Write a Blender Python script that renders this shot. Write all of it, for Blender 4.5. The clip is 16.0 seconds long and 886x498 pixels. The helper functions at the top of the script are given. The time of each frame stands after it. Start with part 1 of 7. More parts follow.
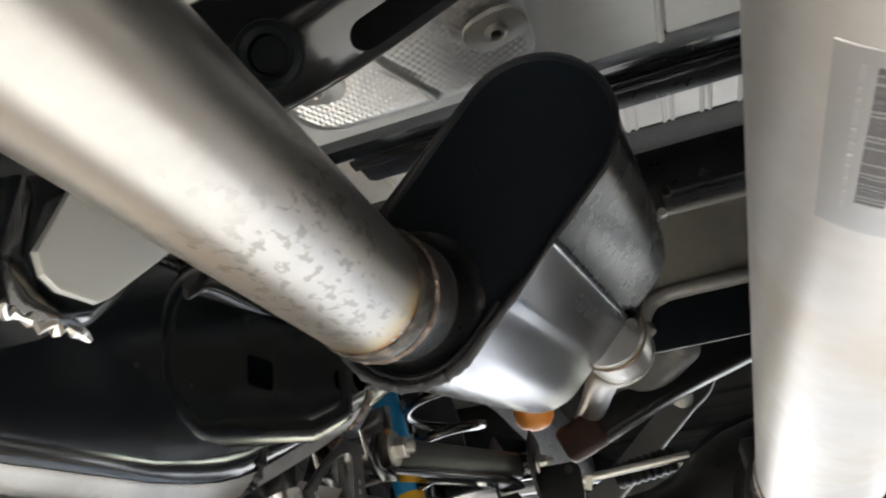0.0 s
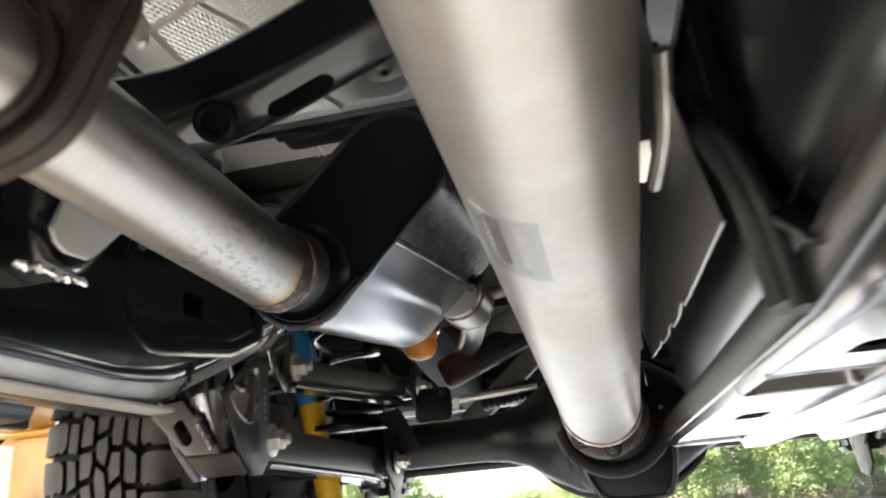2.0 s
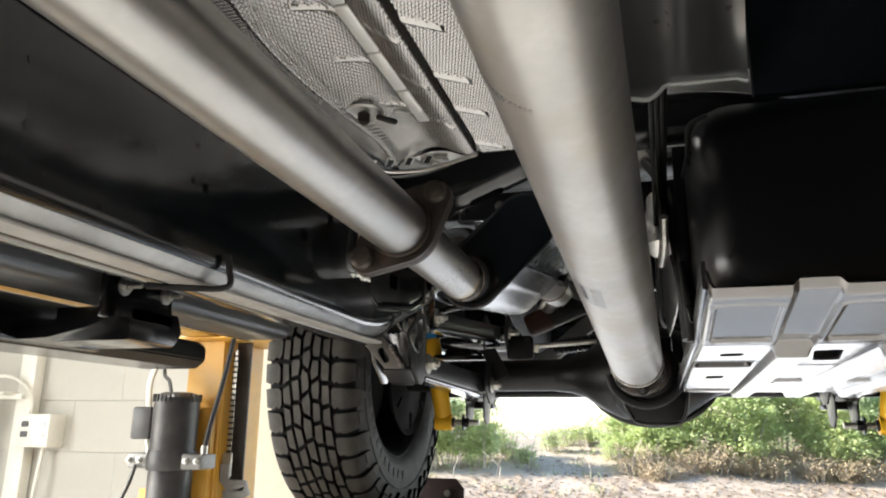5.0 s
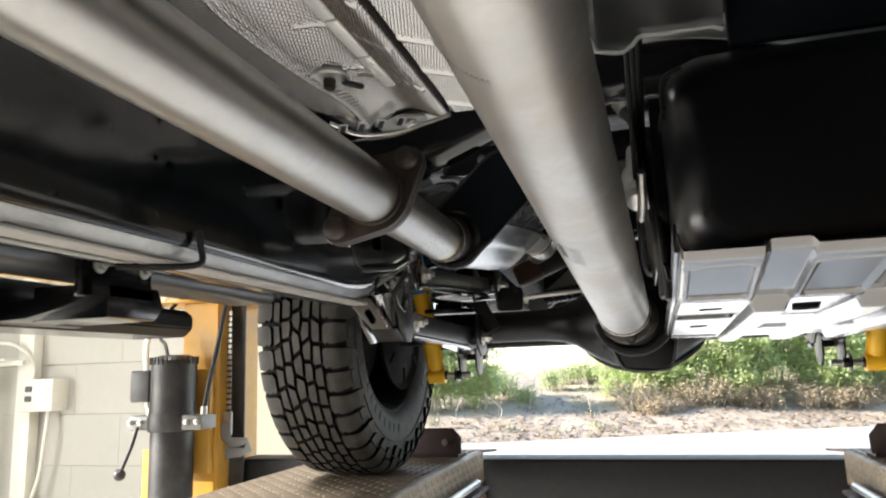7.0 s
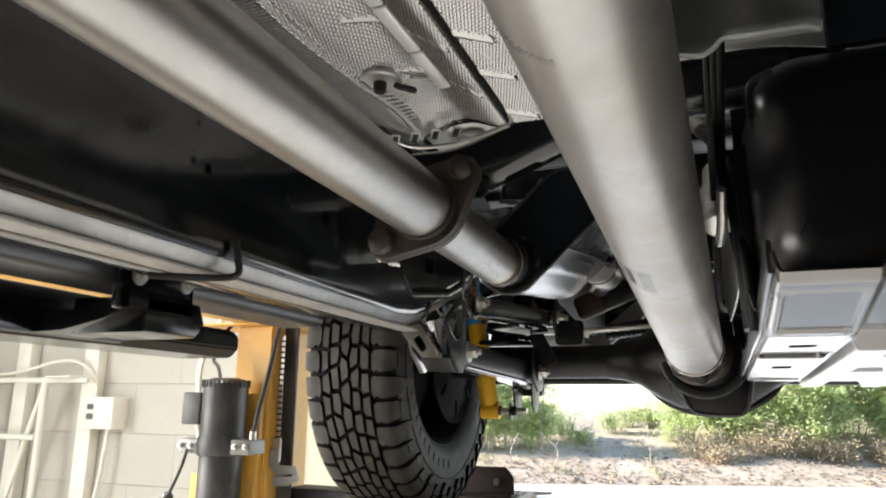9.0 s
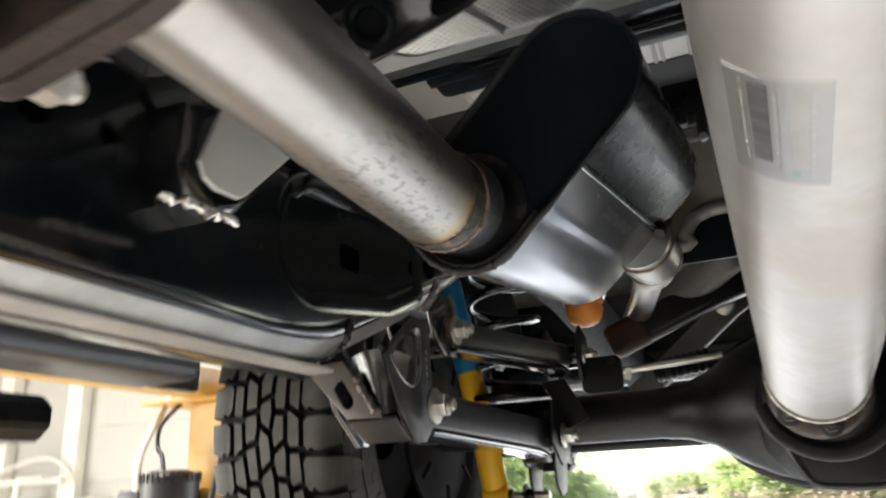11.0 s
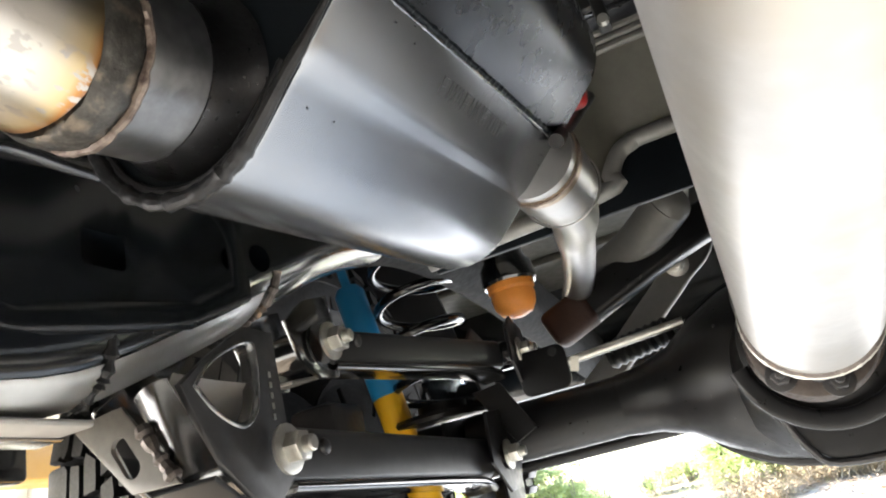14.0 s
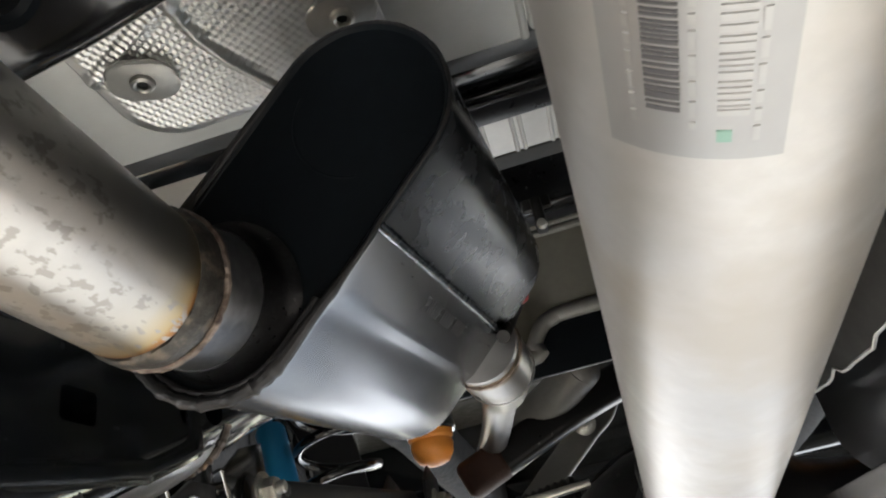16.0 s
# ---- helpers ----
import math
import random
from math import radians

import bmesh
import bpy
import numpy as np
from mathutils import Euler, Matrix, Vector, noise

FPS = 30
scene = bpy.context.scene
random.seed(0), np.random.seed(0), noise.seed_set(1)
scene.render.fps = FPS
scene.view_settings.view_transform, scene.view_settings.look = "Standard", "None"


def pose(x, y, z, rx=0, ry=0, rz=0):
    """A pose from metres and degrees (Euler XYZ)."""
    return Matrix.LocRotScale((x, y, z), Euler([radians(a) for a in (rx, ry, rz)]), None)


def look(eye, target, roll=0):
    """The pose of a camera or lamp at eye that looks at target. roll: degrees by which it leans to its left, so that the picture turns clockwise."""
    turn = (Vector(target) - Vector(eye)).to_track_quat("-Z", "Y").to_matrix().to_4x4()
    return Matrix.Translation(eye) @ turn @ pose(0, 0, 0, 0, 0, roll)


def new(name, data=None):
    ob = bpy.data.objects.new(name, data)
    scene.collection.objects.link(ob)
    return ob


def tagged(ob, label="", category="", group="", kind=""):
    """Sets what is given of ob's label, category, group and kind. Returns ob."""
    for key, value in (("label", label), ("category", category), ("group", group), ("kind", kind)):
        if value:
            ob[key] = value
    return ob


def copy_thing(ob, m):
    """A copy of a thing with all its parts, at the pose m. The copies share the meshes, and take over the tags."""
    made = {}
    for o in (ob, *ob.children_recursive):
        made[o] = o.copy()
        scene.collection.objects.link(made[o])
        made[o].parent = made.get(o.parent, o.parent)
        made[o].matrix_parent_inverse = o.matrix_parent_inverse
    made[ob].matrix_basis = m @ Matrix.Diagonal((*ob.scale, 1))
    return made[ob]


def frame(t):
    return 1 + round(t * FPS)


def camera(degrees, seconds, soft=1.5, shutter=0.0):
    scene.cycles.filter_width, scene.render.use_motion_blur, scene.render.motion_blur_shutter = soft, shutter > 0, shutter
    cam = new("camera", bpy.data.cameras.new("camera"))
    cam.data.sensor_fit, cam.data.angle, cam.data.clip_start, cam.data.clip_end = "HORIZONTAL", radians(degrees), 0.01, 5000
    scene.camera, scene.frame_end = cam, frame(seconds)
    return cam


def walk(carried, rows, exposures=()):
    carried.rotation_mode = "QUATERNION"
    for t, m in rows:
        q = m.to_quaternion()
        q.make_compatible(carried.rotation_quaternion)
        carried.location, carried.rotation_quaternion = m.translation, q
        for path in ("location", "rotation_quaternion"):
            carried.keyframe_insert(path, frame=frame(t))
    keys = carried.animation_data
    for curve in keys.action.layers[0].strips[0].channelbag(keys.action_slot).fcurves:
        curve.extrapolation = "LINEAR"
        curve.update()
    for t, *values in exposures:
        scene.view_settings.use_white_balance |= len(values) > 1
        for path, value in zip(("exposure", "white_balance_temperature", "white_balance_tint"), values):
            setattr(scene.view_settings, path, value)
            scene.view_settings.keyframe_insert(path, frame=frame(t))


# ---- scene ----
cam = camera(64.0, 16.0, soft=2.0, shutter=0.4)
PATH = [
    (0, (-0.145, 0.0, 1.72), (-0.62, 1.74, 2.585), -7.9),
    (0.5, (-0.126, -0.008, 1.719), (-0.483, 1.768, 2.567), -7.4),
    (1, (-0.118, -0.02, 1.713), (-0.355, 1.791, 2.526), -7.8),
    (1.5, (-0.127, -0.059, 1.698), (-0.349, 1.782, 2.449), -7.5),
    (2, (-0.038, -0.202, 1.672), (-0.365, 1.656, 2.336), -5.4),
    (2.5, (0.012, -0.389, 1.655), (-0.449, 1.476, 2.211), -2.9),
    (3, (0.027, -0.512, 1.598), (-0.353, 1.412, 1.992), -1.2),
    (3.5, (-0.012, -0.626, 1.62), (-0.447, 1.29, 1.993), -0.7),
    (4, (-0.019, -0.682, 1.637), (-0.523, 1.194, 2.113), 0.1),
    (4.2, (-0.012, -0.72, 1.631), (-0.544, 1.136, 2.153), 0.2),
    (6.3, (0.007, -0.771, 1.65), (-0.517, 1.123, 2.022), 0.7),
    (6.5, (0.003, -0.771, 1.654), (-0.526, 1.124, 2.015), -0.2),
    (7, (0.025, -0.746, 1.659), (-0.508, 1.151, 1.999), -1.9),
    (7.5, (0.016, -0.736, 1.626), (-0.548, 1.163, 1.902), -3.3),
    (8, (0.017, -0.763, 1.641), (-0.636, 1.104, 1.937), -2.8),
    (8.5, (0.02, -0.738, 1.651), (-0.664, 1.102, 2.029), 0.3),
    (10.8, (-0.093, -0.181, 1.662), (-0.787, 1.616, 2.2), 1.1),
    (11, (-0.097, -0.109, 1.674), (-0.817, 1.647, 2.305), -2.8),
    (11.5, (-0.081, 0.078, 1.672), (-0.83, 1.769, 2.433), -12.6),
    (12, (-0.058, 0.196, 1.678), (-0.927, 1.807, 2.484), -13.6),
    (12.5, (-0.055, 0.182, 1.685), (-0.9, 1.792, 2.519), -13.7),
    (13, (-0.086, 0.144, 1.668), (-0.803, 1.841, 2.447), -12.3),
    (13.5, (-0.087, 0.145, 1.673), (-0.694, 1.92, 2.368), -12.5),
    (14, (-0.103, 0.168, 1.685), (-0.69, 1.95, 2.377), -13.3),
    (14.5, (-0.103, 0.155, 1.694), (-0.643, 1.928, 2.446), -14.1),
    (15, (-0.117, 0.098, 1.711), (-0.484, 1.864, 2.575), -14.7),
    (15.5, (-0.126, 0.08, 1.715), (-0.383, 1.842, 2.626), -13.7),
    (16, (-0.111, 0.075, 1.71), (-0.351, 1.825, 2.648), -12.5),
]
EXPOSURES = [(0, 2.38), (1.5, 2.24), (2.5, 1.86), (3, 1.7), (3.5, 1.62), (8.7, 1.6), (10.8, 1.88), (11.5, 2.2), (12.0, 2.68), (14.3, 2.75), (15.0, 2.3), (16, 2.12)]
walk(cam, [(t, look(eye, target, roll)) for t, eye, target, roll in PATH], EXPOSURES)

# ---- world, sun, lamps ----
world = bpy.data.worlds.new("sky")
scene.world = world
world.use_nodes = True
wn = world.node_tree.nodes
sky = wn.new("ShaderNodeTexSky")
sky.sky_type, sky.sun_disc, sky.sun_elevation, sky.sun_rotation = "NISHITA", False, radians(22), radians(250)
sky.dust_density = 0.2
world.node_tree.links.new(sky.outputs[0], wn["Background"].inputs[0])
wn["Background"].inputs[1].default_value = 0.15
sun = new("sun", bpy.data.lights.new("sun", "SUN"))
sun.data.energy, sun.data.angle, sun.data.color = 5.0, radians(1.0), (1.0, 0.95, 0.87)
sun.matrix_world = look((-10, -3.5, 4.28), (0, 0, 0))


def lamp(name, x, y, z, sx, sy, watts, target):
    data = bpy.data.lights.new(name, "AREA")
    data.shape, data.size, data.size_y, data.energy, data.color = "RECTANGLE", sx, sy, watts, (1.0, 0.98, 0.95)
    ob = new(name, data)
    ob.matrix_world = look((x, y, z), target)
    return ob


# sky light at the rear door; west and ceiling fill lamps are added unseen
lamp("daylight_rear", 0.7, 3.55, 1.7, 4.6, 3.1, 22, (0.7, 0, 0.6))
lamp("west_fill", -6.45, -2.6, 1.75, 6.0, 3.3, 150, (0, -2.2, 0.2))
for lx, ly, watts in ((-2.3, 0.6, 45),):
    lamp("ceiling_fill", lx, ly, 3.92, 0.25, 2.4, watts, (lx, ly + 0.001, 0))


# ---- materials ----
def mat(name, col, rough=0.5, metal=0.0, var=0.12, scale=6.0, bump=0.05, bscale=90.0, rvar=0.12, spots=None, coat=0.0, dust=None):
    """Base colour with two scales of variation, relief, and worn spots (colour, size, amount)."""
    m = bpy.data.materials.new(name)
    m.use_nodes = True
    nt, L = m.node_tree, m.node_tree.links.new
    bs = nt.nodes["Principled BSDF"]
    co = nt.nodes.new("ShaderNodeTexCoord")

    def tex(sc, detail=6, rough_=0.6):
        n = nt.nodes.new("ShaderNodeTexNoise")
        n.inputs["Scale"].default_value, n.inputs["Detail"].default_value, n.inputs["Roughness"].default_value = sc, detail, rough_
        L(co.outputs["Object"], n.inputs["Vector"])
        return n.outputs["Fac"]

    def ramp(src, lo, hi, a=0.0, b=1.0):
        n = nt.nodes.new("ShaderNodeMapRange")
        n.inputs[1].default_value, n.inputs[2].default_value, n.inputs[3].default_value, n.inputs[4].default_value = lo, hi, a, b
        L(src, n.inputs[0])
        return n.outputs[0]

    def mix(fac, a, b):
        n = nt.nodes.new("ShaderNodeMix")
        n.data_type = "RGBA"
        for k, v in ((0, fac), (6, a), (7, b)):
            if isinstance(v, bpy.types.NodeSocket):
                L(v, n.inputs[k])
            else:
                n.inputs[k].default_value = v if k == 0 else (*v, 1)
        return n.outputs[2]

    big, small = tex(scale), tex(scale * 9)
    hi = tuple(min(1, c * (1 + var)) for c in col)
    lo = tuple(c * (1 - var) for c in col)
    c = mix(ramp(big, 0.3, 0.7), lo, hi)
    c = mix(ramp(small, 0.35, 0.65, 0, 0.5), c, lo)
    if spots:
        c = mix(ramp(tex(spots[1], 4), 1 - spots[2] - 0.03, 1 - spots[2] + 0.14), c, spots[0])
    if dust:
        geo = nt.nodes.new("ShaderNodeTexNoise")
        geo.inputs["Scale"].default_value = dust[1]
        L(co.outputs["Object"], geo.inputs["Vector"])
        c = mix(ramp(geo.outputs["Fac"], 0.45, 0.75, 0, dust[2]), c, dust[0])
    L(c, bs.inputs["Base Color"])
    bs.inputs["Metallic"].default_value = metal
    L(ramp(small, 0.25, 0.75, max(0.03, rough - rvar), min(1, rough + rvar)), bs.inputs["Roughness"])
    bs.inputs["Coat Weight"].default_value = coat
    bs.inputs["Coat Roughness"].default_value = 0.12
    if bump:
        b = nt.nodes.new("ShaderNodeBump")
        b.inputs["Strength"].default_value, b.inputs["Distance"].default_value = bump, 0.0012
        L(tex(bscale), b.inputs["Height"])
        L(b.outputs[0], bs.inputs["Normal"])
    return m


STEEL = mat("stainless_steel", (0.475, 0.465, 0.45), 0.36, 1.0, 0.1, 9, 0, 140, rvar=0.025)
ALU = mat("driveshaft_aluminium", (0.53, 0.517, 0.498), 0.42, 0.86, 0.14, 9, 0, 120, rvar=0.02, spots=((0.45, 0.415, 0.365), 7, 0.5), dust=((0.36, 0.345, 0.32), 5, 0.6))
CASESHADE = mat("shaded_case_steel", (0.1, 0.108, 0.124), 0.27, 0.9, 0.08, 5, 0, 160, rvar=0.02)
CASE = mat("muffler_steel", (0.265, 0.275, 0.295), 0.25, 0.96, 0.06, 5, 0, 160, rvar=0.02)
NECK = mat("scraped_dark_steel", (0.15, 0.152, 0.158), 0.32, 0.95, 0.3, 30, 0, 160, rvar=0.04, spots=((0.36, 0.365, 0.375), 16, 0.5))
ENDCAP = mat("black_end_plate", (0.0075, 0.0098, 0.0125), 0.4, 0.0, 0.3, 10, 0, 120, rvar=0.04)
DARKWELD = mat("dark_weld_bead", (0.03, 0.03, 0.032), 0.42, 0.6, 0.4, 60, 0.5, 220, rvar=0.08)
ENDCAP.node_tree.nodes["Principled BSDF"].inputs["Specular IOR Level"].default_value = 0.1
SCORCHED = mat("scorched_weld", (0.07, 0.066, 0.06), 0.45, 0.75, 0.5, 70, 0.8, 160, rvar=0.1, spots=((0.2, 0.16, 0.12), 60, 0.42))
TANWELD = mat("tan_weld_bead", (0.19, 0.15, 0.125), 0.5, 0.5, 0.5, 60, 0.4, 220, spots=((0.05, 0.032, 0.026), 110, 0.5))
ROOTSTEEL = mat("blackened_neck_steel", (0.045, 0.045, 0.048), 0.3, 0.9, 0.4, 40, 0, 160, rvar=0.05)
STRAW = mat("straw_tinted_steel", (0.42, 0.33, 0.24), 0.34, 0.9, 0.35, 40, 0, 160, rvar=0.05, spots=((0.13, 0.09, 0.07), 60, 0.38))
WELD = mat("weld_bead", (0.13, 0.11, 0.1), 0.5, 0.7, 0.5, 60, 0.5, 220, spots=((0.35, 0.22, 0.12), 40, 0.38))
CHASSIS = mat("black_chassis_coating", (0.0036, 0.0048, 0.0068), 0.24, 0.0, 0.3, 5, 0.012, 40, rvar=0.05, coat=1.0, spots=((0.16, 0.165, 0.17), 130, 0.17))
bs = CHASSIS.node_tree.nodes["Principled BSDF"]
bs.inputs["Specular IOR Level"].default_value, bs.inputs["Coat Weight"].default_value, bs.inputs["Coat IOR"].default_value = 0.25, 0.9, 1.8
bs.inputs["Coat Roughness"].default_value = 0.12
SATIN = mat("satin_black_steel", (0.02, 0.02, 0.021), 0.36, 0, 0.2, 6, 0.0, 60, rvar=0.06)
WETBLACK = mat("wet_look_black_paint", (0.004, 0.0042, 0.005), 0.2, 0.0, 0.2, 8, 0, 60, rvar=0.04, coat=1.0)
bs = WETBLACK.node_tree.nodes["Principled BSDF"]
bs.inputs["Coat IOR"].default_value, bs.inputs["Coat Roughness"].default_value = 2.1, 0.12
EDGEGLINT = mat("rail_edge_highlight", (0.75, 0.75, 0.74), 0.36, 0.9, 0.15, 9, 0, 60, rvar=0.05, dust=((0.16, 0.155, 0.15), 7, 0.5))
ROLLED = mat("glossy_rolled_black_edge", (0.006, 0.0062, 0.007), 0.26, 0.0, 0.2, 8, 0, 60, rvar=0.03, coat=1.0)
bs = ROLLED.node_tree.nodes["Principled BSDF"]
bs.inputs["Coat IOR"].default_value, bs.inputs["Coat Roughness"].default_value = 2.3, 0.2
SHEEN = mat("waxy_black_steel", (0.034, 0.035, 0.038), 0.22, 0.6, 0.15, 6, 0.0, 60, rvar=0.025, coat=1.0)
BARBLACK = mat("black_bar_paint", (0.012, 0.013, 0.016), 0.3, 0.0, 0.2, 8, 0.02, 90, rvar=0.06)
OLIVE = mat("dull_olive_paint", (0.13, 0.125, 0.1), 0.42, 0.0, 0.15, 8, 0.02, 60, rvar=0.06)
STAYGREY = mat("dull_grey_steel", (0.2, 0.195, 0.185), 0.42, 0.2, 0.15, 8, 0, rvar=0.08)
SCUFF = mat("scuffed_pale_steel", (0.5, 0.48, 0.45), 0.42, 0.2, 0.15, 6, 0, 90, rvar=0.08, dust=((0.2, 0.17, 0.14), 9, 0.5))
DULLBLACK = mat("dull_black_coating", (0.006, 0.006, 0.006), 0.8, 0, 0.3, 9, 0.05, 90, dust=((0.02, 0.019, 0.017), 8, 0.5))
DULLBLACK.node_tree.nodes["Principled BSDF"].inputs["Specular IOR Level"].default_value = 0.2
PLASTIC = mat("black_tank_plastic", (0.006, 0.0064, 0.0078), 0.22, 0, 0.3, 6, 0, 200, rvar=0.03)
PLASTIC.node_tree.nodes["Principled BSDF"].inputs["Specular IOR Level"].default_value = 0.2
bs = PLASTIC.node_tree.nodes["Principled BSDF"]
bs.inputs["Coat Weight"].default_value, bs.inputs["Coat IOR"].default_value, bs.inputs["Coat Roughness"].default_value = 0.6, 1.6, 0.32
SKID = mat("aluminised_skid_plate", (0.25, 0.243, 0.24), 0.19, 0.95, 0.12, 4, 0, 110, rvar=0.025)
TUNNELFOIL = mat("tunnel_shield_foil", (0.53, 0.52, 0.51), 0.2, 1.0, 0.1, 12, 0, 150, rvar=0.02)
WASHER = mat("satin_pressed_washer", (0.5, 0.495, 0.47), 0.42, 0.6, 0.08, 20, 0, rvar=0.05)
SHIELD = mat("heat_shield_foil", (0.9, 0.89, 0.865), 0.38, 0.97, 0.1, 12, 0.0, 150, rvar=0.025)
PAN = mat("grey_floor_pan_paint", (0.72, 0.73, 0.71), 0.36, 0.25, 0.1, 4, 0.02, 60, rvar=0.07, dust=((0.5, 0.49, 0.46), 8, 0.3))
IRON = mat("axle_black_paint", (0.007, 0.007, 0.008), 0.36, 0.0, 0.3, 9, 0.04, 120, dust=((0.022, 0.021, 0.019), 10, 0.3))
IRON.node_tree.nodes["Principled BSDF"].inputs["Specular IOR Level"].default_value = 0.3
RUBBER = mat("tyre_rubber", (0.02, 0.02, 0.021), 0.7, 0, 0.25, 20, 0.15, 160, dust=((0.06, 0.058, 0.056), 10, 0.5))
GROOVESHADE = mat("shaded_groove_rubber", (0.009, 0.009, 0.0095), 0.8, 0, 0.2, 20, 0, 160)
GROOVESHADE.node_tree.nodes["Principled BSDF"].inputs["Specular IOR Level"].default_value = 0.2
BRAKEBLACK = mat("matt_black_brake_paint", (0.014, 0.014, 0.015), 0.9, 0, 0.3, 20, 0.1, 160)
BRAKEBLACK.node_tree.nodes["Principled BSDF"].inputs["Specular IOR Level"].default_value = 0.1
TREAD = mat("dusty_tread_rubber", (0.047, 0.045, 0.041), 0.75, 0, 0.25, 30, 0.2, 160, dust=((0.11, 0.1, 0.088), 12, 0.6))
RIM = mat("black_wheel_paint", (0.008, 0.008, 0.009), 0.5, 0.1, 0.2, 9, 0.03, rvar=0.04)
ZINC = mat("zinc_hardware", (0.55, 0.54, 0.5), 0.36, 0.9, 0.2, 40, 0.1, 200, rvar=0.06)
RUST = mat("rusty_cast_steel", (0.055, 0.043, 0.037), 0.5, 0.5, 0.4, 30, 0.25, 160, spots=((0.11, 0.065, 0.04), 30, 0.36))
YELLOW = mat("yellow_shock_paint", (0.85, 0.47, 0.02), 0.4, 0, 0.06, 9, 0.02, rvar=0.08)
BLUE = mat("blue_shock_paint", (0.02, 0.24, 0.5), 0.4, 0, 0.06, 9, 0.02, rvar=0.08)
ORANGE = mat("orange_urethane", (0.8, 0.29, 0.05), 0.45, 0, 0.1, 30, 0.08, 120)
LIFTYEL = mat("lift_yellow_paint", (0.62, 0.33, 0.045), 0.42, 0, 0.12, 3, 0.05, 60, rvar=0.1, spots=((0.2, 0.13, 0.07), 24, 0.3), dust=((0.35, 0.25, 0.13), 5, 0.4))
DECK = mat("dusty_runway_steel", (0.36, 0.29, 0.22), 0.5, 0.35, 0.25, 4, 0.1, 120, dust=((0.42, 0.34, 0.25), 6, 0.6))
BEAMBLACK = mat("black_beam_paint", (0.006, 0.0058, 0.0068), 0.6, 0.0, 0.25, 5, 0.04, 80, rvar=0.08)
DARKRED = mat("dark_lift_steel", (0.07, 0.045, 0.045), 0.5, 0.2, 0.3, 6, 0.1, 80, dust=((0.14, 0.12, 0.11), 8, 0.4))
MOTOR = mat("dark_motor_paint", (0.035, 0.034, 0.035), 0.42, 0.2, 0.3, 12, 0.08, 100, rvar=0.08, dust=((0.14, 0.13, 0.12), 10, 0.35))
WALLW = mat("white_block_paint", (0.46, 0.443, 0.39), 0.6, 0, 0.05, 1.5, 0.2, 40, dust=((0.47, 0.44, 0.38), 2, 0.25))
# unseen east and front walls, made dark to dim what parts reflect
GREYWALL = mat("dark_unseen_wall", (0.12, 0.12, 0.115), 0.6, 0, 0.1, 1.5, 0.1, 40)
BEIGE = mat("beige_wall_paint", (0.58, 0.54, 0.43), 0.6, 0, 0.08, 2, 0.1, 30)
WHITEP = mat("white_painted_metal", (0.72, 0.7, 0.62), 0.45, 0, 0.1, 4, 0.05, 50, spots=((0.35, 0.3, 0.24), 30, 0.3))
CONCRETE = mat("concrete_floor", (0.59, 0.585, 0.565), 0.55, 0, 0.08, 1.2, 0.1, 40, dust=((0.42, 0.415, 0.4), 0.8, 0.4))
ROAD = mat("pale_asphalt", (0.6, 0.595, 0.585), 0.8, 0, 0.12, 0.8, 0.3, 60)
DIRT = mat("bank_soil", (0.5, 0.4, 0.315), 0.9, 0, 0.35, 1.5, 0.6, 12, dust=((0.5, 0.42, 0.35), 0.7, 0.8), spots=((0.55, 0.5, 0.43), 9, 0.3))
LEAF = mat("bush_leaf", (0.55, 0.62, 0.31), 0.5, 0, 0.5, 2.5, 0)
# thin leaves let some light through
nt_ = LEAF.node_tree
tr_, mx_ = nt_.nodes.new("ShaderNodeBsdfTranslucent"), nt_.nodes.new("ShaderNodeMixShader")
tr_.inputs["Color"].default_value, mx_.inputs[0].default_value = (0.6, 0.68, 0.33, 1), 0.5
nt_.links.new(nt_.nodes["Principled BSDF"].outputs[0], mx_.inputs[1])
nt_.links.new(tr_.outputs[0], mx_.inputs[2])
nt_.links.new(mx_.outputs[0], nt_.nodes["Material Output"].inputs[0])
STICK = mat("pale_grey_twig", (0.45, 0.39, 0.33), 0.8, 0, 0.3, 9, 0.1)
PAPER = mat("paper_label", (0.36, 0.358, 0.355), 0.38, 0.85, 0.05, 9, 0.02, rvar=0.05)
INK = mat("label_ink", (0.1, 0.098, 0.102), 0.45, 0.6, 0.1, 9, 0)
FAINTINK = mat("faded_label_ink", (0.4, 0.395, 0.39), 0.42, 0.8, 0.1, 9, 0)
GREENINK = mat("green_ink", (0.2, 0.34, 0.28), 0.5, 0, 0.1, 9, 0)
HOSE = mat("black_rubber_hose", (0.012, 0.012, 0.012), 0.45, 0, 0.2, 20, 0.06, rvar=0.1)
ROOF = mat("grey_roof_sheet", (0.45, 0.44, 0.42), 0.6, 0.0, 0.1, 2, 0.05)


# ---- mesh helpers ----
def bm_new():
    return bmesh.new()


def part(name, bm, material, parent=None, label="", angle=35):
    me = bpy.data.meshes.new(name)
    bmesh.ops.recalc_face_normals(bm, faces=bm.faces)
    bm.to_mesh(me)
    bm.free()
    me.polygons.foreach_set("use_smooth", [True] * len(me.polygons))
    me.set_sharp_from_angle(angle=radians(angle))
    me.materials.append(material)
    ob = new(name, me)
    if parent:
        ob.parent = parent
    if label:
        tagged(ob, label)
    return ob


def root(name, label, category, group="", kind=""):
    return tagged(new(name), label, category, group, kind)


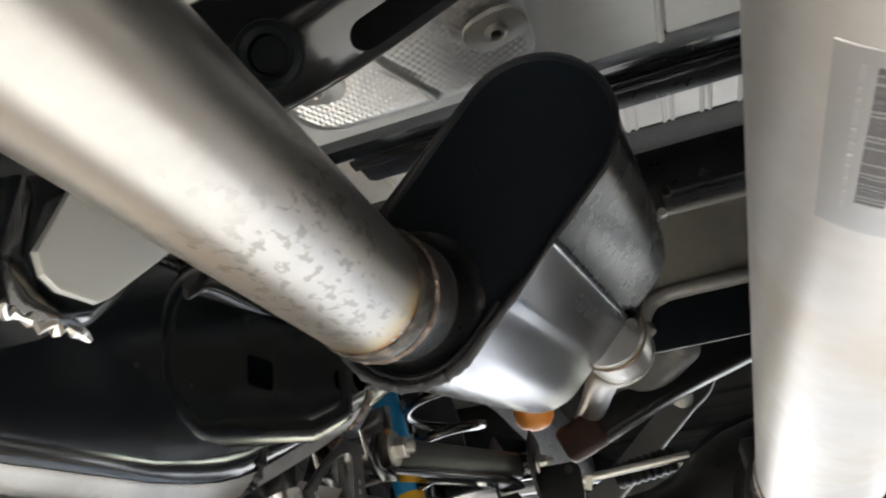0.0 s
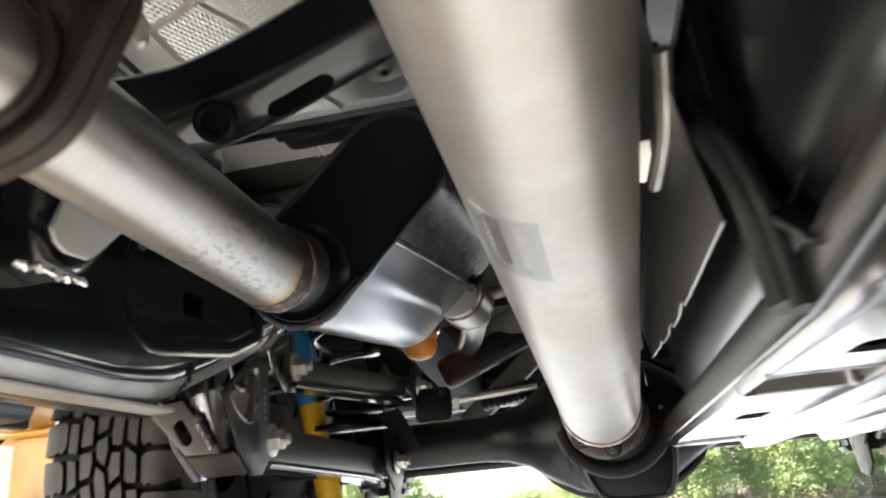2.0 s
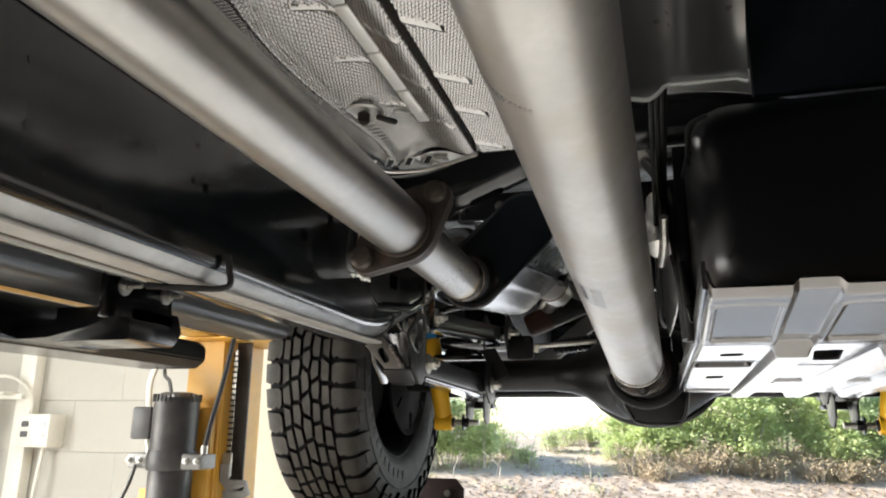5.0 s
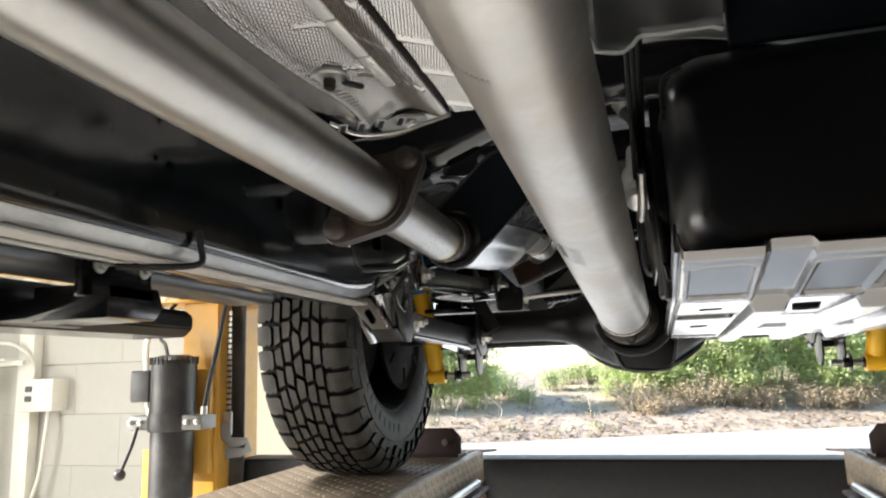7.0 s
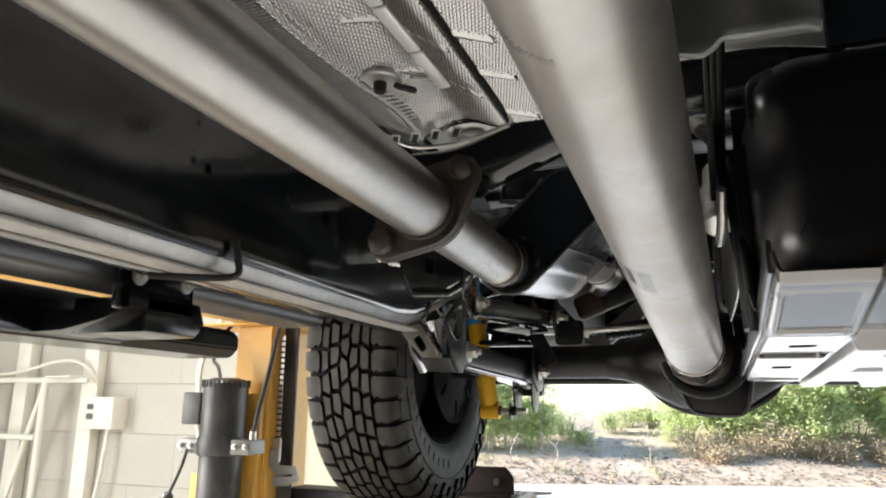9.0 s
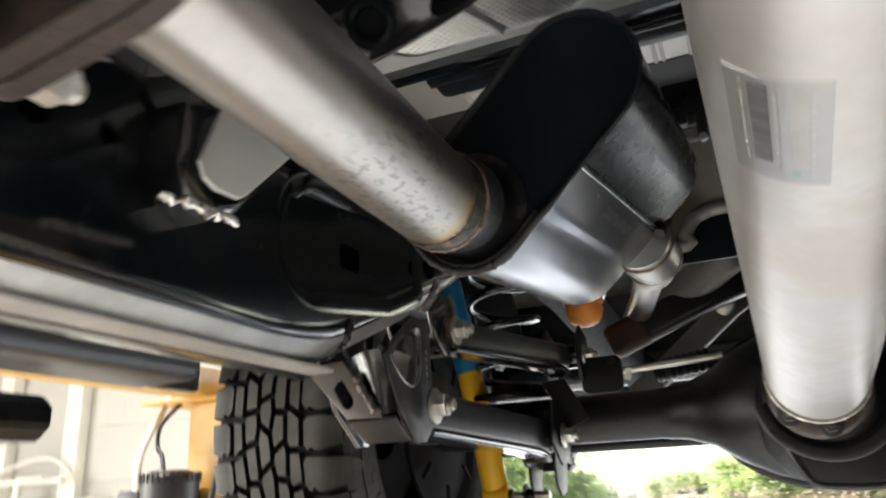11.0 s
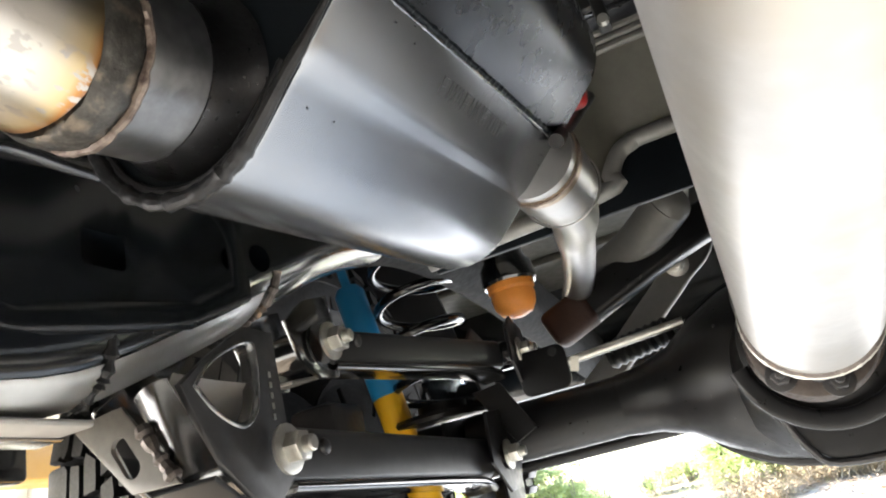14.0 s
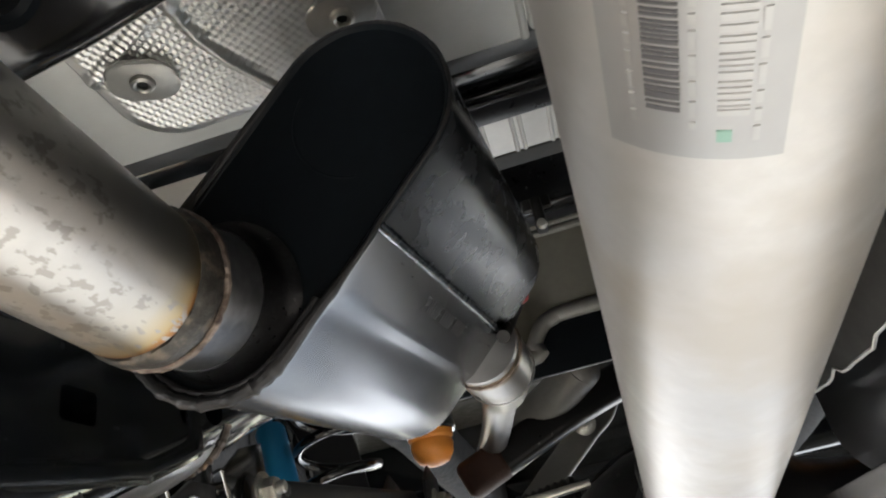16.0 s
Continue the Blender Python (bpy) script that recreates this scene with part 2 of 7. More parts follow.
def box(bm, x0, x1, y0, y1, z0, z1, bevel=0.0, seg=2, m=None):
    r = bmesh.ops.create_cube(bm, size=1)
    vs = r["verts"]
    for v in vs:
        v.co = Vector(((x0 + x1) / 2 + v.co.x * (x1 - x0), (y0 + y1) / 2 + v.co.y * (y1 - y0), (z0 + z1) / 2 + v.co.z * (z1 - z0)))
    if bevel:
        es = list({e for v in vs for e in v.link_edges})
        out = bmesh.ops.bevel(bm, geom=es, offset=bevel, segments=seg, affect="EDGES", profile=0.5)
        vs = list({v for f in out["faces"] for v in f.verts} | {v for v in vs if v.is_valid})
    if m:
        for v in vs:
            v.co = m @ v.co
    return bm


def smooth_path(pts, n=8):
    """Catmull-Rom through the points."""
    pts = [Vector(p) for p in pts]
    if len(pts) < 3:
        return pts
    out = []
    ext = [2 * pts[0] - pts[1]] + pts + [2 * pts[-1] - pts[-2]]
    for i in range(1, len(ext) - 2):
        a, b, c, d = ext[i - 1 : i + 3]
        for k in range(n):
            t = k / n
            out.append(0.5 * (2 * b + (c - a) * t + (2 * a - 5 * b + 4 * c - d) * t * t + (3 * b - a - 3 * c + d) * t ** 3))
    out.append(pts[-1])
    return out


def frames(path):
    """Side and up along a path, turned as little as possible."""
    out, side = [], None
    for i, p in enumerate(path):
        d = (path[min(i + 1, len(path) - 1)] - path[max(i - 1, 0)]).normalized()
        if side is None:
            side = d.cross(Vector((0, 0, 1)))
            if side.length < 0.05:
                side = d.cross(Vector((1, 0, 0)))
        side = (side - d * side.dot(d)).normalized()
        out.append((side.copy(), side.cross(d).normalized()))
    return out


def sweep(bm, path, profile, scale=None, caps=True, closed=True):
    """Sweep the 2D profile along the path; scale: factor for each point."""
    path = [Vector(p) for p in path]
    rings = []
    for i, (p, (s, u)) in enumerate(zip(path, frames(path))):
        f = scale[i] if scale else 1.0
        rings.append([bm.verts.new(p + s * a * f + u * b * f) for a, b in profile])
    n = len(profile)
    for r0, r1 in zip(rings, rings[1:]):
        for k in range(n if closed else n - 1):
            bm.faces.new((r0[k], r0[(k + 1) % n], r1[(k + 1) % n], r1[k]))
    if caps and closed:
        bm.faces.new(rings[0][::-1])
        bm.faces.new(rings[-1])
    return bm


def circle(r, n=24):
    return [(r * math.cos(2 * math.pi * k / n), r * math.sin(2 * math.pi * k / n)) for k in range(n)]


def rrect(w, h, r, n=4):
    out = []
    for cx, cy, a0 in ((w / 2 - r, h / 2 - r, 0), (-w / 2 + r, h / 2 - r, 90), (-w / 2 + r, -h / 2 + r, 180), (w / 2 - r, -h / 2 + r, 270)):
        for k in range(n + 1):
            a = radians(a0 + 90 * k / n)
            out.append((cx + r * math.cos(a), cy + r * math.sin(a)))
    return out


def tube(bm, pts, r, n=24, smooth=0, caps=True, scale=None):
    path = smooth_path(pts, smooth) if smooth else [Vector(p) for p in pts]
    return sweep(bm, path, circle(r, n), scale, caps)


def lathe(bm, profile, m, n=32):
    """Revolve (r, h) pairs round the local z axis of the pose m."""
    rings = []
    for r, h in profile:
        if r < 1e-5:
            rings.append([bm.verts.new(m @ Vector((0, 0, h)))])
        else:
            rings.append([bm.verts.new(m @ Vector((r * math.cos(2 * math.pi * k / n), r * math.sin(2 * math.pi * k / n), h))) for k in range(n)])
    for a, b in zip(rings, rings[1:]):
        for k in range(n):
            q = [a[k % len(a)], a[(k + 1) % len(a)], b[(k + 1) % len(b)], b[k % len(b)]]
            q = list(dict.fromkeys(q))
            if len(q) > 2:
                bm.faces.new(q)
    return bm


def along(p, d):
    """A pose at p whose z axis points along d."""
    q = Vector(d).normalized().to_track_quat("Z", "Y")
    return Matrix.Translation(Vector(p)) @ q.to_matrix().to_4x4()


def plate(bm, outline, thick, m, bevel=0.0):
    """A flat plate of the 2D outline, thick along the local z of m."""
    a = [bm.verts.new(m @ Vector((x, y, -thick / 2))) for x, y in outline]
    b = [bm.verts.new(m @ Vector((x, y, thick / 2))) for x, y in outline]
    n = len(outline)
    fs = [bm.faces.new(a[::-1]), bm.faces.new(b)]
    for k in range(n):
        fs.append(bm.faces.new((a[k], a[(k + 1) % n], b[(k + 1) % n], b[k])))
    if bevel:
        es = [e for f in fs[:2] for e in f.edges]
        bmesh.ops.bevel(bm, geom=es, offset=bevel, segments=2, affect="EDGES", profile=0.5)
    return bm


def axes(o, ex, ey):
    """A pose with the given origin, x axis and (about) y axis."""
    ex = Vector(ex).normalized()
    ez = ex.cross(Vector(ey)).normalized()
    ey = ez.cross(ex)
    return Matrix(((ex.x, ey.x, ez.x, o[0]), (ex.y, ey.y, ez.y, o[1]), (ex.z, ey.z, ez.z, o[2]), (0, 0, 0, 1)))


def cut(ob, bm):
    """Cut the closed shape bm out of the mesh ob."""
    me = bpy.data.meshes.new("cutter")
    bmesh.ops.recalc_face_normals(bm, faces=bm.faces)
    bm.to_mesh(me)
    bm.free()
    c = new("cutter", me)
    c.matrix_world = ob.matrix_world
    mod = ob.modifiers.new("cut", "BOOLEAN")
    mod.object, mod.operation, mod.solver = c, "DIFFERENCE", "EXACT"
    done = bpy.data.meshes.new_from_object(ob.evaluated_get(bpy.context.evaluated_depsgraph_get()))
    ob.modifiers.clear()
    ob.data = done
    done.polygons.foreach_set("use_smooth", [True] * len(done.polygons))
    done.set_sharp_from_angle(angle=radians(35))
    bpy.data.objects.remove(c)
    return ob


def bolt(name, p, d, r, parent, washer=True, h=None, material=None):
    """A hex bolt head at p facing d, with its washer."""
    bm = bm_new()
    m = along(p, d)
    h = h or r * 0.9
    if washer:
        lathe(bm, [(0, 0), (r * 1.55, 0), (r * 1.55, r * 0.2), (r * 1.2, r * 0.3), (0, r * 0.3)], m, 20)
    hexa = [(r * math.cos(radians(60 * k)), r * math.sin(radians(60 * k))) for k in range(6)]
    plate(bm, hexa, h, m @ Matrix.Translation((0, 0, h / 2 + r * 0.25)), r * 0.1)
    lathe(bm, [(r * 0.52, h), (r * 0.52, h + r * 0.8), (r * 0.42, h + r * 0.9), (0, h + r * 0.9)], m, 14)
    return part(name, bm, material or ZINC, parent)


def interp(t, pts):
    for (a, u), (b, v) in zip(pts, pts[1:]):
        if t <= b:
            k = max(0.0, min(1.0, (t - a) / (b - a)))
            return u + (v - u) * k
    return pts[-1][1]


# ---- building and ground ----
DECKZ = 1.377


def bank_edge(x):
    """Where the road ends and the bank begins."""
    return 17.2 + 0.4 * max(-11.0, min(15.0, x))


def bank_height(x, y):
    k = y - bank_edge(x)
    if k < 0:
        return -0.03
    top = 1.4 + 0.5 * max(0.0, min(1.0, (x + 2.5) / 4))
    return -0.03 + top * min(1.0, k / 7.0) ** 1.1 + (0.16 * noise.noise((x * 0.5, y * 0.6, 0)) + 0.06 * noise.noise((x * 1.7, y * 1.9, 3))) * min(1, k / 1.5)


def ground_and_building():
    bm = bm_new()
    xs = [-400, -120, -50, -30] + [-24 + 1.6 * k for k in range(31)] + [30, 50, 120, 400]
    ys = [-400, -60, -20, -8.5, 3.4, 6, 10] + [12 + 0.6 * k for k in range(32)] + [34, 40, 80, 400]

    def height(x, y):
        return bank_height(x, y)

    g = [[bm.verts.new((x, y, height(x, y))) for x in xs] for y in ys]
    for j in range(len(ys) - 1):
        for i in range(len(xs) - 1):
            bm.faces.new((g[j][i], g[j][i + 1], g[j + 1][i + 1], g[j + 1][i]))
    tagged(part("ground", bm, DIRT, None, angle=80), "brown leaf-littered soil bank beyond the pale road", "ground", kind="structure")
    bm = plate(bm_new(), [(-60, 3.9), (60, 3.9), (60, 23.15), (15, 23.15), (-11, 12.75), (-60, 12.75)], 0.2, pose(0, 0, -0.1))
    tagged(part("road", bm, ROAD), "pale sunlit asphalt road outside the workshop", "road", kind="structure")
    bm = box(bm_new(), -6.5, 6.5, -8.2, 3.895, -0.2, 0.003)
    tagged(part("floor", bm, CONCRETE), "worn grey concrete workshop floor", "floor", kind="structure")
    # rear wall with the door opening
    bm = box(bm_new(), -6.5, -2.68, 3.6, 3.8, 0, 4.2)
    wall = tagged(part("wall_rear", bm, WALLW), "white-painted concrete block wall", "wall", kind="structure")
    bm = box(bm_new(), -2.68, -1.75, 3.55, 3.8, 0, 4.2, 0.01)
    tagged(part("wall_pier", bm, BEIGE), "beige-painted pier beside the door opening", "wall", kind="structure")
    bm = tube(bm_new(), [(-2.66, 3.5, 0), (-2.66, 3.5, 4.2)], 0.075, 24)
    tagged(part("column", bm, WHITEP), "white round steel column against the wall", "column", kind="structure")
    bm = box(bm_new(), -1.75, 3.2, 3.6, 3.8, 3.3, 4.2)
    tagged(part("wall_lintel", bm, BEIGE), "beige wall above the door opening", "wall", kind="structure")
    bm = box(bm_new(), 3.2, 6.5, 3.6, 3.8, 0, 4.2)
    tagged(part("wall_rear_east", bm, WALLW), "white-painted wall beside the door opening", "wall", kind="structure")
    # the west opening is added, out of view, to let sun onto the floor
    for nm, x0, x1, y0, y1, z0, z1 in (("wall_west", -6.7, -6.5, 0.6, 3.8, 0, 4.2), ("wall_west_front", -6.7, -6.5, -8.4, -5.8, 0, 4.2), ("wall_west_lintel", -6.7, -6.5, -5.8, 0.6, 3.55, 4.2), ("wall_east", 6.5, 6.7, -8.4, 3.8, 0, 4.2), ("wall_front", -6.5, 6.5, -8.4, -8.2, 0, 4.2)):
        tagged(part(nm, box(bm_new(), x0, x1, y0, y1, z0, z1), WALLW if "west" in nm else GREYWALL), "plain painted workshop wall", "wall", kind="structure")
    bm = box(bm_new(), -6.7, 6.7, -8.4, 3.8, 4.2, 4.35)
    tagged(part("ceiling", bm, ROOF), "pale sheet ceiling of the workshop", "ceiling", kind="structure")
    # blocks of the white wall that show beside the lift
    shared = {}
    for row in range(2, 7):
        z0 = row * 0.36
        for col in range(5):
            x0 = -6.42 + col * 0.8 + (0.4 if row % 2 else 0)
            x1 = min(x0 + 0.797, -2.75)
            if x1 - x0 < 0.1:
                continue
            w = round(x1 - x0, 2)
            if w not in shared:
                b = box(bm_new(), -w / 2, w / 2, -0.004, 0.004, -0.1785, 0.1785, 0.002, 1)
                ob = part("block", b, WALLW, wall)
                shared[w] = ob.data
            else:
                ob = new("block", shared[w])
                ob.parent = wall
            ob.location = ((x0 + x1) / 2, 3.597, z0 + 0.18)


ground_and_building()


# fitting added out of view to go with the ceiling fill lamp
def strip_light(x, y):
    r = root("unseen_ceiling_light", "long white strip light added out of view under the ceiling", "ceiling light")
    part("housing", box(bm_new(), x - 0.15, x + 0.15, y - 1.25, y + 1.25, 3.98, 4.2, 0.01), WHITEP, r)
    for k in (-1, 1):
        part("fitting_end", box(bm_new(), x - 0.14, x + 0.14, y + k * 1.22 - 0.03, y + k * 1.22 + 0.03, 3.94, 3.98, 0.004), WHITEP, r)


strip_light(-2.3, 0.6)

# ---- four-post lift ----


def runway(x0, x1, side):
    r = root("lift_runway", "dusty brown diamond-plate lift runway under the truck tyre", "lift runway", "lift runways")
    y0, y1 = -4.2, 1.83
    part("deck", box(bm_new(), x0, x1, y0, y1, DECKZ - 0.012, DECKZ - 0.002, 0.002, 1), DECK, r)
    inner = x1 if side < 0 else x0
    s = -side
    for xx, nm in ((x0, "side_channel"), (x1, "side_channel")):
        part(nm, box(bm_new(), xx - 0.006, xx + 0.006, y0, y1, DECKZ - 0.11, DECKZ - 0.004, 0.003, 1), DECK, r)
    part("lower_flange", box(bm_new(), inner + min(0, s * 0.05), inner + max(0, s * 0.05), y0, y1 - 0.12, DECKZ - 0.118, DECKZ - 0.106, 0.003, 1), DARKRED, r, "dark red lower flange")
    part("guide_rail", tube(bm_new(), [(inner + s * 0.03, y0, DECKZ - 0.085), (inner + s * 0.03, y1 - 0.2, DECKZ - 0.085)], 0.012, 14), ZINC, r, "bright steel guide rail")
    # flap that stands out past the end
    part("end_flap", plate(bm_new(), [(x0, y1 - 0.02), (x1, y1 - 0.02), (x1 + (0.05 if side < 0 else 0), y1 + 0.035), (x0 - (0.05 if side > 0 else 0), y1 + 0.035)], 0.008, pose(0, 0, DECKZ - 0.006), 0.002), DECK, r)
    # raised diamonds
    verts, faces = [], []
    p = 0.027
    ni, nj = int((x1 - x0) / p), int((y1 + 1.2) / p)
    for i in range(ni):
        for j in range(nj):
            cx, cy = x0 + (i + 0.5) * p, -1.2 + (j + 0.5) * p
            a = radians(45 if (i + j) % 2 else -45)
            ca, sa = math.cos(a), math.sin(a)
            k = len(verts)
            for lx, ly, lz in ((-0.0145, 0, 0), (0, -0.0048, 0), (0.0145, 0, 0), (0, 0.0048, 0), (-0.006, 0, 0.0022), (0.006, 0, 0.0022)):
                verts.append((cx + lx * ca - ly * sa, cy + lx * sa + ly * ca, DECKZ - 0.002 + lz))
            faces += [(k, k + 1, k + 4), (k + 1, k + 5, k + 4), (k + 1, k + 2, k + 5), (k + 2, k + 3, k + 5), (k + 3, k + 4, k + 5), (k + 3, k, k + 4)]
    for j in range(nj):
        for i in range(4):
            cy, cz = -1.2 + (j + 0.5) * p, DECKZ - 0.02 - i * 0.024
            a = radians(45 if (i + j) % 2 else -45)
            ca, sa = math.cos(a), math.sin(a)
            k = len(verts)
            for lx, ly, lz in ((-0.0145, 0, 0), (0, -0.0048, 0), (0.0145, 0, 0), (0, 0.0048, 0), (-0.006, 0, 0.0022), (0.006, 0, 0.0022)):
                verts.append((inner + s * (0.006 + lz), cy + lx * ca - ly * sa, cz + lx * sa + ly * ca))
            faces += [(k, k + 1, k + 4), (k + 1, k + 5, k + 4), (k + 1, k + 2, k + 5), (k + 2, k + 3, k + 5), (k + 3, k + 4, k + 5), (k + 3, k, k + 4)]
    me = bpy.data.meshes.new("diamond_plate")
    me.from_pydata(verts, [], faces)
    me.materials.append(DECK)
    ob = new("diamond_plate", me)
    ob.parent = r
    tagged(ob, kind="stuff")
    # wheel stop behind the tyre
    st = root("wheel_stop", "dark red folded steel wheel stop behind the tyre", "wheel stop", "wheel stops")
    cxs = (x0 + 0.1, inner - 0.025) if side < 0 else (inner + 0.025, x1 - 0.1)
    w = cxs[1] - cxs[0]
    part("upright", plate(bm_new(), [(-w / 2, 0), (w / 2, 0), (w / 2, 0.06), (w / 2 - 0.028, 0.092), (-w / 2 + 0.028, 0.092), (-w / 2, 0.06)], 0.008, axes(((cxs[0] + cxs[1]) / 2, 1.64, DECKZ), (1, 0, 0), (0, 0.1, 1)), 0.002), DARKRED, st)
    part("foot", box(bm_new(), cxs[0], cxs[1], 1.6, 1.7, DECKZ, DECKZ + 0.008, 0.002, 1), DARKRED, st)
    part("bolt_head", lathe(bm_new(), [(0, 0.008), (0.01, 0.008), (0.012, 0)], along((inner + side * 0.08, 1.635, DECKZ + 0.045), (0, -1, 0.1)), 12), ZINC, st)
    part("bolt_head", lathe(bm_new(), [(0, 0.008), (0.01, 0.008), (0.012, 0)], along((inner + side * 0.26, 1.635, DECKZ + 0.045), (0, -1, 0.1)), 12), ZINC, st)
    return r


runway(-1.08, -0.58, -1)
runway(0.6, 1.1, 1)

beam = root("lift_crossbeam", "black steel crossbeam joining the lift posts", "lift crossbeam")
part("box_section", box(bm_new(), -1.6, 1.62, 1.87, 2.02, 1.187, 1.338, 0.008, 3), BEAMBLACK, beam)
for sd, xx in ((-1, -0.6), (1, 0.62)):
    part("gusset", plate(bm_new(), [(0, 1.26), (0.012, 1.26), (0.05, 1.1), (0.06, 0.98), (-0.02, 0.98)], 0.012, axes((xx, 1.86, 0), (-sd, 0, 0), (0, 0, 1)), 0.002), DARKRED, beam, "dark red gusset under the runway")
    for k in range(2):
        bolt("gusset_bolt", (xx - sd * (0.012 + 0.012 * k), 1.853, 1.2 - 0.06 * k), (0, -1, 0), 0.007, beam, False)


def lift_post(sgn):
    r = root("lift_post", "scuffed yellow steel lift post with open slotted channel", "lift post", "lift posts")
    x = sgn * 1.7
    out = x + sgn * 0.09
    inn = x - sgn * 0.07
    a = min(out, inn + sgn * 0.0)
    part("web", box(bm_new(), min(out, inn), max(out, inn), 1.76, 1.772, 0.004, 1.965, 0.002, 1), LIFTYEL, r)
    part("flange", box(bm_new(), inn - 0.005, inn + 0.005, 1.772, 2.06, 0.004, 1.965, 0.002, 1), LIFTYEL, r)
    part("flange", box(bm_new(), out - 0.005, out + 0.005, 1.772, 2.06, 0.004, 1.965, 0.002, 1), LIFTYEL, r)
    # inner slide channel with the lock ladder
    c0, c1 = sorted((inn - sgn * 0.008, inn - sgn * 0.075))
    # plate behind the ladder, darker than the yellow post
    part("slide_channel", box(bm_new(), c0, c1, 1.84, 1.85, 0.004, 1.965, 0.002, 1), MOTOR, r, "dark inner channel of the post")
    lx = inn - sgn * 0.03
    part("lock_ladder", box(bm_new(), lx - 0.008, lx + 0.008, 1.8, 1.805, 1.52, 1.93, 0.001, 1), ZINC, r, "grey punched lock ladder")
    for k in range(18):
        part("ladder_rung", box(bm_new(), lx - 0.0105, lx + 0.0105, 1.797, 1.804, 1.53 + 0.022 * k, 1.538 + 0.022 * k, 0.001, 1), MOTOR, r)
    part("ladder_end", box(bm_new(), lx - 0.02, lx + 0.02, 1.79, 1.8, 1.44, 1.53, 0.003, 1), ZINC, r)
    path = [(lx, 1.785, 1.49), (lx + 0.0, 1.785, 1.43), (lx - sgn * 0.02, 1.785, 1.41), (lx - sgn * 0.09, 1.785, 1.41), (lx - sgn * 0.1, 1.785, 1.39), (lx - sgn * 0.06, 1.785, 1.375), (lx, 1.785, 1.37)]
    part("cable_hook", sweep(bm_new(), [Vector(p) for p in path], [(-0.004, -0.02), (0.004, -0.02), (0.004, 0.02), (-0.004, 0.02)]), STAYGREY, r, "bent steel hook bracket")
    part("top_cap", box(bm_new(), min(out, inn) - 0.14, max(out, inn) + 0.2, 1.68, 2.1, 1.966, 1.974, 0.002, 1), LIFTYEL, r)
    return r


lift_post(-1)
lift_post(1)
bm = box(bm_new(), -1.76, -1.64, -4.2, 2.1, 1.975, 2.06, 0.008)
tagged(part("lift_top_beam", bm, LIFTYEL), "long worn yellow steel beam on the lift posts", "lift beam")
bm = box(bm_new(), -1.62, -1.45, 1.72, 2.12, 1.975, 2.035, 0.01)
tagged(part("beam_end_cap", bm, WHITEP), "white-painted end block beside the yellow beam", "end block")

# rest of the beam's far post, in front
ob = tagged(part("lift_front_post", box(bm_new(), -1.79, -1.61, -4.3, -4.1, 0.004, 1.974, 0.005), LIFTYEL), "yellow steel lift post under the beam's far end", "lift post")
tagged(part("lift_front_crossbeam", box(bm_new(), -1.6, 1.62, -4.1, -3.95, 1.0, 1.264, 0.006), DARKRED), "dark steel front crossbeam under the runways", "lift crossbeam")
tagged(part("lift_front_post_east", box(bm_new(), 1.63, 1.79, -4.3, -4.1, 0.004, 1.974, 0.005), LIFTYEL), "yellow steel lift post at the front crossbeam", "lift post")


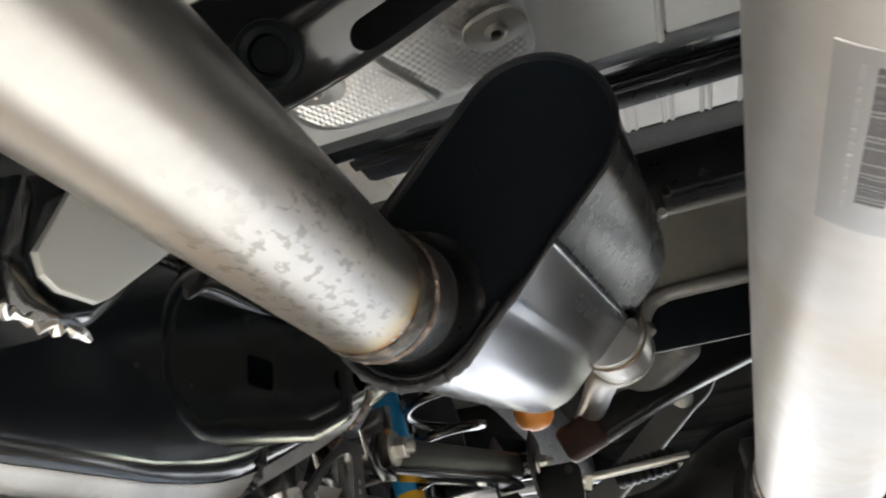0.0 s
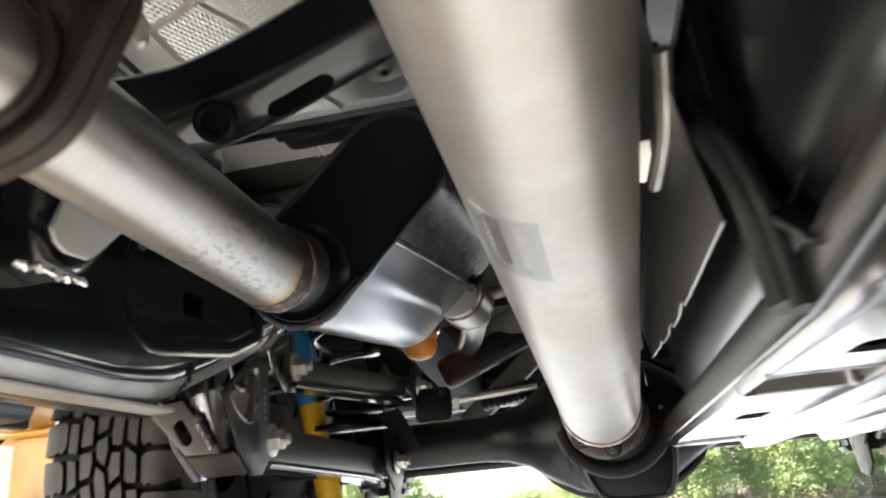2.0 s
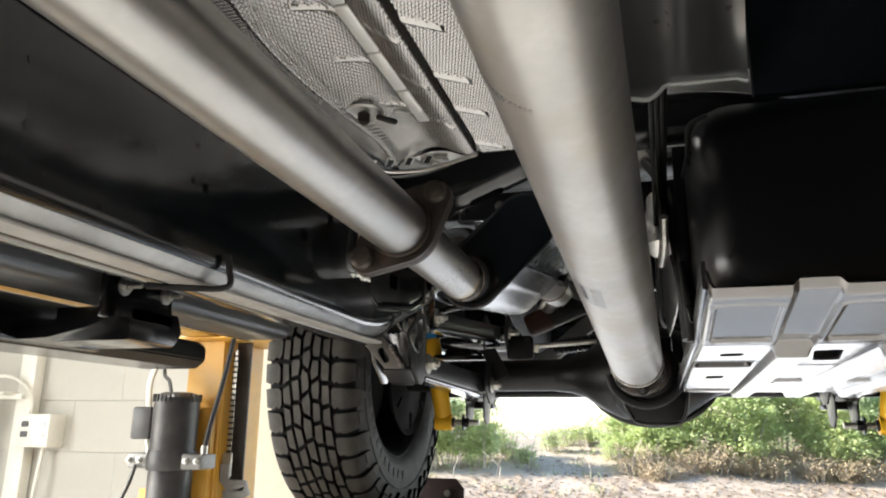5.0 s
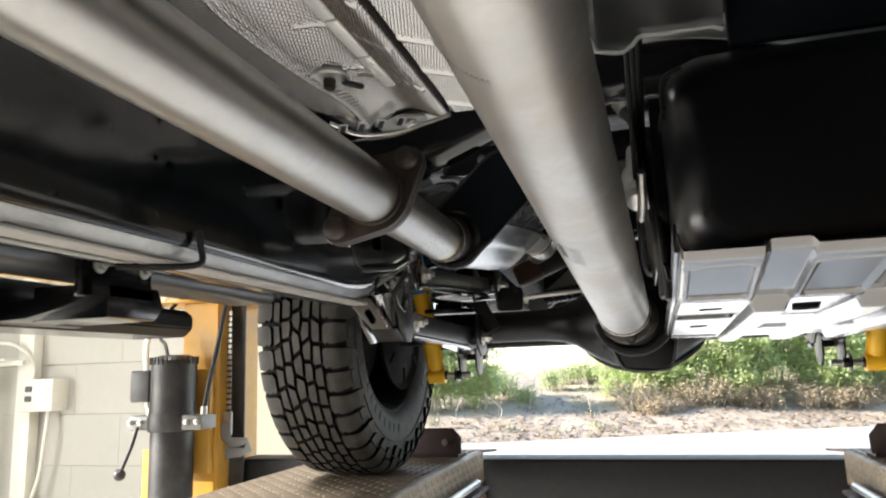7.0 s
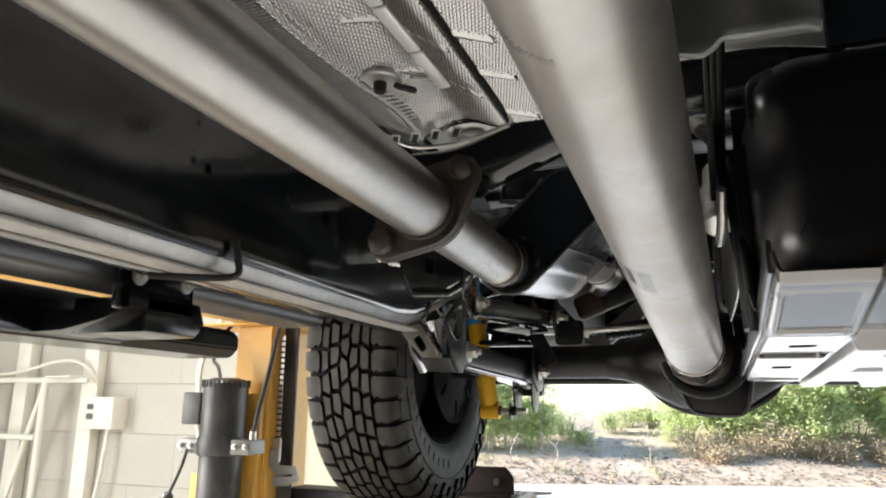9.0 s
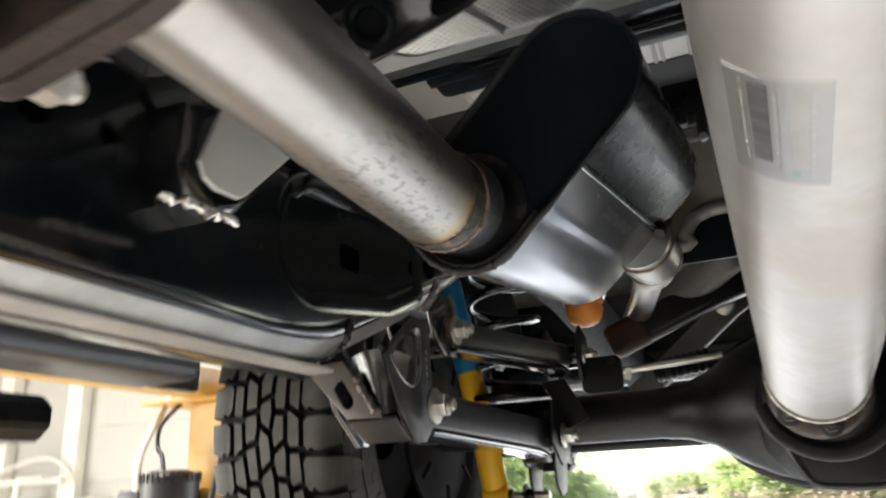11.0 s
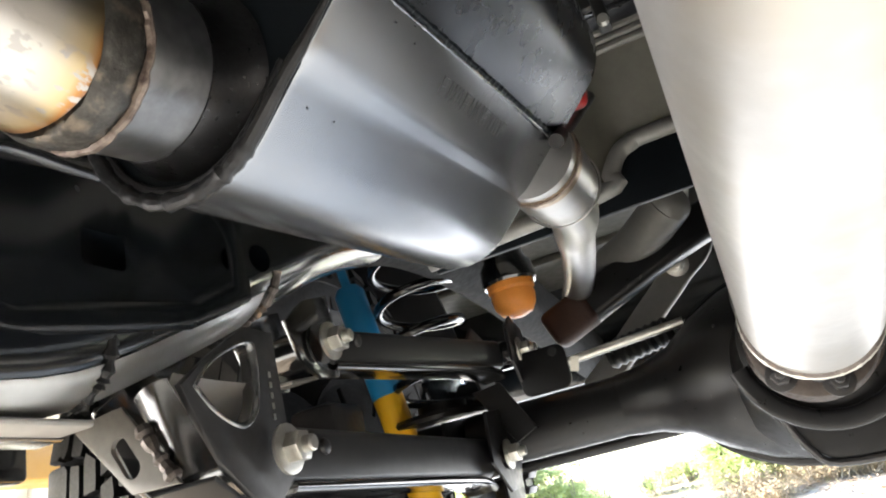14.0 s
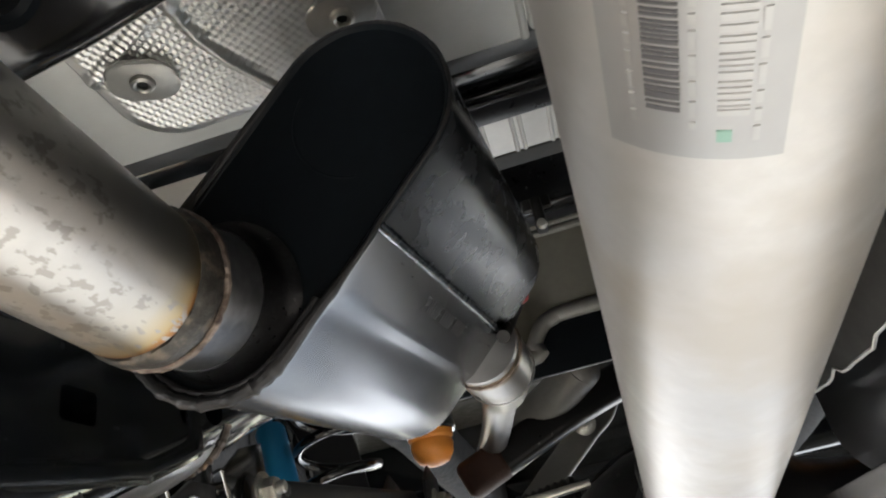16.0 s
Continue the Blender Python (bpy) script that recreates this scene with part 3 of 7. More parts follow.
def power_unit():
    r = root("lift_power_unit", "dark electric hydraulic pump with reservoir on the lift post", "power unit")
    x, y = -1.74, 1.64
    m = pose(x, y, 0)
    part("motor", lathe(bm_new(), [(0, 1.755), (0.05, 1.755), (0.07, 1.748), (0.084, 1.735), (0.086, 1.72), (0.084, 1.72), (0.084, 1.535), (0.07, 1.53), (0, 1.53)], m, 40), MOTOR, r)
    for k in range(30):
        a = 2 * math.pi * k / 30
        part("cooling_fin", box(bm_new(), -0.002, 0.002, -0.003, 0.003, -0.014, 0.014, 0, 1, m @ pose(0.0865 * math.cos(a), 0.0865 * math.sin(a), 1.733, 0, 0, math.degrees(a) + 90)), MOTOR, r)
    part("pump_block", box(bm_new(), x - 0.16, x + 0.16, y - 0.05, y + 0.05, 1.475, 1.53, 0.008), STAYGREY, r, "cast aluminium valve block")
    part("pump_body", lathe(bm_new(), [(0, 1.54), (0.088, 1.54), (0.092, 1.52), (0.092, 1.485), (0.088, 1.47), (0, 1.47)], m, 36), MOTOR, r)
    part("reservoir", lathe(bm_new(), [(0, 1.472), (0.078, 1.472), (0.08, 1.46), (0.08, 1.02), (0.07, 1.0), (0, 1.0)], m, 40), MOTOR, r, "black cylindrical oil reservoir")
    part("switch_box", box(bm_new(), x - 0.16, x - 0.075, y - 0.05, y + 0.06, 1.58, 1.7, 0.008), MOTOR, r)
    for dx in (-0.145, -0.1, 0.1, 0.145):
        bolt("fitting", (x + dx, y - 0.05, 1.505), (0, -1, 0), 0.011, r, False)
    part("fitting_top", tube(bm_new(), [(x - 0.09, y - 0.02, 1.53), (x - 0.09, y - 0.02, 1.57)], 0.012, 12), ZINC, r)
    part("fitting_top", tube(bm_new(), [(x + 0.15, y - 0.02, 1.53), (x + 0.15, y - 0.02, 1.56)], 0.013, 12), ZINC, r)
    lever = part("release_lever", tube(bm_new(), [(x - 0.11, y - 0.06, 1.49), (x - 0.125, y - 0.07, 1.42), (x - 0.16, y - 0.08, 1.33)], 0.007, 12, 4), MOTOR, r)
    part("knob", lathe(bm_new(), [(0.022 * math.sin(math.pi * k / 10), -0.022 * math.cos(math.pi * k / 10)) for k in range(11)], pose(x - 0.163, y - 0.082, 1.318), 20), MOTOR, lever, "round black lever knob")
    part("hose", tube(bm_new(), [(x - 0.09, y - 0.03, 1.56), (x - 0.1, y - 0.03, 1.68), (x - 0.13, y + 0.0, 1.8), (x - 0.16, y + 0.1, 1.93), (x - 0.15, y + 0.15, 2.02)], 0.011, 12, 8), WHITEP, r, "pale conduit")
    part("hose", tube(bm_new(), [(x - 0.03, y, 1.75), (x - 0.06, y + 0.02, 1.8), (x - 0.1, y + 0.04, 1.83), (x - 0.1, y + 0.05, 1.9), (x - 0.07, y + 0.12, 1.985)], 0.007, 12, 8), HOSE, r)
    part("hose", tube(bm_new(), [(x + 0.15, y - 0.02, 1.55), (x + 0.17, y - 0.02, 1.65), (x + 0.2, y - 0.01, 1.8), (x + 0.215, y + 0.02, 1.98)], 0.009, 12, 8), HOSE, r)
    part("mounting_plate", box(bm_new(), x - 0.06, x + 0.1, y + 0.09, y + 0.118, 1.3, 1.7, 0.004), LIFTYEL, r)
    part("warning_label", box(bm_new(), x - 0.13, x - 0.082, y, y + 0.004, 1.05, 1.4), LIFTYEL, r, "yellow warning label plate")
    return r


power_unit()


def wall_outlet():
    r = root("outlet_box", "white surface-mounted electrical box with conduit on the wall", "outlet box")
    part("box", box(bm_new(), -4.36, -4.08, 3.44, 3.6, 1.47, 1.7, 0.01), WHITEP, r)
    for k in range(2):
        part("screw", lathe(bm_new(), [(0.012, 0), (0.01, 0.006), (0, 0.006)], along((-4.12, 3.44, 1.55 + 0.08 * k), (0, -1, 0)), 10), ZINC, r)
        part("socket", box(bm_new(), -4.32, -4.26, 3.434, 3.44, 1.54 + 0.07 * k, 1.58 + 0.07 * k, 0.004, 1), INK, r)
    part("plug_cord", tube(bm_new(), [(-4.18, 3.52, 1.47), (-4.18, 3.5, 1.3), (-4.22, 3.5, 1.0), (-4.35, 3.5, 0.6), (-4.4, 3.5, 0.02)], 0.014, 10, 8), WHITEP, r)
    part("supply_cord", tube(bm_new(), [(-4.33, 3.52, 1.7), (-4.33, 3.5, 1.83), (-4.45, 3.45, 1.95), (-4.7, 3.45, 1.96), (-5.2, 3.45, 1.87), (-6.4, 3.45, 1.8)], 0.013, 10, 8), WHITEP, r)


wall_outlet()


def pipe_rack():
    r = root("wall_rack", "white-painted steel pipe rack against the block wall", "rack")
    part("rail", tube(bm_new(), [(-6.3, 3.4, 1.82), (-4.3, 3.4, 1.82)], 0.022, 14), WHITEP, r)
    part("rail", tube(bm_new(), [(-6.3, 3.4, 1.4), (-4.75, 3.4, 1.4)], 0.022, 14), WHITEP, r)
    for px in (-5.35, -4.72):
        part("upright", tube(bm_new(), [(px, 3.4, 0.004), (px, 3.4, 1.84)], 0.026, 14), WHITEP, r)
    part("brace", tube(bm_new(), [(-5.2, 3.42, 0.3), (-4.75, 3.42, 1.78)], 0.02, 12), WHITEP, r)
    for px in (-5.1, -4.4):
        part("wall_post", box(bm_new(), px - 0.07, px + 0.07, 3.5, 3.59, 0.004, 2.6, 0.008), WHITEP, r)
    part("tray", box(bm_new(), -4.62, -4.38, 3.3, 3.45, 1.835, 1.85, 0.004), WHITEP, r)
    return r


pipe_rack()

# ---- truck underbody ----
AX = Vector((0.0777, 0.9915, 0.1047)).normalized()
MU = Vector((0, 0, 1)).cross(AX).normalized() * -1
MV = MU.cross(AX).normalized()
if MV.z < 0:
    MV = -MV
SEAM = Vector((-0.18, 0.372, 1.892))


def muf(u, v, d):
    """A place in the muffler's own frame: across, up, along from the front end."""
    return SEAM + MU * u + MV * v + AX * d


OUTLET, OUTDIR = muf(-0.021, -0.003, 0.29), Vector((0.08, 0.99, -0.03)).normalized()
ML, MN = Vector((0.755, 0.656)), Vector((-0.656, 0.755))


MC = Vector((-0.044, 0.032)) - ML * 0.003


def oval(hw, hl, n=14, ridge=1.0):
    """The muffler's leaning oval in (u, v), with the overlapping sheet's step along one flank."""
    out = []
    s = hl - hw
    for k in range(n + 1):
        a = radians(-90 + 180 * k / n)
        out.append(MC + ML * (s + hw * math.cos(a)) + MN * (hw * math.sin(a)))
    for k in range(n + 1):
        a = radians(90 + 180 * k / n)
        out.append(MC + ML * (-s + hw * math.cos(a)) + MN * (hw * math.sin(a)))
    for k, e in ((-0.0395, 0.0002), (-0.0335, 0.0004), (-0.032, 0.0007), (-0.026, 0.0023), (-0.0245, 0.0026), (-0.018, 0.0027), (0.004, 0.0021), (0.0145, 0.0018), (0.0152, 0.0), (0.03, 0.0)):
        out.append(MC + ML * k - MN * (hw + e * ridge))
    return out


def loft(bm, rings, caps=(True, True)):
    vs = [[bm.verts.new(p) for p in r] for r in rings]
    n = len(vs[0])
    for a, b in zip(vs, vs[1:]):
        for k in range(n):
            bm.faces.new((a[k], a[(k + 1) % n], b[(k + 1) % n], b[k]))
    if caps[0]:
        bm.faces.new(vs[0][::-1])
    if caps[1]:
        bm.faces.new(vs[-1])
    return bm


INLET = MC - ML * 0.0625 - MN * 0.0035
INW = muf(INLET.x, INLET.y, 0)


def letters(text, size, depth, m, material, parent, name="lettering", label=""):
    cu = bpy.data.curves.new(name, "FONT")
    cu.body, cu.size, cu.extrude, cu.align_x, cu.align_y = text, size, depth, "CENTER", "CENTER"
    cu.resolution_u = 3
    t = new(name, cu)
    me = bpy.data.meshes.new_from_object(t.evaluated_get(bpy.context.evaluated_depsgraph_get()))
    bpy.data.objects.remove(t)
    me.materials.clear()
    me.materials.append(material)
    me.transform(m)
    ob = new(name, me)
    ob.parent = parent
    if label:
        tagged(ob, label)
    return ob


def muffler():
    r = root("muffler", "grey steel oval muffler with black front plate and welded seam", "muffler")
    L = 0.292
    hw, hl = 0.0515, 0.1145
    bm = bm_new()
    ends = [(0.0, -0.0012, 0.2), (0.003, -0.0002, 0.75), (0.008, 0, 1), (0.1, 0.0004, 1), (0.2, 0.0004, 1), (L - 0.006, 0, 1), (L - 0.002, -0.0006, 0.8), (L, -0.002, 0.4)]
    loft(bm, [[muf(p.x, p.y, d) for p in oval(hw + e, hl + e, 24, k)] for d, e, k in ends], (False, True))
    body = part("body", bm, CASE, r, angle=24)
    # above the seam a darker steel paints in the facet's dimmer reflection
    body.data.materials.append(CASESHADE)
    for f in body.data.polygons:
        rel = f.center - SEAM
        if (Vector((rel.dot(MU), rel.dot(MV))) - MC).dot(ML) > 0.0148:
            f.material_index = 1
    # front plate set just inside the rim, coloured black for its shade
    bm = bm_new()
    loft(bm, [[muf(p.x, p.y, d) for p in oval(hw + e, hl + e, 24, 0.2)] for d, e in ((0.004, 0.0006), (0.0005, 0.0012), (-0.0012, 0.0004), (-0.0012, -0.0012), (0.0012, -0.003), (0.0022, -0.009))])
    part("front_plate", bm, ENDCAP, r, "satin front plate coloured black for the shade on it")
    bm = bm_new()
    c2 = MC + ML * 0.058
    path = []
    for k in range(21):
        a = radians(100 + 120 * k / 20)
        q = c2 + ML * (0.036 * math.cos(a)) + MN * (0.036 * math.sin(a))
        path.append(muf(q.x, q.y, 0.0034))
    part("pressed_ring", tube(bm, path, 0.0016, 8), ENDCAP, r)
    # weld round the rim, heavy and lumpy below the inlet, thin above
    rng = random.Random(4)
    pts, fat = [], []
    for p in oval(hw + 0.0004, hl + 0.0004, 60, 0.3):
        low = max(0.0, min(1.0, (0.0 - (p - MC).dot(ML)) / 0.05))
        pts.append(muf(p.x, p.y, -0.0005 - 0.0012 * low))
        fat.append(0.5 + 1.15 * low + (0.1 + 0.2 * low) * rng.uniform(-1, 1))
    pts.append(pts[0])
    fat.append(fat[0])
    part("rim_weld", tube(bm_new(), pts, 0.0024, 10, 0, True, fat), DARKWELD, r, "dark bead of weld")
    inner = [p for p in oval(hw - 0.0042, hl - 0.0042, 60, 0.0) if (p - MC).dot(ML) < -0.03]
    inner = sorted(inner, key=lambda p: math.atan2((p - INLET).dot(MN), -(p - INLET).dot(ML)))
    pts = [muf(p.x, p.y, -0.0006) for p in inner]
    part("rolled_lip", tube(bm_new(), pts, 0.0021, 10, 0, True, [1 + 0.12 * rng.uniform(-1, 1) for _ in pts]), DARKWELD, r, "dark rolled lip inside the weld")
    # seam along the side: a dark thin bead under a bright sheared lip
    n_out = MU * 0.66 - MV * 0.75
    t_out = MU * ML.x + MV * ML.y
    q0 = MC + ML * 0.0148 - MN * hw
    base = [muf(q0.x, q0.y, 0.0) + AX * (L * k / 160) + t_out * (0.0035 * k / 160) for k in range(161)]
    pts = [p + n_out * 0.0004 + t_out * (0.0014 + 0.0006 * noise.noise((k * 0.6, 0, 0))) for k, p in enumerate(base)]
    part("seam_weld", tube(bm_new(), pts, 0.0018, 8, 0, True, [1 + 0.15 * math.sin(k * 1.9) + 0.25 * rng.uniform(-1, 1) for k in range(len(pts))]), ENDCAP, r, "dark seam bead along the case")
    pts = [p + n_out * 0.0013 - t_out * (0.0012 + 0.0005 * noise.noise((k * 0.8, 3, 0))) for k, p in enumerate(base)]
    part("seam_lip", tube(bm_new(), pts, 0.0012, 6, 0, True, [1 + 0.3 * rng.uniform(-1, 1) for _ in pts]), CASE, r, "bright sheared lip beside the seam")
    # neck pressed out of the plate, scraped bright lower down
    ndir = (Vector(PIPE_END) - INW).normalized()
    m = along(INW, ndir)
    part("neck", lathe(bm_new(), [(0.0352, 0.019), (0.0349, 0.024), (0.0346, 0.034), (0.0346, 0.066), (0.031, 0.066), (0.031, 0.012)], m, 64), NECK, r, "dark scraped steel inlet neck")
    part("neck_flare", lathe(bm_new(), [(0.0445, -0.0015), (0.0425, 0.0005), (0.0402, 0.003), (0.0382, 0.007), (0.0368, 0.012), (0.0359, 0.018), (0.0357, 0.0205), (0.031, 0.021)], m, 64), ROOTSTEEL, r, "blackened flared root of the neck")
    # outlet stub
    o, od = OUTLET, OUTDIR
    part("outlet", tube(bm_new(), [o - od * 0.012, o + od * 0.04], 0.0345, 40), STEEL, r, "short outlet pipe")
    part("tinted_collar", tube(bm_new(), [o - od * 0.002, o + od * 0.011], 0.0352, 40), STRAW, r, "straw-tinted scorched collar")
    mo = along(o, od)
    pts = [mo @ Vector((0.0355 * math.cos(2 * math.pi * k / 60), 0.0355 * math.sin(2 * math.pi * k / 60), 0.001)) for k in range(61)]
    part("outlet_weld", tube(bm_new(), pts, 0.0015, 8, 0, True, [1 + 0.3 * rng.uniform(-1, 1) for _ in pts]), TANWELD, r, "tan weld bead")
    # specks of weld spatter
    bm = bm_new()
    for k in range(46):
        kk = rng.uniform(-0.06, 0.055)
        e = 0.0024 if -0.024 < kk < 0.014 else 0.0004
        q = MC + ML * kk - MN * (hw + e)
        d0, rr = rng.uniform(0.012, 0.28), rng.uniform(0.0003, 0.0007)
        lathe(bm, [(rr, 0), (rr * 0.7, rr * 0.6), (0, rr * 0.8)], along(muf(q.x, q.y, d0), n_out), 6)
    tagged(part("weld_spatter", bm, DARKWELD, r), kind="stuff")
    # pressed maker's lettering stays a row of raised bars
    for k in range(10):
        bm = bm_new()
        d = 0.104 + k * 0.0096
        q = MC - ML * 0.0015 - MN * (hw + 0.0022)
        mm = axes(muf(q.x, q.y, d), AX, t_out)
        for lx, ly, sx, sy in ((-0.0026, 0, 0.001, 0.0105), (0.0022, 0, 0.001, 0.0105)) if k % 3 else ((-0.0026, 0, 0.001, 0.0105), (0, 0.0046, 0.005, 0.0009), (0, -0.0002, 0.004, 0.0009)):
            box(bm, lx - sx / 2, lx + sx / 2, ly - sy / 2, ly + sy / 2, -0.001, 0.0008, 0.0003, 1, mm)
        part("maker_mark", bm, ROOTSTEEL, r)
    return r


PIPE_END = (-0.277, 0.318, 1.8655)
FLG = Vector((-0.277, 0.034, 1.8695))
muffler()


def exhaust_pipe():
    r = root("exhaust_pipe", "bare stainless exhaust pipe, heat-tinted and stained near the muffler", "exhaust pipe")
    e = Vector(PIPE_END)
    bm = tube(bm_new(), [FLG + Vector((0.0, 0.006, 0)), FLG.lerp(e, 0.5), e], 0.0335, 48)
    part("rear_section", bm, PIPESTEEL, r)
    f = [FLG - Vector((0, 0.004, 0)), (-0.2805, -0.2, 1.874), (-0.2845, -0.6, 1.8795), (-0.2925, -1.1, 1.8835), (-0.3025, -2.2, 1.8835)]
    part("front_section", tube(bm_new(), f, 0.0352, 56), STEEL, r)
    # scaled collar ring where the pipe slips over the neck
    d = (INW - e).normalized()
    rng = random.Random(8)
    mc = along(e, d)
    bm = bm_new()
    lathe(bm, [(0.03, -0.004), (0.0336, -0.0042), (0.0348, -0.0028), (0.0356, 0.0002), (0.0363, 0.003), (0.0362, 0.007), (0.0357, 0.0105), (0.034, 0.0115), (0.03, 0.012)], mc, 120)
    for v in bm.verts:
        v.co += (v.co - e).normalized() * 0.0007 * noise.noise(v.co * 260) + d * 0.0008 * noise.noise(v.co * 120)
    part("slip_collar", bm, SCORCHED, r, "blackened crumbling weld collar", angle=50)
    pts = [mc @ Vector((0.0357 * math.cos(2 * math.pi * k / 90), 0.0357 * math.sin(2 * math.pi * k / 90), 0.0125 + 0.0006 * rng.uniform(-1, 1))) for k in range(90)]
    pts.append(pts[0])
    part("collar_weld", tube(bm_new(), pts, 0.0019, 8, 0, True, [1 + 0.2 * rng.uniform(-1, 1) for _ in pts]), TANWELD, r, "tan-coloured weld bead")
    # two-bolt flange
    ex = Vector((0.0893, 0.0065, 0.0787)).normalized()
    nd = Vector((0.0, -1, 0.01))
    ey = nd.cross(ex)
    m = axes(FLG, ex, ey)
    out = []
    for cx, rr, a0, a1 in ((0.0596, 0.0175, -66, 66), (0.0, 0.0455, 62, 118), (-0.0596, 0.0175, 114, 246), (0.0, 0.0455, 242, 298)):
        for k in range(9):
            a = radians(a0 + (a1 - a0) * k / 8)
            out.append((cx + rr * math.cos(a), rr * math.sin(a)))
    for nm, off in (("flange", -0.0065), ("flange", 0.0045)):
        part(nm, plate(bm_new(), out, 0.0095, m @ Matrix.Translation((0, 0, off)), 0.002), RUST, r, "rust-brown two-bolt flange")
    z = m.to_3x3() @ Vector((0, 0, 1))
    for s in (-1, 1):
        p = m @ Vector((s * 0.0596, 0, 0))
        zz = z if z.y < 0 else -z
        part("stud_head", lathe(bm_new(), [(0, 0.013), (0.008, 0.0125), (0.0125, 0.009), (0.014, 0.0)], along(p + zz * 0.0145, zz), 20), RUST, r)
        bolt("flange_nut", p - zz * 0.013, -zz, 0.011, r, False, 0.012)
    rng = random.Random(2)
    pts = [m @ Vector((0.0365 * math.cos(2 * math.pi * k / 40), 0.0365 * math.sin(2 * math.pi * k / 40), 0.013)) for k in range(41)]
    part("flange_weld", tube(bm_new(), pts, 0.003, 8), RUST, r)
    return r


# the pipe's steel with golden heat tint towards the weld
PIPESTEEL = STEEL.copy()
PIPESTEEL.name = "heat_tinted_stainless"
nt = PIPESTEEL.node_tree
bs = nt.nodes["Principled BSDF"]
src = bs.inputs["Base Color"].links[0].from_socket
co = nt.nodes.new("ShaderNodeTexCoord")
sep = nt.nodes.new("ShaderNodeSeparateXYZ")
nt.links.new(co.outputs["Object"], sep.inputs[0])
wob = nt.nodes.new("ShaderNodeTexNoise")
wob.inputs["Scale"].default_value = 18
nt.links.new(co.outputs["Object"], wob.inputs["Vector"])
mad = nt.nodes.new("ShaderNodeMath")
mad.operation = "MULTIPLY_ADD"
mad.inputs[1].default_value = 0.02
nt.links.new(wob.outputs["Fac"], mad.inputs[0])
nt.links.new(sep.outputs["Y"], mad.inputs[2])
rp = nt.nodes.new("ShaderNodeMapRange")
rp.inputs[1].default_value, rp.inputs[2].default_value = 0.288, 0.328
nt.links.new(mad.outputs[0], rp.inputs[0])
cr = nt.nodes.new("ShaderNodeValToRGB")
els = cr.color_ramp.elements
els[0].position, els[0].color = 0.0, (1, 1, 1, 1)
els[1].position, els[1].color = 1.0, (0.3, 0.2, 0.2, 1)
for pos, col in ((0.55, (1.0, 0.97, 0.9, 1)), (0.83, (0.95, 0.76, 0.45, 1)), (0.92, (0.72, 0.36, 0.13, 1))):
    e = els.new(pos)
    e.color = col
nt.links.new(rp.outputs[0], cr.inputs[0])
mx = nt.nodes.new("ShaderNodeMix")
mx.data_type, mx.blend_type = "RGBA", "MULTIPLY"
mx.inputs[0].default_value = 1.0
nt.links.new(src, mx.inputs[6])
nt.links.new(cr.outputs[0], mx.inputs[7])
# grey flake stains in clusters, and a yellowish run along one side
fl = nt.nodes.new("ShaderNodeTexNoise")
fl.inputs["Scale"].default_value, fl.inputs["Detail"].default_value = 240, 3
clu = nt.nodes.new("ShaderNodeTexNoise")
clu.inputs["Scale"].default_value, clu.inputs["Detail"].default_value = 22, 2
run = nt.nodes.new("ShaderNodeTexNoise")
run.inputs["Scale"].default_value = 5
st = nt.nodes.new("ShaderNodeMapping")
st.inputs["Scale"].default_value = (1.0, 0.55, 1.0)
nt.links.new(co.outputs["Object"], st.inputs[0])
for n in (fl, clu, run):
    nt.links.new(st.outputs[0], n.inputs["Vector"])


def span_node(src, a, b, c, d):
    n = nt.nodes.new("ShaderNodeMapRange")
    for k, v in ((1, a), (2, b), (3, c), (4, d)):
        n.inputs[k].default_value = v
    nt.links.new(src, n.inputs[0])
    return n.outputs[0]


def times_node(a, b):
    n = nt.nodes.new("ShaderNodeMath")
    n.operation = "MULTIPLY"
    nt.links.new(a, n.inputs[0])
    nt.links.new(b, n.inputs[1])
    return n.outputs[0]


def over_node(fac, below, colour):
    n = nt.nodes.new("ShaderNodeMix")
    n.data_type = "RGBA"
    nt.links.new(fac, n.inputs[0])
    nt.links.new(below, n.inputs[6])
    n.inputs[7].default_value = colour
    return n.outputs[2]


flake = times_node(span_node(fl.outputs["Fac"], 0.54, 0.6, 0, 1), span_node(clu.outputs["Fac"], 0.45, 0.56, 0, 1))
flake = times_node(flake, span_node(sep.outputs["Y"], 0.06, 0.16, 0, 1.0))
tinted = over_node(flake, mx.outputs[2], (0.335, 0.32, 0.3, 1))
side = times_node(span_node(sep.outputs["X"], -0.292, -0.303, 0, 1), span_node(run.outputs["Fac"], 0.35, 0.6, 0.1, 0.8))
tinted = over_node(side, tinted, (0.62, 0.52, 0.33, 1))
nt.links.new(tinted, bs.inputs["Base Color"])
exhaust_pipe()


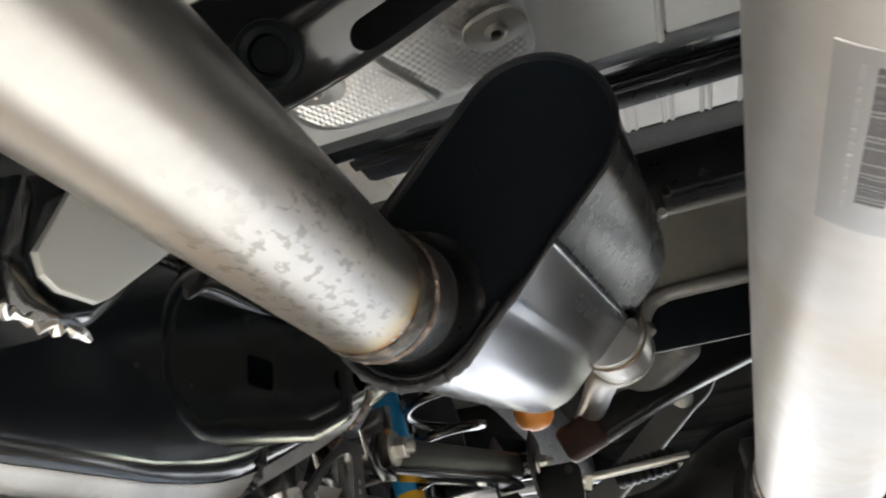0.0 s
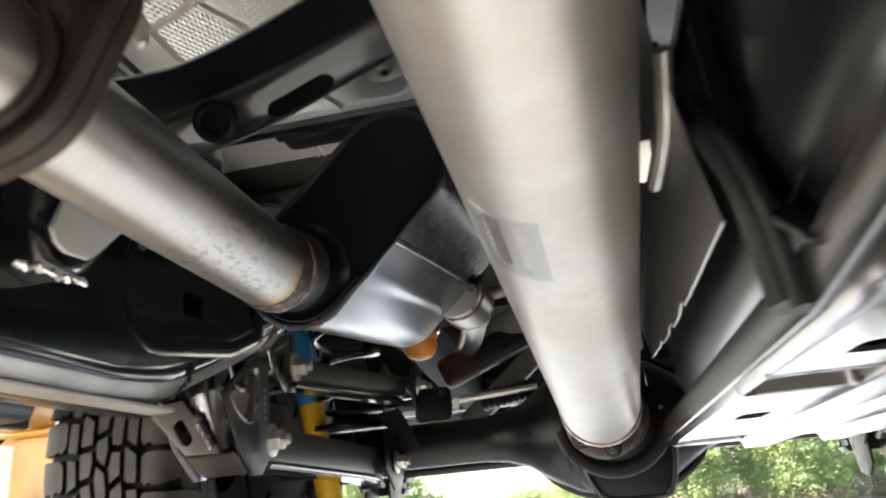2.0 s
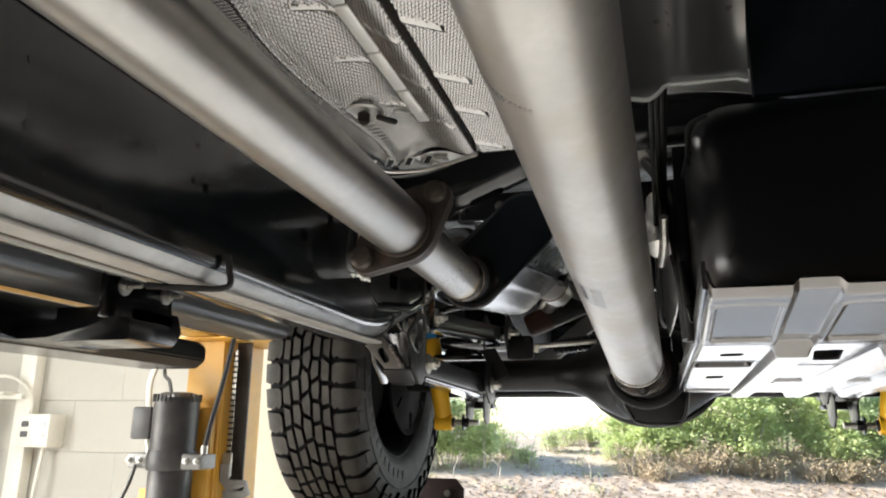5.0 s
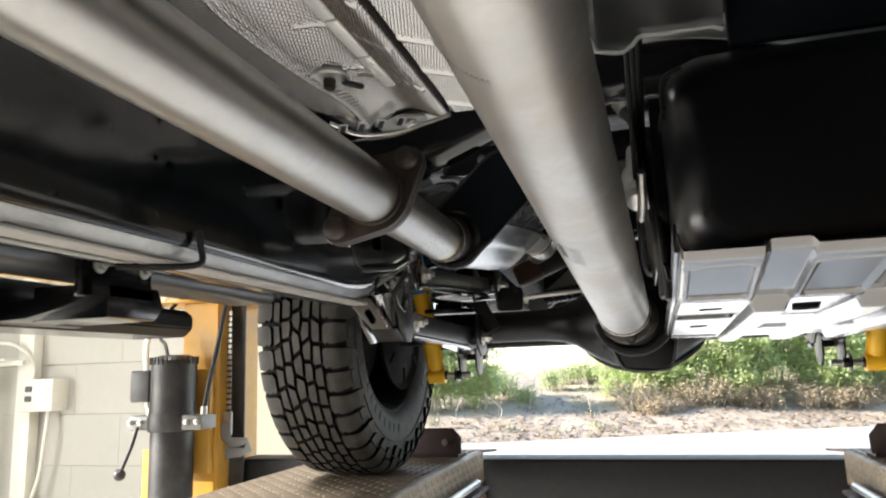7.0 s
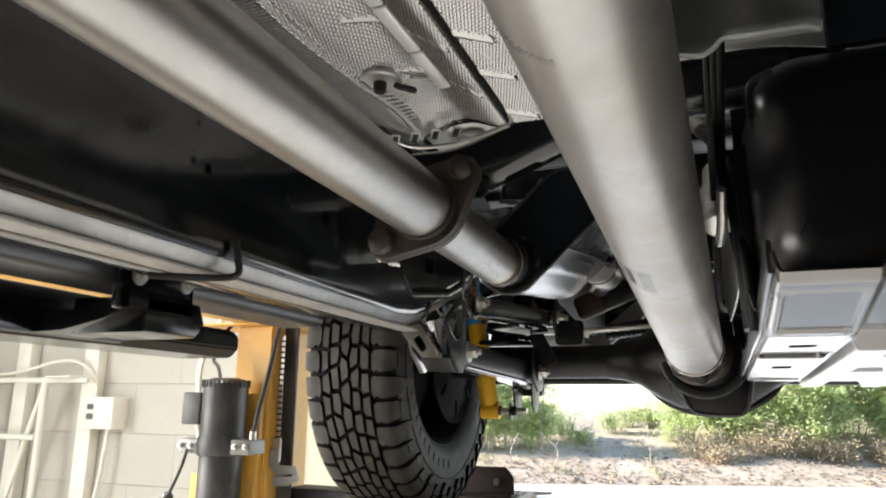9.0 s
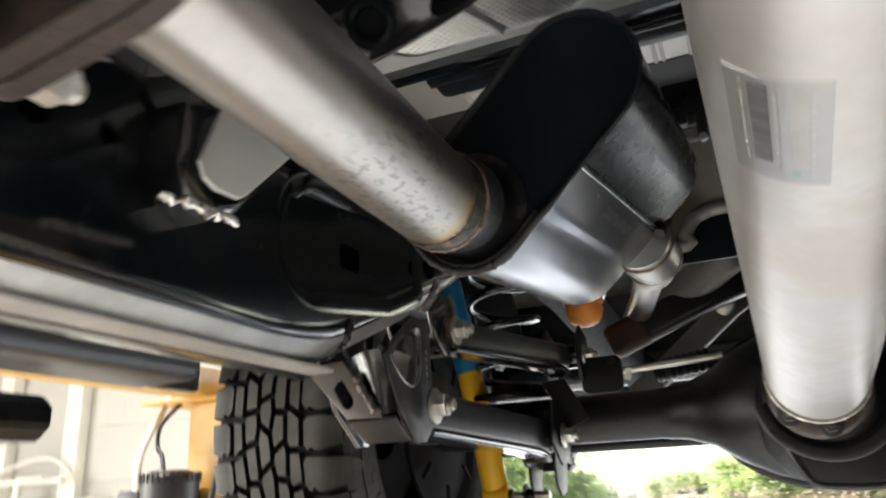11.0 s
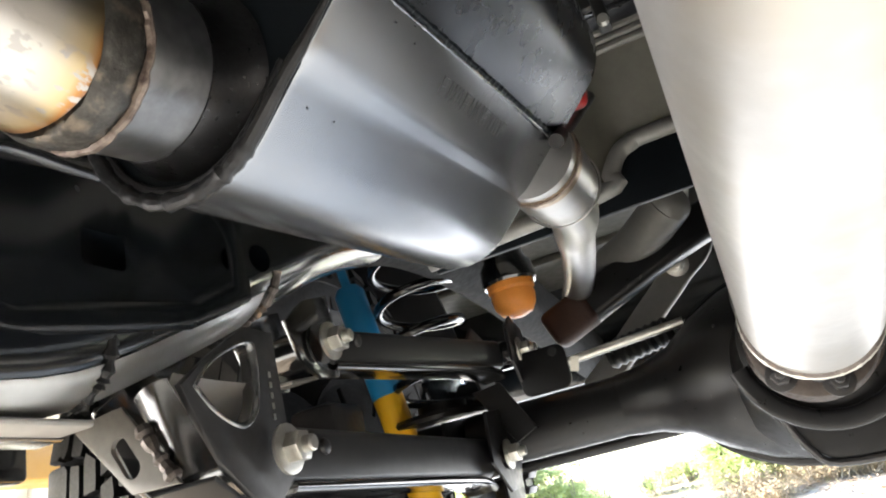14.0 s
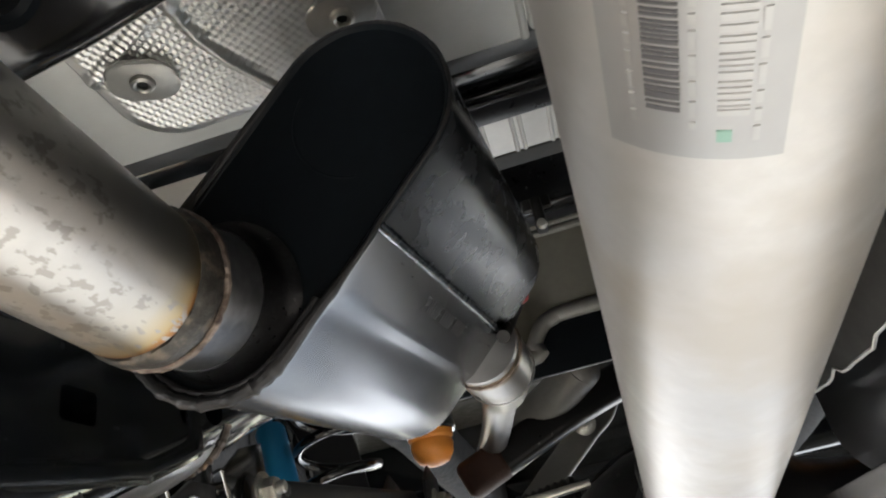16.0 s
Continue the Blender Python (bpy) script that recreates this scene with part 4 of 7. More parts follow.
def tail_pipe():
    r = root("tail_pipe", "stainless tailpipe bending up over the rear axle", "tailpipe")
    o = OUTLET + OUTDIR * 0.036
    pts = [o, o + OUTDIR * 0.022, (-0.18, 0.82, 1.927), (-0.204, 0.98, 1.963), (-0.226, 1.13, 1.985), (-0.252, 1.26, 1.988), (-0.28, 1.35, 1.976), (-0.3, 1.41, 1.966)]
    part("pipe", tube(bm_new(), pts, 0.0245, 32, 8), STEEL, r)
    part("sleeve", tube(bm_new(), [o - OUTDIR * 0.004, o + OUTDIR * 0.03], 0.0325, 32), STEEL, r)
    for d in (0.028,):
        m = along(o + OUTDIR * d, OUTDIR)
        p2 = [m @ Vector((0.0345 * math.cos(2 * math.pi * k / 36), 0.0345 * math.sin(2 * math.pi * k / 36), 0)) for k in range(37)]
        part("joint_weld", tube(bm_new(), p2, 0.0009, 6), STEEL, r)
    return r


tail_pipe()


def exhaust_hanger():
    r = root("exhaust_hanger", "dark steel hanger rod with a red rubber isolator behind the muffler", "exhaust hanger")
    a, b = Vector((-0.154, 0.632, 1.9135)), Vector((-0.129, 0.767, 2.01))
    part("rod", tube(bm_new(), [a, a.lerp(b, 0.5), b], 0.0058, 12), IRON, r)
    part("isolator", box(bm_new(), -0.011, 0.011, -0.03, 0.02, -0.013, 0.022, 0.007, 3, pose(-0.137, 0.7, 1.984, 35, 0, 0)), HANGERRED, r, "red rubber isolator")


HANGERRED = mat("red_rubber", (0.3, 0.012, 0.012), 0.5, 0, 0.15, 20, 0.05, 120)
exhaust_hanger()


def driveshaft():
    r = root("driveshaft", "bare aluminium driveshaft with a printed paper label", "driveshaft")
    A, B = Vector((-0.0195, 0.82, 1.7765)), Vector((-0.085, -1.2, 2.03))
    d = (A - B).normalized()
    bm = bm_new()
    Lg = (A - B).length
    lathe(bm, [(0.0, 0.0), (0.04, 0.0), (0.0545, 0.03), (0.0545, Lg * 0.5), (0.0545, Lg - 0.02), (0.0535, Lg - 0.008), (0.053, Lg)], along(B, d), 64)
    tubeo = part("tube", bm, ALU, r)
    bm = bm_new()
    m = along(A, d)
    lathe(bm, [(0.053, -0.002), (0.056, 0.002), (0.055, 0.008), (0.05, 0.012), (0.047, 0.03), (0.03, 0.04), (0, 0.04)], m, 48)
    part("end_ring", bm, WELD, r, "rusty weld ring at the shaft end")
    # yoke ears, cross and straps
    yk = A + d * 0.055
    for s in (-1, 1):
        q = m @ Matrix.Translation((s * 0.033, 0, 0.05))
        part("yoke_ear", box(bm_new(), -0.01, 0.01, -0.022, 0.022, -0.035, 0.035, 0.006, 2, q), RUST, r, "rusty cast yoke ear")
    ctr = m @ Matrix.Translation((0, 0, 0.065))
    part("joint_cross", box(bm_new(), -0.045, 0.045, -0.013, 0.013, -0.013, 0.013, 0.005, 2, ctr), MOTOR, r)
    part("joint_cross", box(bm_new(), -0.013, 0.013, -0.045, 0.045, -0.013, 0.013, 0.005, 2, ctr), MOTOR, r)
    # companion flange behind the joint, with its bolts
    part("companion_flange", lathe(bm_new(), [(0.0, 0.082), (0.05, 0.082), (0.056, 0.086), (0.058, 0.092), (0.058, 0.104), (0.05, 0.108), (0.0, 0.108)], m, 48), RUST, r, "rust-brown companion flange")
    for k in range(6):
        a = radians(60 * k + 20)
        bolt("flange_bolt", m @ Vector((0.047 * math.cos(a), 0.047 * math.sin(a), 0.083)), m.to_3x3() @ Vector((0, 0, -1)), 0.009, r, True, 0.01, MOTOR)
    rng = random.Random(6)
    lip = [m @ Vector((0.0545 * math.cos(2 * math.pi * k / 72), 0.0545 * math.sin(2 * math.pi * k / 72), 0.004)) for k in range(73)]
    part("end_weld", tube(bm_new(), lip, 0.0026, 8, 0, True, [1 + 0.15 * rng.uniform(-1, 1) for _ in lip]), ZINC, r, "pale weld lip round the shaft end")
    # label and print, wrapped round the tube
    def wrapped(a0, a1, h0, h1, lift, na=10, th=0.0):
        bm = bm_new()
        mB = along(B, d)
        rings = []
        for h, lf in ((h0 - 0.0006, -0.0004), (h0, lift), (h1, lift), (h1 + 0.0006, -0.0004)):
            rr = 0.0545 + lf
            rings.append([bm.verts.new(mB @ Vector((rr * math.cos(a0 + (a1 - a0) * k / na), rr * math.sin(a0 + (a1 - a0) * k / na), h))) for k in range(na + 1)])
        for ra, rb in zip(rings, rings[1:]):
            for k in range(na):
                bm.faces.new((ra[k], ra[k + 1], rb[k + 1], rb[k]))
        return bm

    mB = along(B, d)
    inv = mB.inverted()
    la, lb = inv @ Vector((-0.051, 0.155, 1.809)), inv @ Vector((-0.048, 0.236, 1.797))
    ang = lambda v: math.atan2(v.y, v.x)
    aR = (ang(la) + ang(lb)) / 2
    h0, h1 = la.z, lb.z
    toleft = -1 if LABEL_FLIP else 1
    span = toleft * 0.79
    aR -= toleft * 0.045
    part("label", wrapped(aR, aR + span, h0, h1, 0.0002), PAPER, r, "worn translucent printed label")
    rng = random.Random(5)
    h = h0 + 0.008
    for a, b in ((0.55, 0.74), (0.2, 0.36)):
        hh = h0 + 0.006
        while hh < h1 - 0.016:
            w = rng.choice((0.0006, 0.0011, 0.0018))
            part("label_bar", wrapped(aR + span * a, aR + span * b, hh, hh + w, 0.0005, 4), INK if a > 0.4 else FAINTINK, tubeo)
            hh += w + rng.choice((0.0007, 0.0012))
    for a in (0.8, 0.47, 0.14):
        hh = h0 + 0.006
        while hh < h1 - 0.012:
            w = rng.uniform(0.002, 0.006)
            part("label_text_bar", wrapped(aR + span * a, aR + span * (a + 0.035), hh, hh + w, 0.0005, 2), FAINTINK, tubeo)
            hh += w + 0.002
    part("green_dot", wrapped(aR + span * 0.28, aR + span * 0.36, h1 - 0.011, h1 - 0.007, 0.0005, 4), GREENINK, tubeo, "green ink stamp")
    for k in range(14):
        a = aR + span * (1.3 - 0.09 * k)
        hh = h0 - 0.452 + 0.0012 * k
        part("print_bar", wrapped(a, a + span * 0.05, hh, hh + rng.uniform(0.003, 0.007), 0.0008, 2), FAINTINK, tubeo)
    return r


LABEL_FLIP = False
driveshaft()


def sheet_profile(bm, ys, prof, caps=True):
    """Loft closed (x, z) profiles along y."""
    return loft(bm, [[(x, y, z) for x, z in prof(y)] for y in ys], (caps, caps))


def rail(sgn):
    r = root("frame_rail", "glossy black boxed steel chassis rail with punched holes", "chassis rail", "chassis rails")
    inner = [(-3, -0.47), (0.45, -0.47), (0.55, -0.462), (0.64, -0.44), (0.75, -0.425), (0.95, -0.415), (3, -0.41)]
    low = [(-3, 1.793), (0.47, 1.793), (0.51, 1.797), (0.55, 1.814), (0.62, 1.848), (0.69, 1.884), (0.75, 1.92), (0.83, 1.96), (0.92, 1.995), (1.05, 2.03), (1.2, 2.045), (1.5, 2.045), (2.0, 2.0), (3, 1.95)]
    high = [(-3, 1.985), (0.45, 1.985), (0.8, 2.08), (1.0, 2.15), (1.2, 2.17), (1.5, 2.17), (3, 2.1)]

    def prof(y):
        xi, z0, z1 = interp(y, inner), interp(y, low), interp(y, high)
        z0 = sum(interp(y + d, low) for d in (-0.04, -0.02, 0, 0.02, 0.04)) / 5
        w, h = 0.075, z1 - z0
        big = interp(y, [(0.4, 0.03), (0.56, 0.05)])
        out = []
        for cx, cy, rr, a0 in ((w / 2 - 0.024, h / 2 - 0.024, 0.024, 0), (-w / 2 + 0.02, h / 2 - 0.02, 0.02, 90), (-w / 2 + 0.02, -h / 2 + 0.02, 0.02, 180), (w / 2 - big, -h / 2 + big, big, 270)):
            for k in range(13):
                a = radians(a0 + 7.5 * k)
                out.append((cx + rr * math.cos(a), cy + rr * math.sin(a)))
        return [(-sgn * (xi - w / 2 + a) if sgn > 0 else xi - w / 2 + a, (z0 + z1) / 2 + b) for a, b in out]

    ys = [-2.6, -1.5, -0.5, 0, 0.3] + [0.4 + 0.025 * k for k in range(37)] + [1.5, 1.8, 2.2, 2.8]
    main = part("rail", sheet_profile(bm_new(), [y for y in ys if y < 0.96], prof), CHASSIS, r)
    # rear length is coated matt so it mirrors no bright road
    part("kickup", sheet_profile(bm_new(), [y for y in ys if y > 0.94], prof), DULLBLACK, r, "dull black rear length of the rail")
    xin = -0.47 if sgn < 0 else 0.47
    if sgn < 0:
        cut(main, box(bm_new(), -0.5, -0.42, 0.504, 0.54, 1.895, 1.922, 0.003, 1, Matrix.Translation((0, 0, 0)) ))
        holes = bm_new()
        for hy, hz, rr in ((0.636, 1.922, 0.012), (0.668, 1.93, 0.013), (-0.117, 1.939, 0.004), (-0.12, 1.897, 0.004), (-0.096, 1.895, 0.006), (0.151, 1.906, 0.011), (0.206, 1.914, 0.008)):
            tube(holes, [(-0.51, hy, hz), (-0.37, hy, hz)], rr, 16)
        cut(main, holes)
        ov = bm_new()
        plate(ov, [(0.008 * math.cos(a) , 0.014 * math.sin(a)) for a in [2 * math.pi * k / 16 for k in range(16)]], 0.03, pose(-0.508, 0.119, 1.795))
        cut(main, ov)
        # pale scuffed underside, bottom seam flange and the weld at the joint
        part("underside", box(bm_new(), -0.538, -0.486, -2.6, 0.528, 1.7895, 1.7945, 0.002, 2), SCUFF, r, "pale scuffed underside of the rail")
        part("seam_flange", sheet_profile(bm_new(), [-2.6, 0, 0.3, 0.5, 0.53], lambda y: [(-0.53 + a, 1.7915 + b) for a, b in rrect(0.03, 0.007, 0.003, 2)]), CHASSIS, r)
        rng = random.Random(7)
        for y0, lead, rr, material in ((0.526, [(-0.4695, 0.526, 1.862), (-0.469, 0.528, 1.846)], 0.0048, DARKWELD), (0.69, [], 0.0042, WELD)):
            pts = smooth_path(lead + [(x + 0.0005, y0, z) for x, z in reversed(prof(y0)[39:51:2])], 5)
            part("joint_weld", tube(bm_new(), pts, rr, 8, 0, True, [1 + 0.4 * rng.uniform(-1, 1) for _ in pts]), material, r, "rough dark weld bead")
        # pale metal strip paints in the highlight on the black lower edge
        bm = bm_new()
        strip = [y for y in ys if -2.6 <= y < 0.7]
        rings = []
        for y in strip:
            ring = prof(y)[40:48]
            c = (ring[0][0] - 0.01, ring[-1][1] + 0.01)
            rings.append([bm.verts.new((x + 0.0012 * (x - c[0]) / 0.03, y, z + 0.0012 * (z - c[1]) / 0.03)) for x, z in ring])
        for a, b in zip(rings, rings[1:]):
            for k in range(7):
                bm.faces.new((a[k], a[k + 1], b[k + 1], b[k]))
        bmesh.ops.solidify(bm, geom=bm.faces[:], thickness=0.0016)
        part("painted_edge_glint", bm, EDGEGLINT, r, "bright strip painting in the highlight on the rail's lower edge", angle=70)
        # pressed panel round the square hole
        rings = []
        for grow, lift in ((0.013, -0.0008), (0.009, 0.00005), (0.005, 0.0003), (0.002, 0.0004), (-0.001, 0.0003), (-0.005, 0.0), (-0.009, -0.0008)):
            ring = []
            for a, b in rrect(0.23 + 2 * grow, 0.122 + 2 * grow, 0.05 + grow, 8):
                y = 0.525 + a
                ring.append((interp(y, inner) + lift, y, max(1.912 + b, interp(y, low) + 0.036 - grow)))
            rings.append(ring)
        part("pressed_edge", loft(bm_new(), rings, (False, False)), CHASSIS, r, angle=80)
        part("panel_ledge", sweep(bm_new(), smooth_path([(-0.474, 0.425, 1.955), (-0.4685, 0.445, 1.968), (-0.4675, 0.5, 1.972), (-0.4675, 0.56, 1.978), (-0.468, 0.62, 1.99)], 5), rrect(0.012, 0.022, 0.0058, 5)), SHEEN, r)
        # body mount coloured by side: rounded black shell, pale grey inner face
        bm = bm_new()
        plate(bm, [(0.246, 1.985), (0.238, 1.9), (0.25, 1.874), (0.276, 1.866), (0.302, 1.878), (0.332, 1.91), (0.38, 1.985)], 0.05, axes((-0.456, 0, 0), (0, 1, 0), (0, 0, 1)))
        bmesh.ops.bevel(bm, geom=[e for e in bm.edges if abs(e.verts[0].co.x - e.verts[1].co.x) < 0.01 and min(v.co.z for v in e.verts) < 1.984], offset=0.014, segments=5, affect="EDGES", profile=0.5)
        part("body_mount", bm, CHASSIS, r, "black rounded body mount")
        face = [(0.25, 1.902), (0.256, 1.891), (0.268, 1.886), (0.295, 1.888), (0.305, 1.895), (0.362, 1.952), (0.37, 1.968), (0.366, 1.985), (0.292, 1.985), (0.27, 1.955)]
        part("mount_face", plate(bm_new(), face, 0.007, axes((-0.4305, 0, 0), (0, 1, 0), (0, 0, 1)), 0.0028), PAN, r, "pale grey inner face of the body mount")
        bm = bm_new()
        pts = [(-0.417 + 0.002 * math.sin(k * 1.3), 0.205 + 0.0032 * k, 1.857 - 0.0022 * math.sin(k * 1.9) + 0.0002 * k) for k in range(25)]
        tube(bm, pts, 0.0026, 6, 0, True, [1 + 0.45 * math.sin(k * 2.3) for k in range(25)])
        part("foil_edge", bm, SHIELD, r, "torn crinkled foil edge")
        # wire clip on the lower edge
        part("wire_clip", tube(bm_new(), [(-0.4635, -0.05, 1.828), (-0.463, -0.045, 1.81), (-0.4645, -0.045, 1.79), (-0.5, -0.07, 1.786), (-0.54, -0.09, 1.787)], 0.004, 8, 5), HOSE, r)
    return r


rail(-1)
rail(1)


BEAMW, BEAMH = 0.052, 0.074


def frame_crossmember():
    r = root("frame_crossmember", "glossy black steel crossmember with a slotted hole", "crossmember")
    pts = [(-0.465, 0.255, 1.985), (-0.4, 0.255, 1.985), (-0.33, 0.255, 1.985), (-0.285, 0.255, 1.993), (-0.245, 0.255, 2.006), (-0.197, 0.255, 2.0255), (-0.15, 0.255, 2.044), (-0.1, 0.255, 2.058), (0.0, 0.255, 2.07), (0.12, 0.255, 2.07), (0.3, 0.255, 2.02), (0.465, 0.255, 1.96)]
    bm = sweep(bm_new(), smooth_path(pts, 6), rrect(BEAMW, BEAMH, 0.021, 8))
    ob = part("beam", bm, SHEEN, r)
    c = bm_new()
    d = Vector((0.047, 0, 0.019)).normalized()
    m = axes((-0.2215, 0.252, 1.985), d, (0, 1, 0))
    plate(c, rrect(0.058, 0.02, 0.0095, 6), 0.05, m)
    cut(ob, c)
    # black ring with a filled centre paints in the fold's shadow
    part("fold_shade_ring", lathe(bm_new(), [(0, 0.004), (0.0085, 0.004), (0.0095, 0), (0.0115, -0.001), (0.015, 0.001), (0.0168, 0.005), (0.0155, 0.009), (0.0125, 0.0105), (0.0095, 0.009)], along((-0.279, 0.232, 1.957), (0.25, -0.8, -0.6)), 24), ENDCAP, r, "black filled ring painting in the shadowed fold")
    return r


frame_crossmember()


def cross_bars():
    for label, x, y0, y1, z0, z1 in (("black boxed crossbar under the cargo bed", 0.44, 0.7, 0.76, 2.215, 2.305), ("black boxed crossbar between the chassis rails", 0.398, 0.76, 0.81, 2.095, 2.16)):
        r = root("bed_crossbar", label, "crossbar", "bed crossbars")
        part("bar", box(bm_new(), -x, x, y0, y1, z0, z1, 0.012), BARBLACK, r)
        part("lower_lip", box(bm_new(), -x, x, y0 - 0.006, y0 + 0.014, z0 - 0.003, z0 + 0.002, 0.0012), SHEEN, r, "glossy folded lower lip")
        for bx in (-0.3, 0.3):
            bolt("bar_bolt", (bx, y0 - 0.001, z0 + 0.03), (0, -1, 0), 0.007, r)
    r = root("rear_crosspanel", "dull olive pressed crosspanel with a pale rolled lower edge", "crosspanel")
    bm = bm_new()
    low = [(-0.4, 2.0), (-0.16, 2.012), (-0.145, 2.03), (-0.13, 2.052), (-0.11, 2.062), (-0.05, 2.066), (0.4, 2.066)]
    xs = [-0.4 + 0.02 * k for k in range(41)]
    rows = [[(x, 0.925 + 0.075 * v + 0.006 * (1 - min(1, abs(((x + 0.06) % 0.13) - 0.065) / 0.03)), 2.145 + (interp(x, low) - 2.145) * v) for x in xs] for v in (0, 0.25, 0.5, 0.75, 1)]
    grid = [[bm.verts.new(p) for p in row] for row in rows]
    for a, b in zip(grid, grid[1:]):
        for i in range(len(xs) - 1):
            bm.faces.new((a[i], b[i], b[i + 1], a[i + 1]))
    bmesh.ops.solidify(bm, geom=bm.faces[:], thickness=0.002)
    part("sheet", bm, OLIVE, r)
    part("rolled_edge", tube(bm_new(), smooth_path([(x, 1.0, z - 0.006) for x, z in low], 5), 0.011, 14), STAYGREY, r, "pale rolled lower edge")
    for k in range(3):
        part("ridge", tube(bm_new(), [(-0.4, 0.92 - 0.003 * k, 2.146 + 0.009 * k), (0.4, 0.92 - 0.003 * k, 2.146 + 0.009 * k)], 0.0055, 10), STAYGREY, r)
    # black sheet added to keep the space under the rolled edge dark
    part("backing", box(bm_new(), -0.4, 0.4, 1.02, 1.03, 1.985, 2.075, 0.002), ENDCAP, r, "black sheet added to darken the space below the panel")
    r = root("cable_clip", "small black plastic cable clip on the crossbar", "clip")
    part("body", box(bm_new(), -0.1, -0.088, 0.74, 0.76, 2.06, 2.098, 0.003), HOSE, r)
    part("tab", box(bm_new(), -0.11, -0.078, 0.745, 0.755, 2.085, 2.1, 0.003), HOSE, r)
    part("screw", lathe(bm_new(), [(0.006, 0), (0.005, 0.005), (0, 0.006)], along((-0.094, 0.74, 2.062), (0, -1, 0)), 10), ZINC, r)


cross_bars()


def underbody():
    r = root("truck_floor", "underside of the truck's cab and cargo bed", "truck underbody")
    # cab floor: painted grey pan over the exhaust, dark elsewhere
    bm = box(bm_new(), -0.46, -0.062, 0.3, 0.552, 2.142, 2.16, 0.004)
    part("floor_pan", bm, PAN, r, "grey painted floor pan")
    bm = box(bm_new(), -0.06, 0.46, 0.3, 0.552, 2.147, 2.165, 0.004)
    part("floor_pan", bm, PAN, r, "grey painted floor pan")
    bm = bm_new()
    tube(bm, [(-0.066, 0.3, 2.143), (-0.066, 0.55, 2.143)], 0.004, 10)
    part("pan_rib", bm, PAN, r)
    part("pan_lip", box(bm_new(), -0.46, 0.46, 0.554, 0.58, 2.15, 2.172, 0.004, 2), ROCKER, r, "dark grey folded edge of the pan")
    part("cab_floor", box(bm_new(), -0.95, 0.95, -2.6, 0.298, 2.24, 2.3, 0.006), ENDCAP, r, "black coated cab floor")
    # black panel added to hide the pan and keep this space dark
    part("dark_filler", box(bm_new(), 0.143, 0.47, 0.085, 0.1, 2.02, 2.239, 0.004), ENDCAP, r, "black panel added to fill the dark space beside the tunnel sheet")
    # unseen dark panel, added to keep reflections off the tank and plates
    part("reflection_block", box(bm_new(), -0.6, 0.6, -1.95, -1.9, 1.6, 2.238, 0.01), CHASSIS, r)
    part("cab_back", box(bm_new(), -0.95, 0.95, 0.6, 0.63, 2.17, 2.6, 0.004), CHASSIS, r)
    part("cab_side_floor", box(bm_new(), -0.95, -0.47, 0.3, 0.6, 2.1, 2.16, 0.006), CHASSIS, r)
    part("cab_side_floor", box(bm_new(), 0.47, 0.95, 0.3, 0.6, 2.1, 2.16, 0.006), CHASSIS, r)
    # bed floor with ribs
    bed = part("bed_floor", box(bm_new(), -0.95, 0.95, 0.64, 1.0, 2.335, 2.35, 0.003), BEDGREY, r, "pale ridged underside of the bed floor")
    for k in range(-7, 15):
        for dx in (-0.006, 0.006):
            x = -0.083 + 0.056 * k + dx
            part("sheet_ridge", tube(bm_new(), [(x, 0.642, 2.335), (x, 0.998, 2.335)], 0.0035, 8), BEDGREY, bed)
    # bed floor and ribs behind y = 1.0 take a much darker colour
    part("bed_floor", box(bm_new(), -0.95, 0.95, 1.003, 2.6, 2.335, 2.35, 0.003), BEDDARK, r, "darker brownish-grey rear part of the bed floor")
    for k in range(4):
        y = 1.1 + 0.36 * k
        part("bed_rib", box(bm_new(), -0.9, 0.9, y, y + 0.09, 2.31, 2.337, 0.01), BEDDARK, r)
    # black rear panels added to block the sky behind the axle
    part("rear_sky_block", box(bm_new(), -0.95, 0.95, 2.6, 2.64, 1.93, 2.36, 0.01), CHASSIS, r)
    part("rear_sky_block_low", box(bm_new(), -0.95, 0.95, 2.5, 2.598, 1.98, 2.1, 0.02), CHASSIS, r)
    for s in (-1, 1):
        part("bed_side", box(bm_new(), s * 0.97 - 0.015, s * 0.97 + 0.015, 0.56, 0.86, 1.843, 1.998, 0.008), CHASSIS, r)
        part("bed_side", box(bm_new(), s * 0.97 - 0.02, s * 0.97 + 0.02, 0.6, 2.6, 2.0, 2.6, 0.01), CHASSIS, r)
        bm = bm_new()
        lathe(bm, [(0.5, -0.17), (0.5, 0.17), (0.492, 0.17), (0.492, -0.17)], along((s * 0.79, 1.25, 1.82), (1, 0, 0)), 48)
        bmesh.ops.bisect_plane(bm, geom=bm.verts[:] + bm.edges[:] + bm.faces[:], plane_co=(0, 0, 2.0), plane_no=(0, 0, -1), clear_outer=True)
        part("wheel_house", bm, PLASTIC, r, "black plastic wheel-arch liner")
        # grey pinch flange beside the rail, cut off slanting at the rear
        part("floor_flange", plate(bm_new(), [(s * 0.548, -2.6), (s * 0.59, -2.6), (s * 0.59, 0.3), (s * 0.575, 0.36), (s * 0.548, 0.4)], 0.006, pose(0, 0, 1.806), 0.002), STAYGREY, r, "pale grey floor flange beside the chassis rail")
        # sill
        bm = bm_new()
        x0, x1 = sorted((s * 0.718, s * 0.83))
        box(bm, x0, x1, -2.6, 0.6, 1.81, 2.09, 0.018, 3)
        part("rocker", bm, ROCKER, r, "dark metallic grey sill")
    return r


